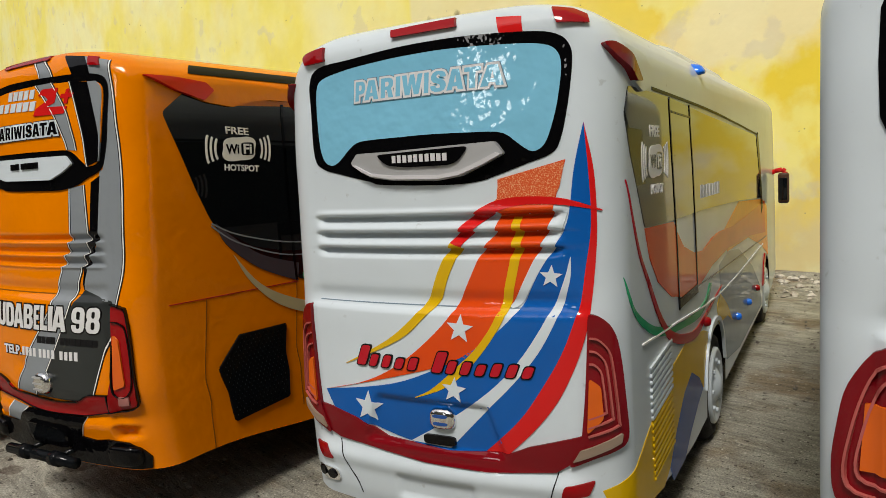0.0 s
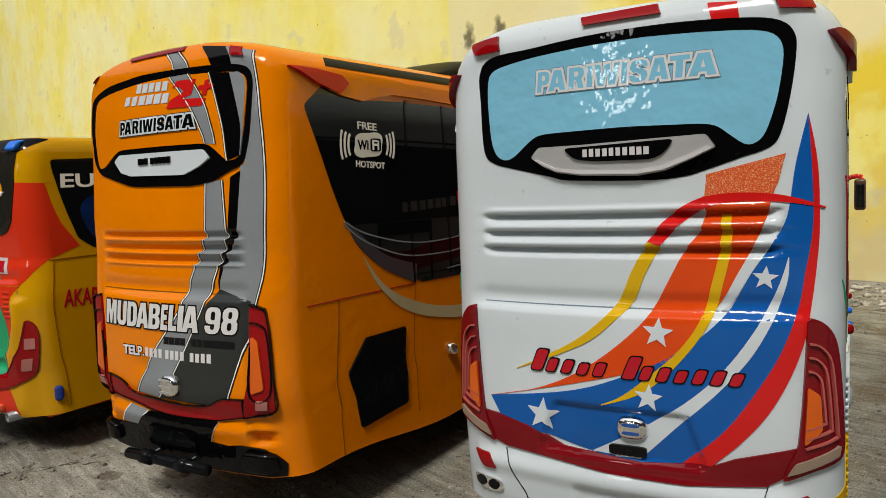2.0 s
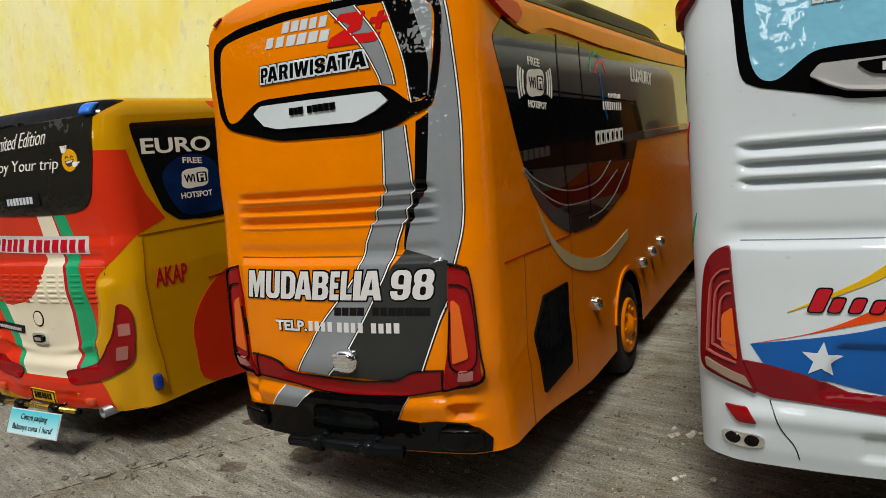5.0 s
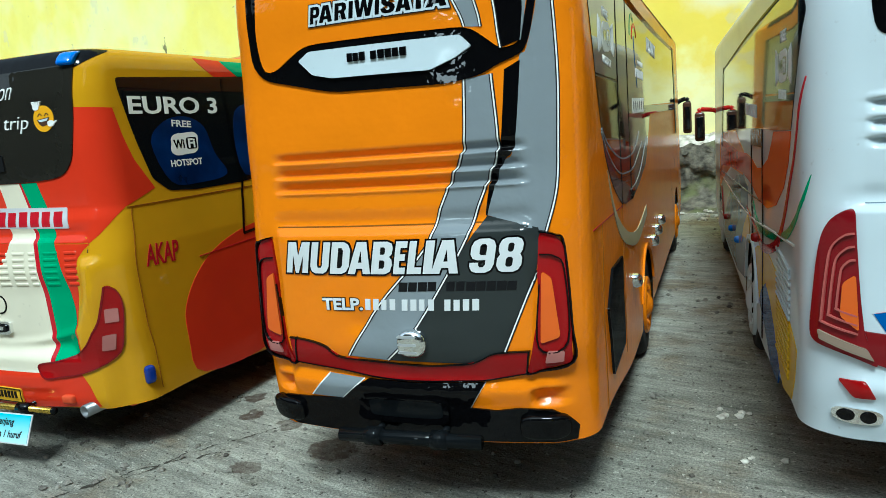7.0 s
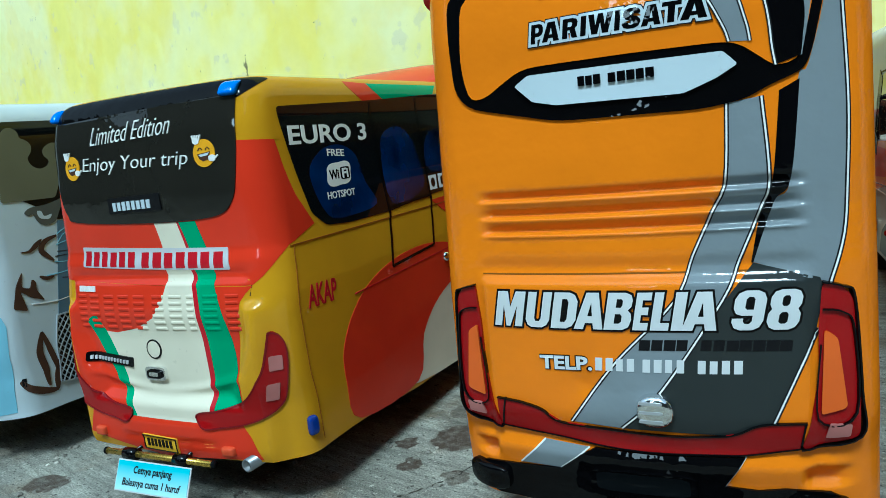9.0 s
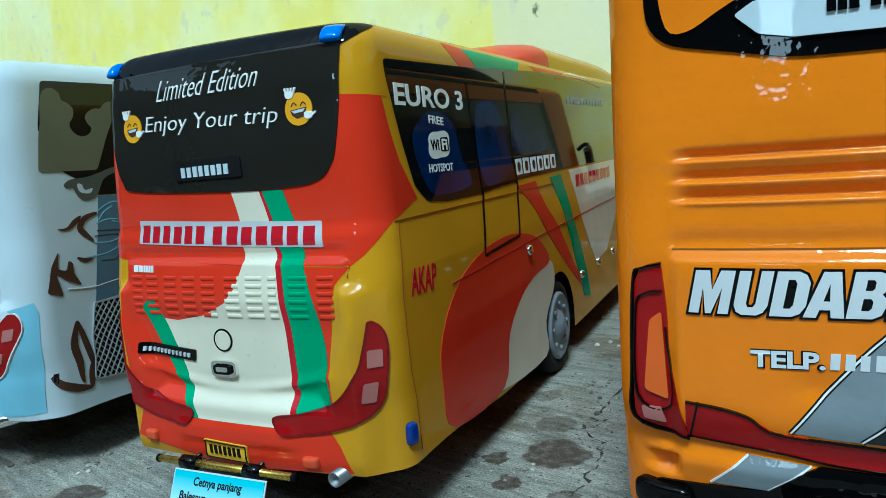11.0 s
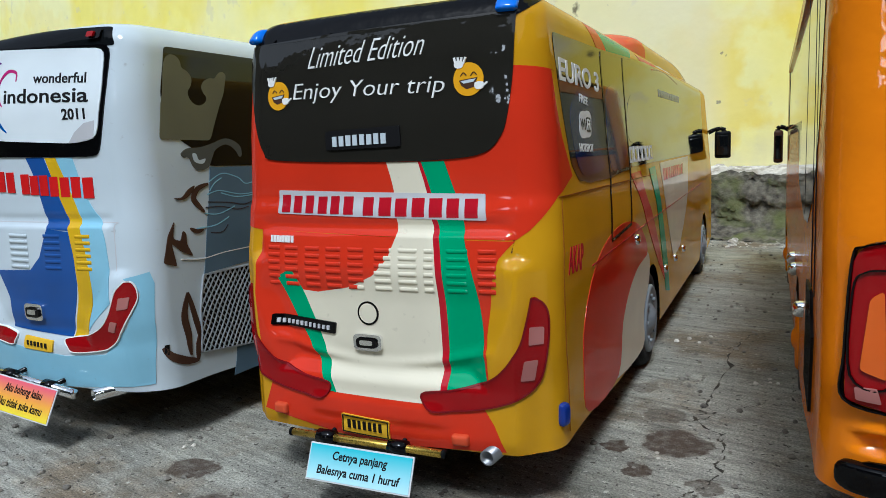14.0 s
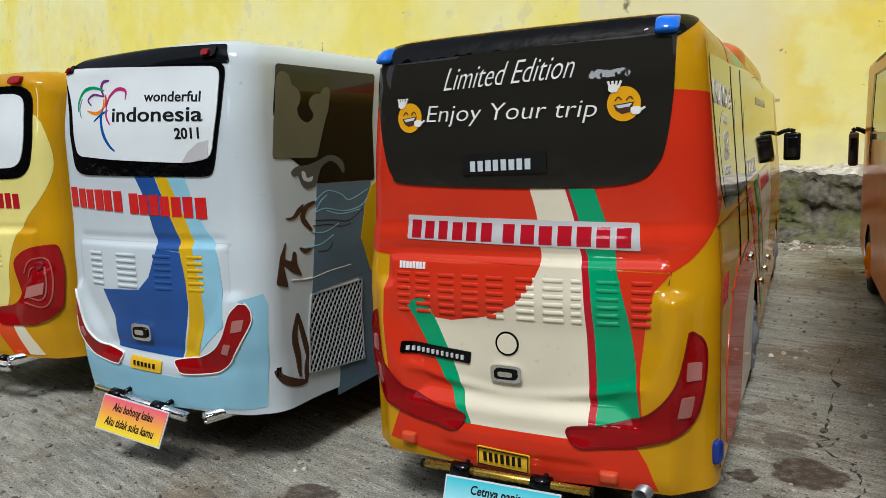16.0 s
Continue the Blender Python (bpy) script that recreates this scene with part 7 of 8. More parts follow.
poly(B3, "livery", RED_WARM, 0, [(126.1, 191), (148.9, 190.1), (174.9, 177.1), (151.1, 178.1)])
poly(B3, "livery", GREEN, 0, [(148.9, 190.1), (231.9, 189.8), (223.8, 176.3), (175, 177.7)])
poly(B3, "livery", RED_WARM, 0, [(248.5, 189), (265, 189), (322, 189), (323.6, 187.6), (282.2, 185.4), (261.5, 186.1)])
poly(B3, "livery", CREAM, 0, [(322, 189), (350.5, 189), (395.5, 189), (416.5, 189), (345.7, 190.7)])
line(B3, "lid_line", RED_DEEP, (1, 0.02), [(-54, 108.9), (0, 109.1), (54, 108.9)], 0.5)
line(B3, "lid_line", BROWN, (1, 0.02), [(54.8, 108.8), (55.2, 105), (54.6, 101)], 0.4)
louvres(B3, [(-47.5, 6.5, RED_WARM), (-38.5, 7, RED_WARM), (-28, 7.2, RED_WARM), (-17.8, 7.2, RED_WARM), (-7.5, 7.2, RED_WARM), (4.5, 7.4, RED_WARM), (15, 8, CREAM),
             (23.5, 4, CREAM), (34.5, 8.4, GREEN), (46, 7, RED_WARM)], 101.5, 2.9, 6,
        lambda s, z: -15 < s < 10 and z < 86 + 0.062 * max(0, s + 11) ** 1.9, CREAM)
ring = poly(B3, "round_badge", BLACK_GLOSS, 4, oval(-3.3, 76.8, 9.4, 9.4, 32))
poly(B3, "badge_face", CREAM, 5, oval(-3.3, 76.8, 7.8, 7.8, 32), parent=ring)
handle(B3, -3.6, 65.4, 12.5, 6.6)
for s, z in ((-57.5, 187.6), (52.4, 188.2)):
    pillow(B3, "roof_lamp", LAMP_BLUE, s, z, 7.6, 6.4, 3.6, 0.2, 6, 2.2, label="blue faceted roof lamp")
for s, z in ((-46.1, 34.8), (35.2, 31.8)):
    pillow(B3, "marker_lamp", MARKER_ORANGE, s, z, 6.8, 4.6, 2.4, 0.1, 6, 2.5)
pillow(B3, "side_marker", MARKER_BLUE, 73.3, 39.7, 5.0, 9.0, 2.2, 0.1, 4, 2.5)
for s, z, r in ((-43.6, 162.2, 5.4), (39.4, 162.6, 5.6)):
    face = poly(B3, "yellow_sticker", STICKER, (1, 1.0), oval(s, z, 2 * r, 2.1 * r, 28))
    poly(B3, "sticker_patch", BROWN, (2, 1.05), [(s - r * 0.62, z - r * 0.05), (s + r * 0.62, z + r * 0.1), (s + r * 0.4, z - r * 0.5), (s - r * 0.1, z - r * 0.62), (s - r * 0.45, z - r * 0.4)], parent=face)
    poly(B3, "sticker_patch", WHITE, (3, 1.1), [(s - r * 0.5, z - r * 0.1), (s + r * 0.5, z + r * 0.02), (s + r * 0.35, z - r * 0.18), (s - r * 0.3, z - r * 0.26)], parent=face)
    for dx in (-0.32, 0.36):
        line(B3, "sticker_patch", BROWN, (3, 1.1), [(s + (dx - 0.2) * r, z + 0.2 * r), (s + dx * r, z + 0.42 * r), (s + (dx + 0.2) * r, z + 0.24 * r)], 0.35, parent=face)
    for dx, dz, up in ((-0.62, 0.95, 1), (0.72, -0.42, 0.4)):
        poly(B3, "sticker_patch", WHITE_FILM, (4, 1.1), oval(s + dx * r, z + dz * r, r * 0.62, r * 0.5, 14, 2.4), parent=face)
        for k in (-0.24, -0.04, 0.16, 0.36):
            line(B3, "sticker_patch", WHITE_FILM, (4, 1.12), [(s + (dx + k * 0.8) * r, z + dz * r), (s + (dx + k * 1.3 + 0.1 * (1 - up)) * r, z + (dz + 0.44 * up) * r)], r * 0.12, parent=face)
bar = under_bar(B3, -0.037, 0.031, 0.190, 0.028, 0.028, 0.0015, GOLD, BLACK_GLOSS, 1.9, 0.6)
for x in (-0.0372, 0.0302):
    rod(B3, (B3["cx"] + x, 0.190, 0.028), (B3["cx"] + x + 0.0012, 0.190, 0.028), 0.0017, BLACK_SATIN, "end_cap", bar)
for a, b in (((-14.4, 36.6), (5.6, 35.4)), ((5.6, 35.4), (5.1, 28.5)), ((5.1, 28.5), (-15.1, 29.4)), ((-15.1, 29.4), (-14.4, 36.6))):
    line(B3, "plate_rim", BLACK_INK, (3, 1.2), [a, b], 0.3)
rod(B3, (-0.4875, 0.193, 0.0275), (-0.483, 0.225, 0.0285), 0.0030, STEEL, "exhaust", bore=0.0024)
rod(B3, (-0.478, 0.212, 0.0265), (-0.473, 0.25, 0.027), 0.0035, RED_WARM, "chassis_end")
wifi_mark(B3, 117.5, 146.3, 40, WHITE_FILM, waves=False)
for q in ([(94, 148), (104, 158), (120, 160), (134, 154), (140, 140), (148, 128), (124, 125.5), (104, 128)], [(160, 158), (172, 166), (188, 164), (200, 150), (202, 130), (164, 126)],
          [(212, 156), (226, 164), (244, 160), (262, 150), (268, 139), (214, 139)]):
    poly(B3, "seat_back", BLIND_BLUE, 2, q, smooth=True)
line(B3, "window_post", BLACK_GLOSS, 3, [(152, 180), (156, 150), (160, 122)], 1.8)
line(B3, "window_post", BLACK_GLOSS, 3, [(204, 182), (207, 150), (210, 125)], 1.8)
for p, q in (((160.3, 124), (210, 125)), ((210, 125), (208.6, 96)), ((208.6, 96), (158.8, 93.5)), ((158.8, 93.5), (160.3, 124))):
    line(B3, "hatch_trim", BLACK_GLOSS, 3, [p, q], 1.5)
line(B3, "panel_gap", GAP, 2, [(73.3, 119.7), (160, 119), (300, 118)], 0.4)
line(B3, "panel_gap", GAP, 2, [(76, 119), (77, 80), (79.6, 31)], 0.15)
line(B3, "panel_gap", RED_DEEP, 3, [(120, 88), (300, 92), (590, 96)], 0.4)
for k in range(6):
    poly(B3, "pictogram", WHITE_FILM, 3, [(210 + 13 * k, 127.5), (220 + 13 * k, 127.5), (220 + 13 * k, 136), (210 + 13 * k, 136)])
    poly(B3, "pictogram", GLASS_DARK, 4, oval(215 + 13 * k, 131.7, 5, 5.5, power=3 if k % 2 else 2))
bars(B3, 12, GREY, 3, (326, 168), (440, 168.5), 5)
bars(B3, 9, RED_DEEP, 3, (330, 112), (440, 112), 8)
stud(B3, 222, 86, 3.0, CHROME, 2.5)
for s in (330, 380, 430):
    stud(B3, s, 52, 3.0, CHROME, 2.5)
for sx in (1, -1):
    for y in B3["wheels"]:
        wheel(B3, y, sx, GREY)
mirror_arm(B3, 1, 0.850, 0.132, BLACK_SATIN, w=0.017, tall=0.030, reach=0.0115)
roof_pod(B3, "roof_unit", 0.395, 0.79, 0.060, 0.017, OCHRE, 0.5, RED_WARM)
line(B3, "roof_line", RED_DEEP, 2, [(300, 184), (360, 187), (430, 183)], 0.8)

# ---- white coach with blue and yellow stripes ----
coach("model_bus", B4, WHITE, "white model coach with dark blue and yellow stripes")
poly(B4, "roof_trim", BLACK_SATIN, 1, [(-55.7, 198.3), (-54.2, 200), (-48.2, 203), (0.1, 203), (54.7, 200.4), (58.2, 191.3), (10.7, 193.6), (-51.1, 197)], soft=2)
poly(B4, "window_frame", BLACK_GLOSS, 1, [(-58.7, 197.8), (10.7, 193.8), (56, 192), (54.7, 169.7), (48.9, 144.8), (46.2, 141.5), (-42, 143.9), (-50.4, 146.8), (-52.4, 175.8)], thick=0.8, soft=5)
poly(B4, "rear_window", WHITE_PANEL, (2, 0.95), [(-57.9, 198.4), (10.7, 193.3), (53.4, 190.4), (52.8, 169.8), (48.2, 149.6), (33.8, 148.1), (-15, 151), (-45.6, 153.7), (-48, 175.6)], soft=5)
band(B4, "stripe", BLUE_DARK, 1, [(-0.1, 142.5), (5.1, 132.4), (9, 118.9), (12.7, 108.1)], [(13, 142.3), (20.7, 124.3), (25.9, 113.7), (28.3, 107.1)])
poly(B4, "stripe", BLUE_DARK, 1, [(12.7, 108.1), (29.6, 106.3), (29.5, 81.5), (22.8, 55.3), (-23.7, 56.9), (-24.2, 72), (-31, 86.1), (-2, 87.5), (5.9, 94.1)])
band(B4, "stripe", YELLOW, 2, [(14.1, 142), (20.7, 124.3), (27, 108.4), (30.1, 81.6), (23.9, 55.4)], [(21.2, 141.9), (29.3, 124.3), (34.6, 108.5), (38.4, 81.9), (34.2, 56.8)])
band(B4, "stripe", BLUE_PALE, 1, [(21.2, 141.9), (29.3, 124.3), (34.6, 108.5), (38.4, 81.9), (35.2, 59.2)], [(31.7, 141.6), (38.8, 121.7), (47.5, 108.1), (49.7, 92.9), (50.8, 73)])
bars(B4, 6, RED, 3, (-57.4, 127.6), (-9.7, 125), 10.2, fill=0.80)
bars(B4, 7, RED, 3, (-5.4, 124.7), (43.8, 121.9), 9.8, fill=0.80)
poly(B4, "tail_lamp", LENS_RED, 2, [(58.2, 83.4), (61.2, 82.9), (62.9, 78.2), (61.9, 72.4), (54.4, 57.9), (48, 51.9), (40.8, 49.6), (24.2, 47.9), (20.4, 50.6), (18.7, 54), (24.8, 55.5), (35.2, 57.2), (44.5, 61.6), (49.8, 67.9), (54.2, 78.3)], smooth=True, thick=0.8)
poly(B4, "tail_lamp", LENS_RED, 2, [(58.2, 83.4), (61.2, 82.9), (62.9, 78.2), (61.9, 72.4), (54.4, 57.9), (48, 51.9), (40.8, 49.6), (24.2, 47.9), (20.4, 50.6), (18.7, 54), (24.8, 55.5), (35.2, 57.2), (44.5, 61.6), (49.8, 67.9), (54.2, 78.3)], smooth=True, thick=0.8, mirror=True)
line(B4, 'lamp_seam', WHITE_FILM, (3, 0.85), [(58.2, 83.4), (61.2, 82.9), (62.9, 78.2), (61.9, 72.4), (54.4, 57.9), (48, 51.9), (40.8, 49.6), (24.2, 47.9), (20.4, 50.6), (18.7, 54), (24.8, 55.5), (35.2, 57.2), (44.5, 61.6), (49.8, 67.9), (54.2, 78.3), (58.2, 83.4)], 0.45)
line(B4, 'lamp_seam', WHITE_FILM, (3, 0.85), [(58.2, 83.4), (61.2, 82.9), (62.9, 78.2), (61.9, 72.4), (54.4, 57.9), (48, 51.9), (40.8, 49.6), (24.2, 47.9), (20.4, 50.6), (18.7, 54), (24.8, 55.5), (35.2, 57.2), (44.5, 61.6), (49.8, 67.9), (54.2, 78.3), (58.2, 83.4)], 0.45, mirror=True)
poly(B4, "lamp_clear", LENS_CLEAR, (3, 1.0), [(56.1, 75.9), (60.2, 76.2), (59.2, 70.8), (55, 70.2)], soft=0.5)
poly(B4, "lamp_clear", LENS_CLEAR, (3, 1.0), [(56.1, 75.9), (60.2, 76.2), (59.2, 70.8), (55, 70.2)], soft=0.5, mirror=True)
poly(B4, "lamp_clear", LENS_CLEAR, (3, 1.0), [(50.9, 64.7), (54.4, 64.2), (51.9, 59.2), (48.7, 60)], soft=0.5)
poly(B4, "lamp_clear", LENS_CLEAR, (3, 1.0), [(50.9, 64.7), (54.4, 64.2), (51.9, 59.2), (48.7, 60)], soft=0.5, mirror=True)
poly(B4, "livery", BLUE_PALE, 1, [(-63.2, 59), (-57.2, 51.5), (-26.5, 48.2), (17.6, 45.4), (43.5, 47.7), (57.7, 61.2), (64.1, 77.2), (57.7, 84.7), (68.6, 87.3), (70.5, 81.8), (69.2, 60.4), (64.3, 32.6), (5.7, 28.3), (-41.5, 28.8), (-63.2, 36.5)])
poly(B4, "number_plate", PLATE_YELLOW, 2, [(-11.8, 53.8), (10.3, 52.6), (8.8, 46.6), (-13.3, 47.2)], thick=0.8, soft=0.8)
bars(B4, "6", BLACK_INK, (3, 1.0), (-9.7, 49.2), (6.8, 48.4), 2.4, fill=0.5)
words(B4, "2011", BLACK_INK, (3, 1.1), (29.5, 159.3), (43.2, 159), 4.8)
words(B4, "wonderful", BLACK_INK, (3, 1.1), (10.6, 177.4), (44.2, 175.4), 4.6, bold=0.012)
words(B4, "indonesia", BLACK_INK, (3, 1.1), (-11.6, 169.2), (45.6, 166.6), 6.6, bold=0.012)
swash(B4, 'logo_stroke', GREEN, (3, 1.1), [(-19, 184.4), (-28.4, 186.5), (-36.7, 185.5), (-41.3, 180.8), (-41.5, 175.6)], 1.8)
swash(B4, 'logo_stroke', BLUE_GREY, (3, 1.1), [(-38.4, 181.9), (-40.3, 176.9), (-38.4, 172.3)], 0.8)
swash(B4, 'logo_stroke', PURPLE, (3, 1.1), [(-15.1, 189), (-20, 188.6), (-21.4, 185.6), (-18.9, 181.5)], 1.8)
swash(B4, 'logo_stroke', PINK, (3, 1.1), [(-16.5, 176.4), (-14.3, 181.1), (-8.6, 184.4), (-2.5, 183.2), (-2.3, 179)], 1.6)
swash(B4, 'logo_stroke', ORANGE, (3, 1.1), [(-32.7, 175.5), (-24.9, 173.8), (-19.2, 175.8), (-18.8, 180.5)], 1.6)
swash(B4, 'logo_stroke', PURPLE, (3, 1.1), [(-18.5, 181.4), (-27.5, 183.1), (-32.6, 180.8), (-29.2, 177.7)], 1.2)
swash(B4, 'logo_stroke', BLUE, (3, 1.1), [(-18.9, 176.8), (-20.6, 170.7), (-18.9, 163.2), (-15.4, 158.1), (-11.3, 155)], 1.9)
swash(B4, 'logo_stroke', BLUE, (3, 1.1), [(-15.3, 174.7), (-21.5, 172.6), (-26.8, 169.9)], 1.1)
swash(B4, 'logo_stroke', PINK, (3, 1.1), [(-16.3, 176.6), (-16.2, 171.7), (-13.3, 167.6)], 1.1)
swash(B4, 'logo_stroke', ORANGE_RED, (3, 1.1), [(-18.2, 182.6), (-17, 179.7), (-17.6, 176.1)], 1.2)
poly(B4, "side_window", GLASS_DARK, 1, [(81.2, 192.1), (111.4, 192), (162.4, 191.8), (159.2, 133.7), (108.4, 134.9), (100.6, 142.3), (85.3, 151), (80.5, 169.2)], soft=2)
poly(B4, "window_film", FILM_OLIVE, 2, [(81.6, 171.8), (81, 182.2), (81.9, 187.1), (84.9, 188.9), (88.5, 188.3), (91.4, 185.9), (92, 182.7), (96.1, 181.5), (99.3, 178.4), (99.1, 174.4), (96.7, 171.6), (98, 168.2), (100.8, 165.7), (104.6, 164.7), (108.6, 166.3), (110, 169.1), (106.9, 171.6), (105.5, 174.5), (107, 177.3), (111.3, 179.4), (114.5, 178.7), (116.1, 181.6), (119.6, 183.2), (122.6, 181.3), (121.3, 171.3), (110, 147.7), (78, 148.4)], soft=2)
poly(B4, "livery", SLATE, 1, [(108.3, 134.4), (155.2, 133.3), (150.8, 83.7), (100.1, 81.3)])
poly(B4, "livery", SLATE, 1, [(140, 84), (190, 84), (190, 24), (112, 24), (116, 38.6), (139, 36.5)])
poly(B4, "livery", YELLOW, 2, [(154.8, 130.2), (162.5, 133.4), (158.1, 82.4), (150.9, 84.3), (143.2, 103.6), (148.3, 121.4)])
poly(B4, "mural", GREY_BROWN, 2, [(90.1, 141.4), (94.2, 143.9), (102.6, 144.4), (110.1, 146), (121.1, 148.7), (130.2, 145.6), (132.1, 140.8), (130.1, 139), (126.6, 143.1), (120.6, 145.6), (113.4, 143.1), (110.4, 139.1), (107.4, 134.4), (101.4, 132.9), (97.2, 135.1), (94.7, 139.8), (92.2, 139.5)], smooth=True)
poly(B4, "mural", WHITE, 3, [(97.3, 141.2), (98.4, 137.3), (103.7, 136.2), (105.6, 138.7), (101.2, 138.1), (99.7, 141.1)], smooth=True)
poly(B4, "mural", BROWN, 2, [(83.6, 120.3), (88.4, 120.6), (92.6, 124), (97, 125.6), (94.3, 121.9), (89.9, 119.5), (86.4, 119.3)], smooth=True)
swash(B4, 'mural', BROWN, 2, [(106.1, 126.1), (98.9, 124.0), (95.6, 119.4), (98.7, 115.5), (102.4, 112.2)], 3.2)
swash(B4, 'mural', BROWN, 2, [(92.7, 105.0), (96.8, 103.1), (101.3, 103.5)], 2.2)
poly(B4, "mural", BROWN, 2, [(82.8, 109.7), (78.4, 102.7), (75.1, 90.2), (82.9, 87.6), (81.2, 94.7), (80.2, 99.2), (86, 94.5), (93.6, 91.1), (89.6, 97.9), (90, 102.9), (87.8, 104.6), (86.2, 99.5), (81.5, 101.2)], soft=1.5)
swash(B4, 'mural', BROWN, 2, [(88.5, 74.0), (85.1, 62.7), (85.1, 53.1), (85.0, 42.7)], 4.2)
swash(B4, 'mural', BROWN, 2, [(88.5, 74.0), (91.2, 64.0), (92.0, 54.0), (92.4, 46.9)], 3.4)
swash(B4, 'mural', BROWN, 2, [(70.4, 49.8), (74.5, 44.5), (81.7, 40.8), (89.0, 39.1)], 4.4)
swash(B4, 'mural', BROWN, 2, [(88.6, 39.2), (91.2, 47.2), (95.4, 54.5), (99.3, 59.9)], 4.4)
poly(B4, "mural", BLACK_SATIN, 2, [(71.2, 51), (73.5, 51), (72.8, 46.1), (70.8, 46.3)])
line(B4, 'mural', BLUE_PALE, 2, [(106.8, 127.0), (116.4, 130.8), (127.6, 128.2), (134.6, 124.6), (151.7, 129.0)], 0.55)
line(B4, 'mural', BLUE_PALE, 2, [(105.0, 120.7), (113.6, 122.1), (128.8, 119.3), (143.2, 120.3), (151.2, 124.2)], 0.55)
line(B4, 'mural', GREY_DARK, 2, [(105.0, 116.9), (119.4, 115.6), (132.8, 113.9), (146.0, 118.9)], 0.55)
line(B4, 'mural', BLUE_PALE, 2, [(102.7, 111.3), (112.6, 110.4), (124.0, 113.4)], 0.55)
line(B4, 'mural', BLUE_PALE, 2, [(97.0, 104.4), (109.8, 104.9), (119.4, 108.2)], 0.55)
line(B4, 'mural', GREY_DARK, 2, [(106.0, 101.5), (114.1, 100.9), (118.4, 104.3)], 0.55)
line(B4, 'mural', BLUE_PALE, 2, [(114.3, 120.9), (126.4, 118.1), (143.5, 118.8)], 0.55)
line(B4, 'mural', BLUE_PALE, 2, [(106.5, 122.2), (110.3, 126.0), (115.7, 128.6)], 0.55)
line(B4, 'mural', GREY_DARK, 2, [(103.4, 114.3), (114.8, 113.8), (125.6, 111.5), (134.5, 112.3)], 0.55)
line(B4, 'panel_gap', WHITE_FILM, 2, [(85.6, 90.7), (99.4, 89.1), (114.4, 90.2), (133, 90.5)], 0.5)
line(B4, "lid_line", LABEL_GREY, (1, 0.02), [(-51, 111.0), (0, 111.1), (51, 110.9), (52.6, 108), (52.6, 88)], 0.45)
louvres(B4, [(-35, 10.5, WHITE), (-10, 15, WHITE), (15.5, 11.5, BLUE_DARK), (35.5, 9.5, YELLOW)], 104.5, 3.1, 6)
handle(B4, -2.4, 66.3, 14, 8.5)
for s, z in ((47.4, 197.2), (-52, 197.5)):
    box_lamp = poly(B4, "roof_lamp", BLACK_GLOSS, 2, oval(s, z, 7.4, 4.4, power=6), thick=2.0)
    poly(B4, "lamp_lens", LENS_RED, (2, 2.2), oval(s - 1.2, z, 3.6, 2.6, power=6), thick=0.4, parent=box_lamp)
lattice(B4, "engine_grille", [(99, 80.8), (142, 80.8), (137, 37), (91.5, 42.4)], WIRE, 2.8, 0.55, label="diamond wire engine grille")
under_bar(B4, -0.034, 0.030, 0.192, 0.0350, 0.0295, 0.0024, CHROME, BLACK_GLOSS, 1.4, 0.5)
rod(B4, (-0.6895, 0.196, 0.0285), (-0.676, 0.232, 0.0295), 0.0030, CHROME, "exhaust", bore=0.0026)
# grey patch in the lower right corner of the rear panel
poly(B4, "grey_patch", LABEL_GREY, (4, 1.0), [(32, 148.2), (36, 153), (42, 157), (48, 158), (46.6, 150), (38, 148.4)])
for sx in (1, -1):
    for y in B4["wheels"]:
        wheel(B4, y, sx, WHITE)

# ---- lemon coach at the end of the row ----
coach("model_bus", B5, OCHRE, "yellow and cream model coach with red tail lamps")
poly(B5, "livery", LEMON, 0, [(-62, 190), (58, 182), (66, 165), (68, 148), (60, 132), (44, 118), (30, 95), (24, 58), (-62, 58)], soft=14)
poly(B5, "window_frame", BLACK_GLOSS, 1, [(-55, 199), (48, 197), (56, 192), (57, 165), (52, 148), (44, 142), (-50, 142), (-56, 150)], thick=0.8, soft=6)
poly(B5, "rear_window", WHITE_PANEL, (2, 0.95), [(-50, 194), (44, 192.5), (50, 189), (51, 166), (47, 153), (41, 148.5), (-46, 148.5), (-51, 155)], soft=6)
bars(B5, 6, RED_DEEP, 3, (-44, 126), (-4, 125), 9.5)
bars(B5, 7, RED_DEEP, 3, (0, 125), (42, 123.5), 9.5)
louvres(B5, [(-34, 10, LEMON), (-10, 14, LEMON), (18, 12, LEMON)], 104.5, 3.1, 6)
for sx in (False, True):
    tail = poly(B5, "tail_lamp", LENS_RED, 2, [(34, 92), (42, 98), (52, 101), (66, 102), (68, 84), (66, 64), (58, 56), (46, 52), (18, 51), (12, 56), (14, 62), (30, 64), (38, 70), (36, 80)], thick=1.6, soft=4, mirror=sx)
    for k in (0.8, 0.55):
        line(B5, "lamp_ring", LENS_PINK, (2, 1.75), [(53 - 13 * k, 78 + 8 * k), (53 - 6 * k, 78 + 18 * k), (53 + 8 * k, 78 + 18 * k), (53 + 11 * k, 78), (53 + 6 * k, 78 - 17 * k), (53 - 12 * k, 78 - 14 * k)], 0.7, parent=tail, mirror=sx)
    poly(B5, "lamp_clear", LENS_CLEAR, (2, 1.8), [(44, 76), (58, 79), (57, 72), (43, 69)], mirror=sx, parent=tail)
    stud(B5, -54 if sx else 54, 89, 3.4, LENS_DARK, 3.2, "lamp_round", parent=tail)
band(B5, "stripe", ORANGE_RED, 1, [(8, 58), (14, 44), (22, 32)], [(26, 56), (30, 44), (36, 32)])
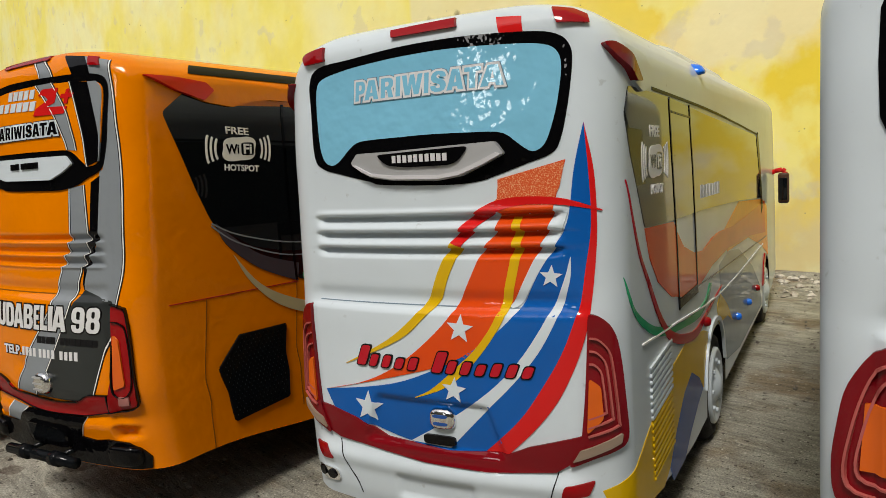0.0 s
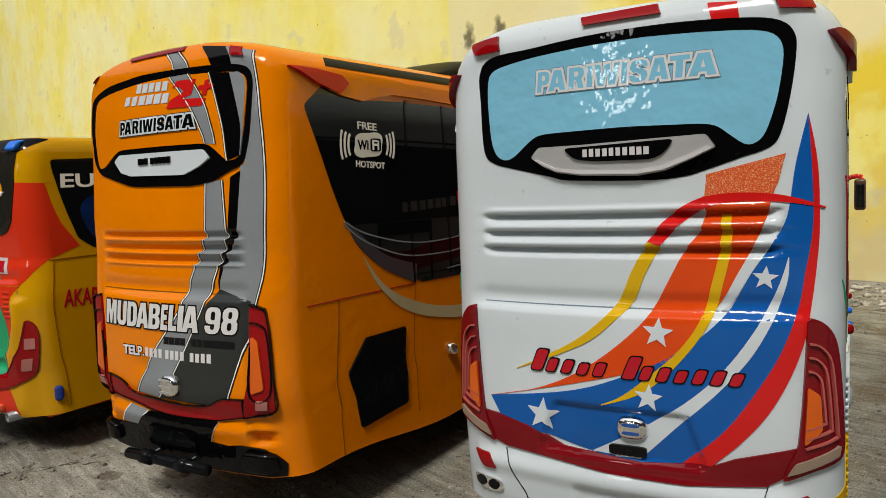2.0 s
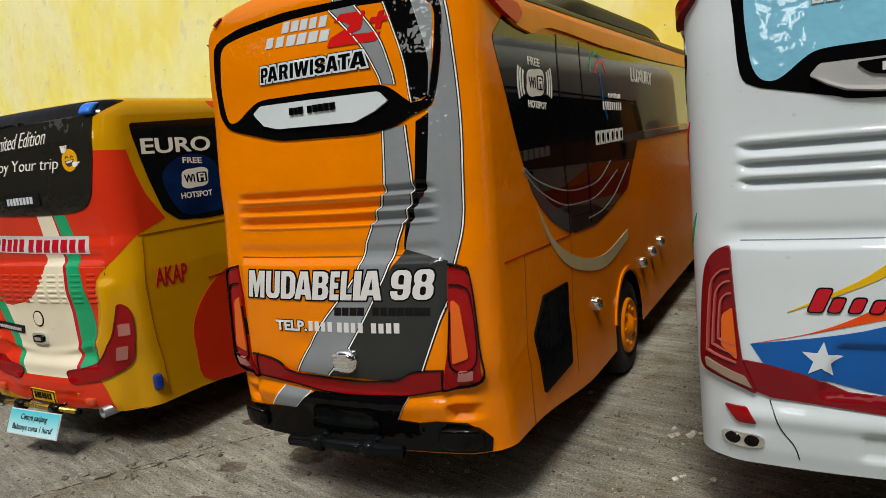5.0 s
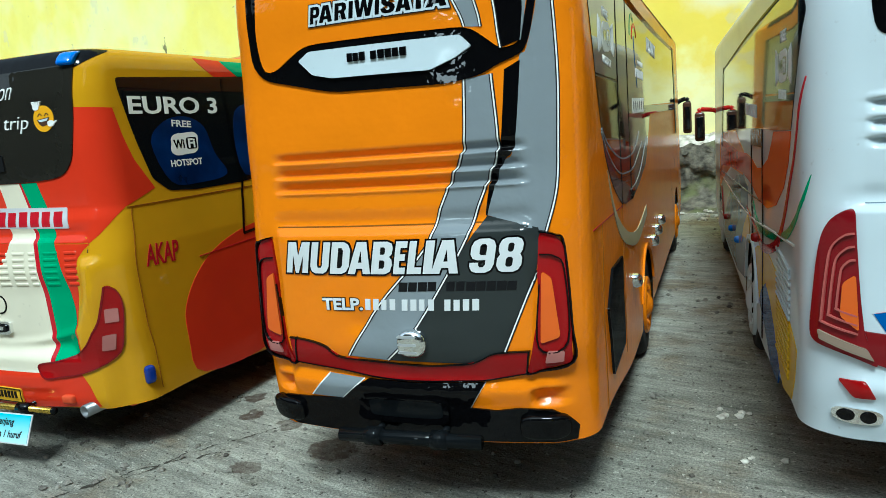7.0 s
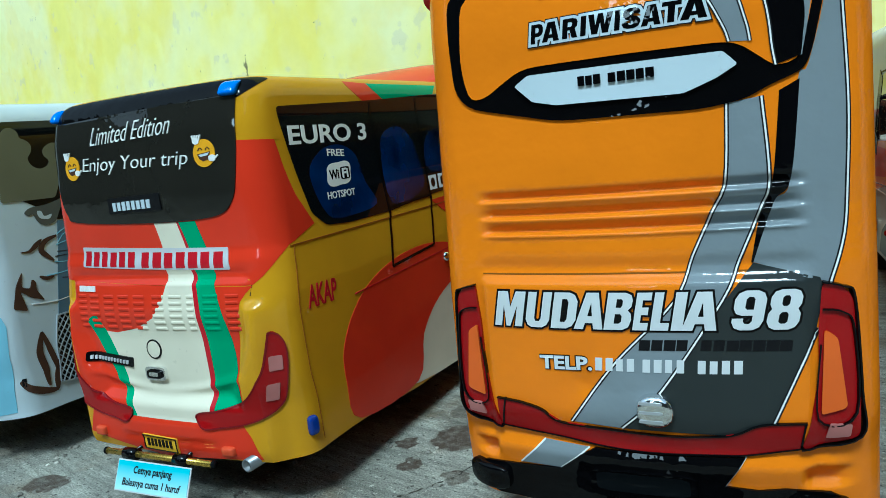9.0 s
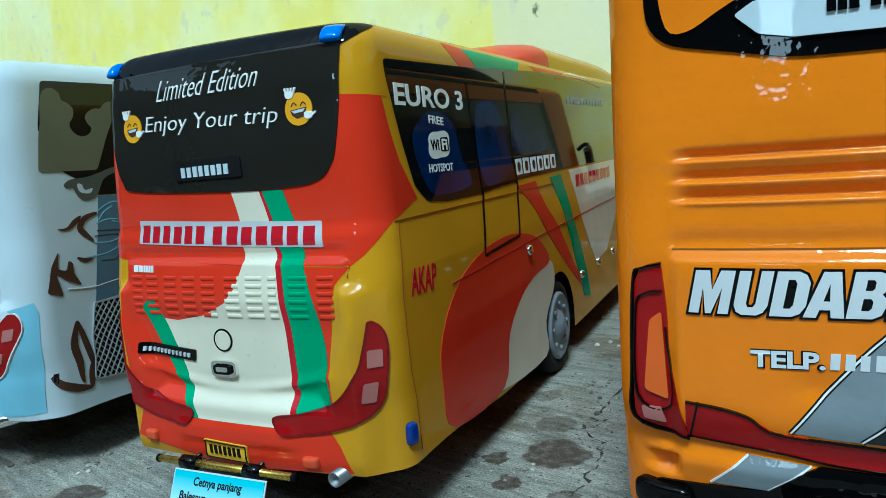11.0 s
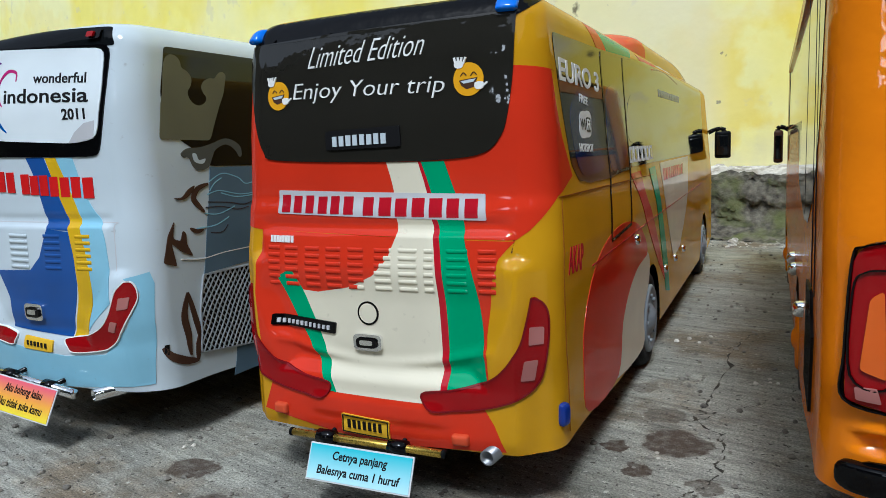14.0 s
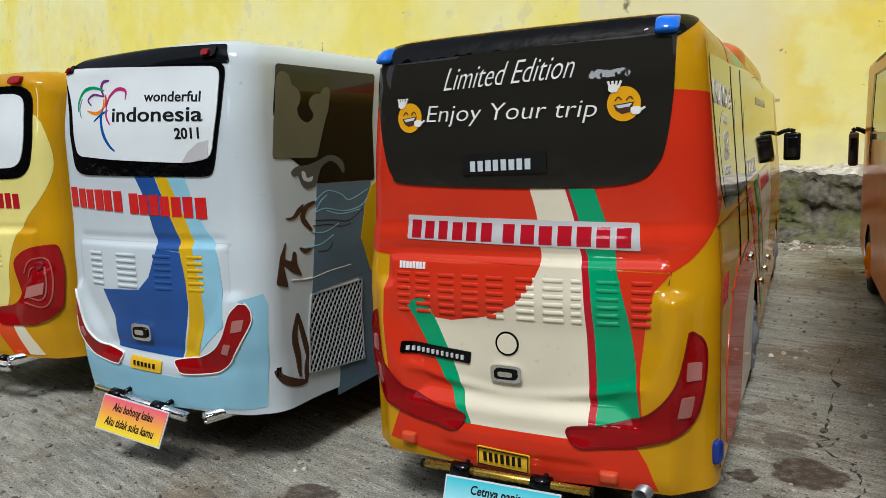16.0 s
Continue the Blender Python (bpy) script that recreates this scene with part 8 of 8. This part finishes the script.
band(B5, "stripe", CREAM, 1, [(26, 56), (30, 44), (36, 32)], [(34, 54), (40, 44), (48, 32)])
poly(B5, "roof_lamp", LENS_RED, 2, oval(44, 200.5, 9, 5, power=3), thick=3.0)
under_bar(B5, -0.030, 0.028, 0.222, 0.028, 0.026, 0.0030, CHROME, BLACK_GLOSS)
rod(B5, (-0.882, 0.224, 0.029), (-0.872, 0.26, 0.030), 0.0034, CHROME, "exhaust", bore=0.0026)
for sx in (1, -1):
    for y in B5["wheels"]:
        wheel(B5, y, sx, WHITE)

# ---- white coach at the start of the row ----
coach("model_bus", B0, WHITE, "white model coach with dark red ringed tail lamps")
for sx in (False, True):
    tail = poly(B0, "tail_lamp", LENS_DARK, 1, [(40, 109), (52, 107), (59, 95), (63, 74), (62, 62), (46, 58), (44, 80)], thick=1.6, soft=5, mirror=sx)
    poly(B0, "lamp_amber", LENS_AMBER, (2, 2.2), [(46, 92), (54, 92), (55, 74), (46, 74)], parent=tail, mirror=sx)
    for k in (0.85, 0.68):
        line(B0, "lamp_ring", LENS_PINK, (2, 2.3), [(45, 84 + 22 * k), (45 + 8 * k, 84 + 20 * k), (45 + 14 * k, 84), (45 + 15 * k, 84 - 18 * k), (45, 84 - 20 * k)], 0.6, parent=tail, mirror=sx)
poly(B0, "window_frame", BLACK_GLOSS, 1, oval(0, 178, 104, 44, power=6), thick=0.8)
poly(B0, "rear_window", GLASS_BLACK, (2, 0.95), oval(0, 179, 94, 36, power=6))
for sx in (1, -1):
    poly(B0, "side_window", GLASS_DARK, 1, [(sx * 82, 182), (sx * 420, 178), (sx * 430, 136), (sx * 92, 136)])
    for y in B0["wheels"]:
        wheel(B0, y, sx, WHITE)

# ---- printed cards hung from the tow bars ----
card("card", "pale blue printed card hanging from the gold bar", CARD_CYAN, pose(-0.5365, 0.1838, 0.0202, 66, 0, 0), 0.0445, 0.0130,
     [("Cetnya panjang", 0.024), ("Balesnya cuma 1 huruf", 0.036)])
card("card", "pink and yellow printed card hanging from the chrome bar", CARD_SUNSET, pose(-0.7285, 0.1845, 0.0260, 66, 4.5, -2), 0.0445, 0.0160,
     [("Aku bohong kalau", 0.028), ("Aku tidak suka kamu", 0.034)])
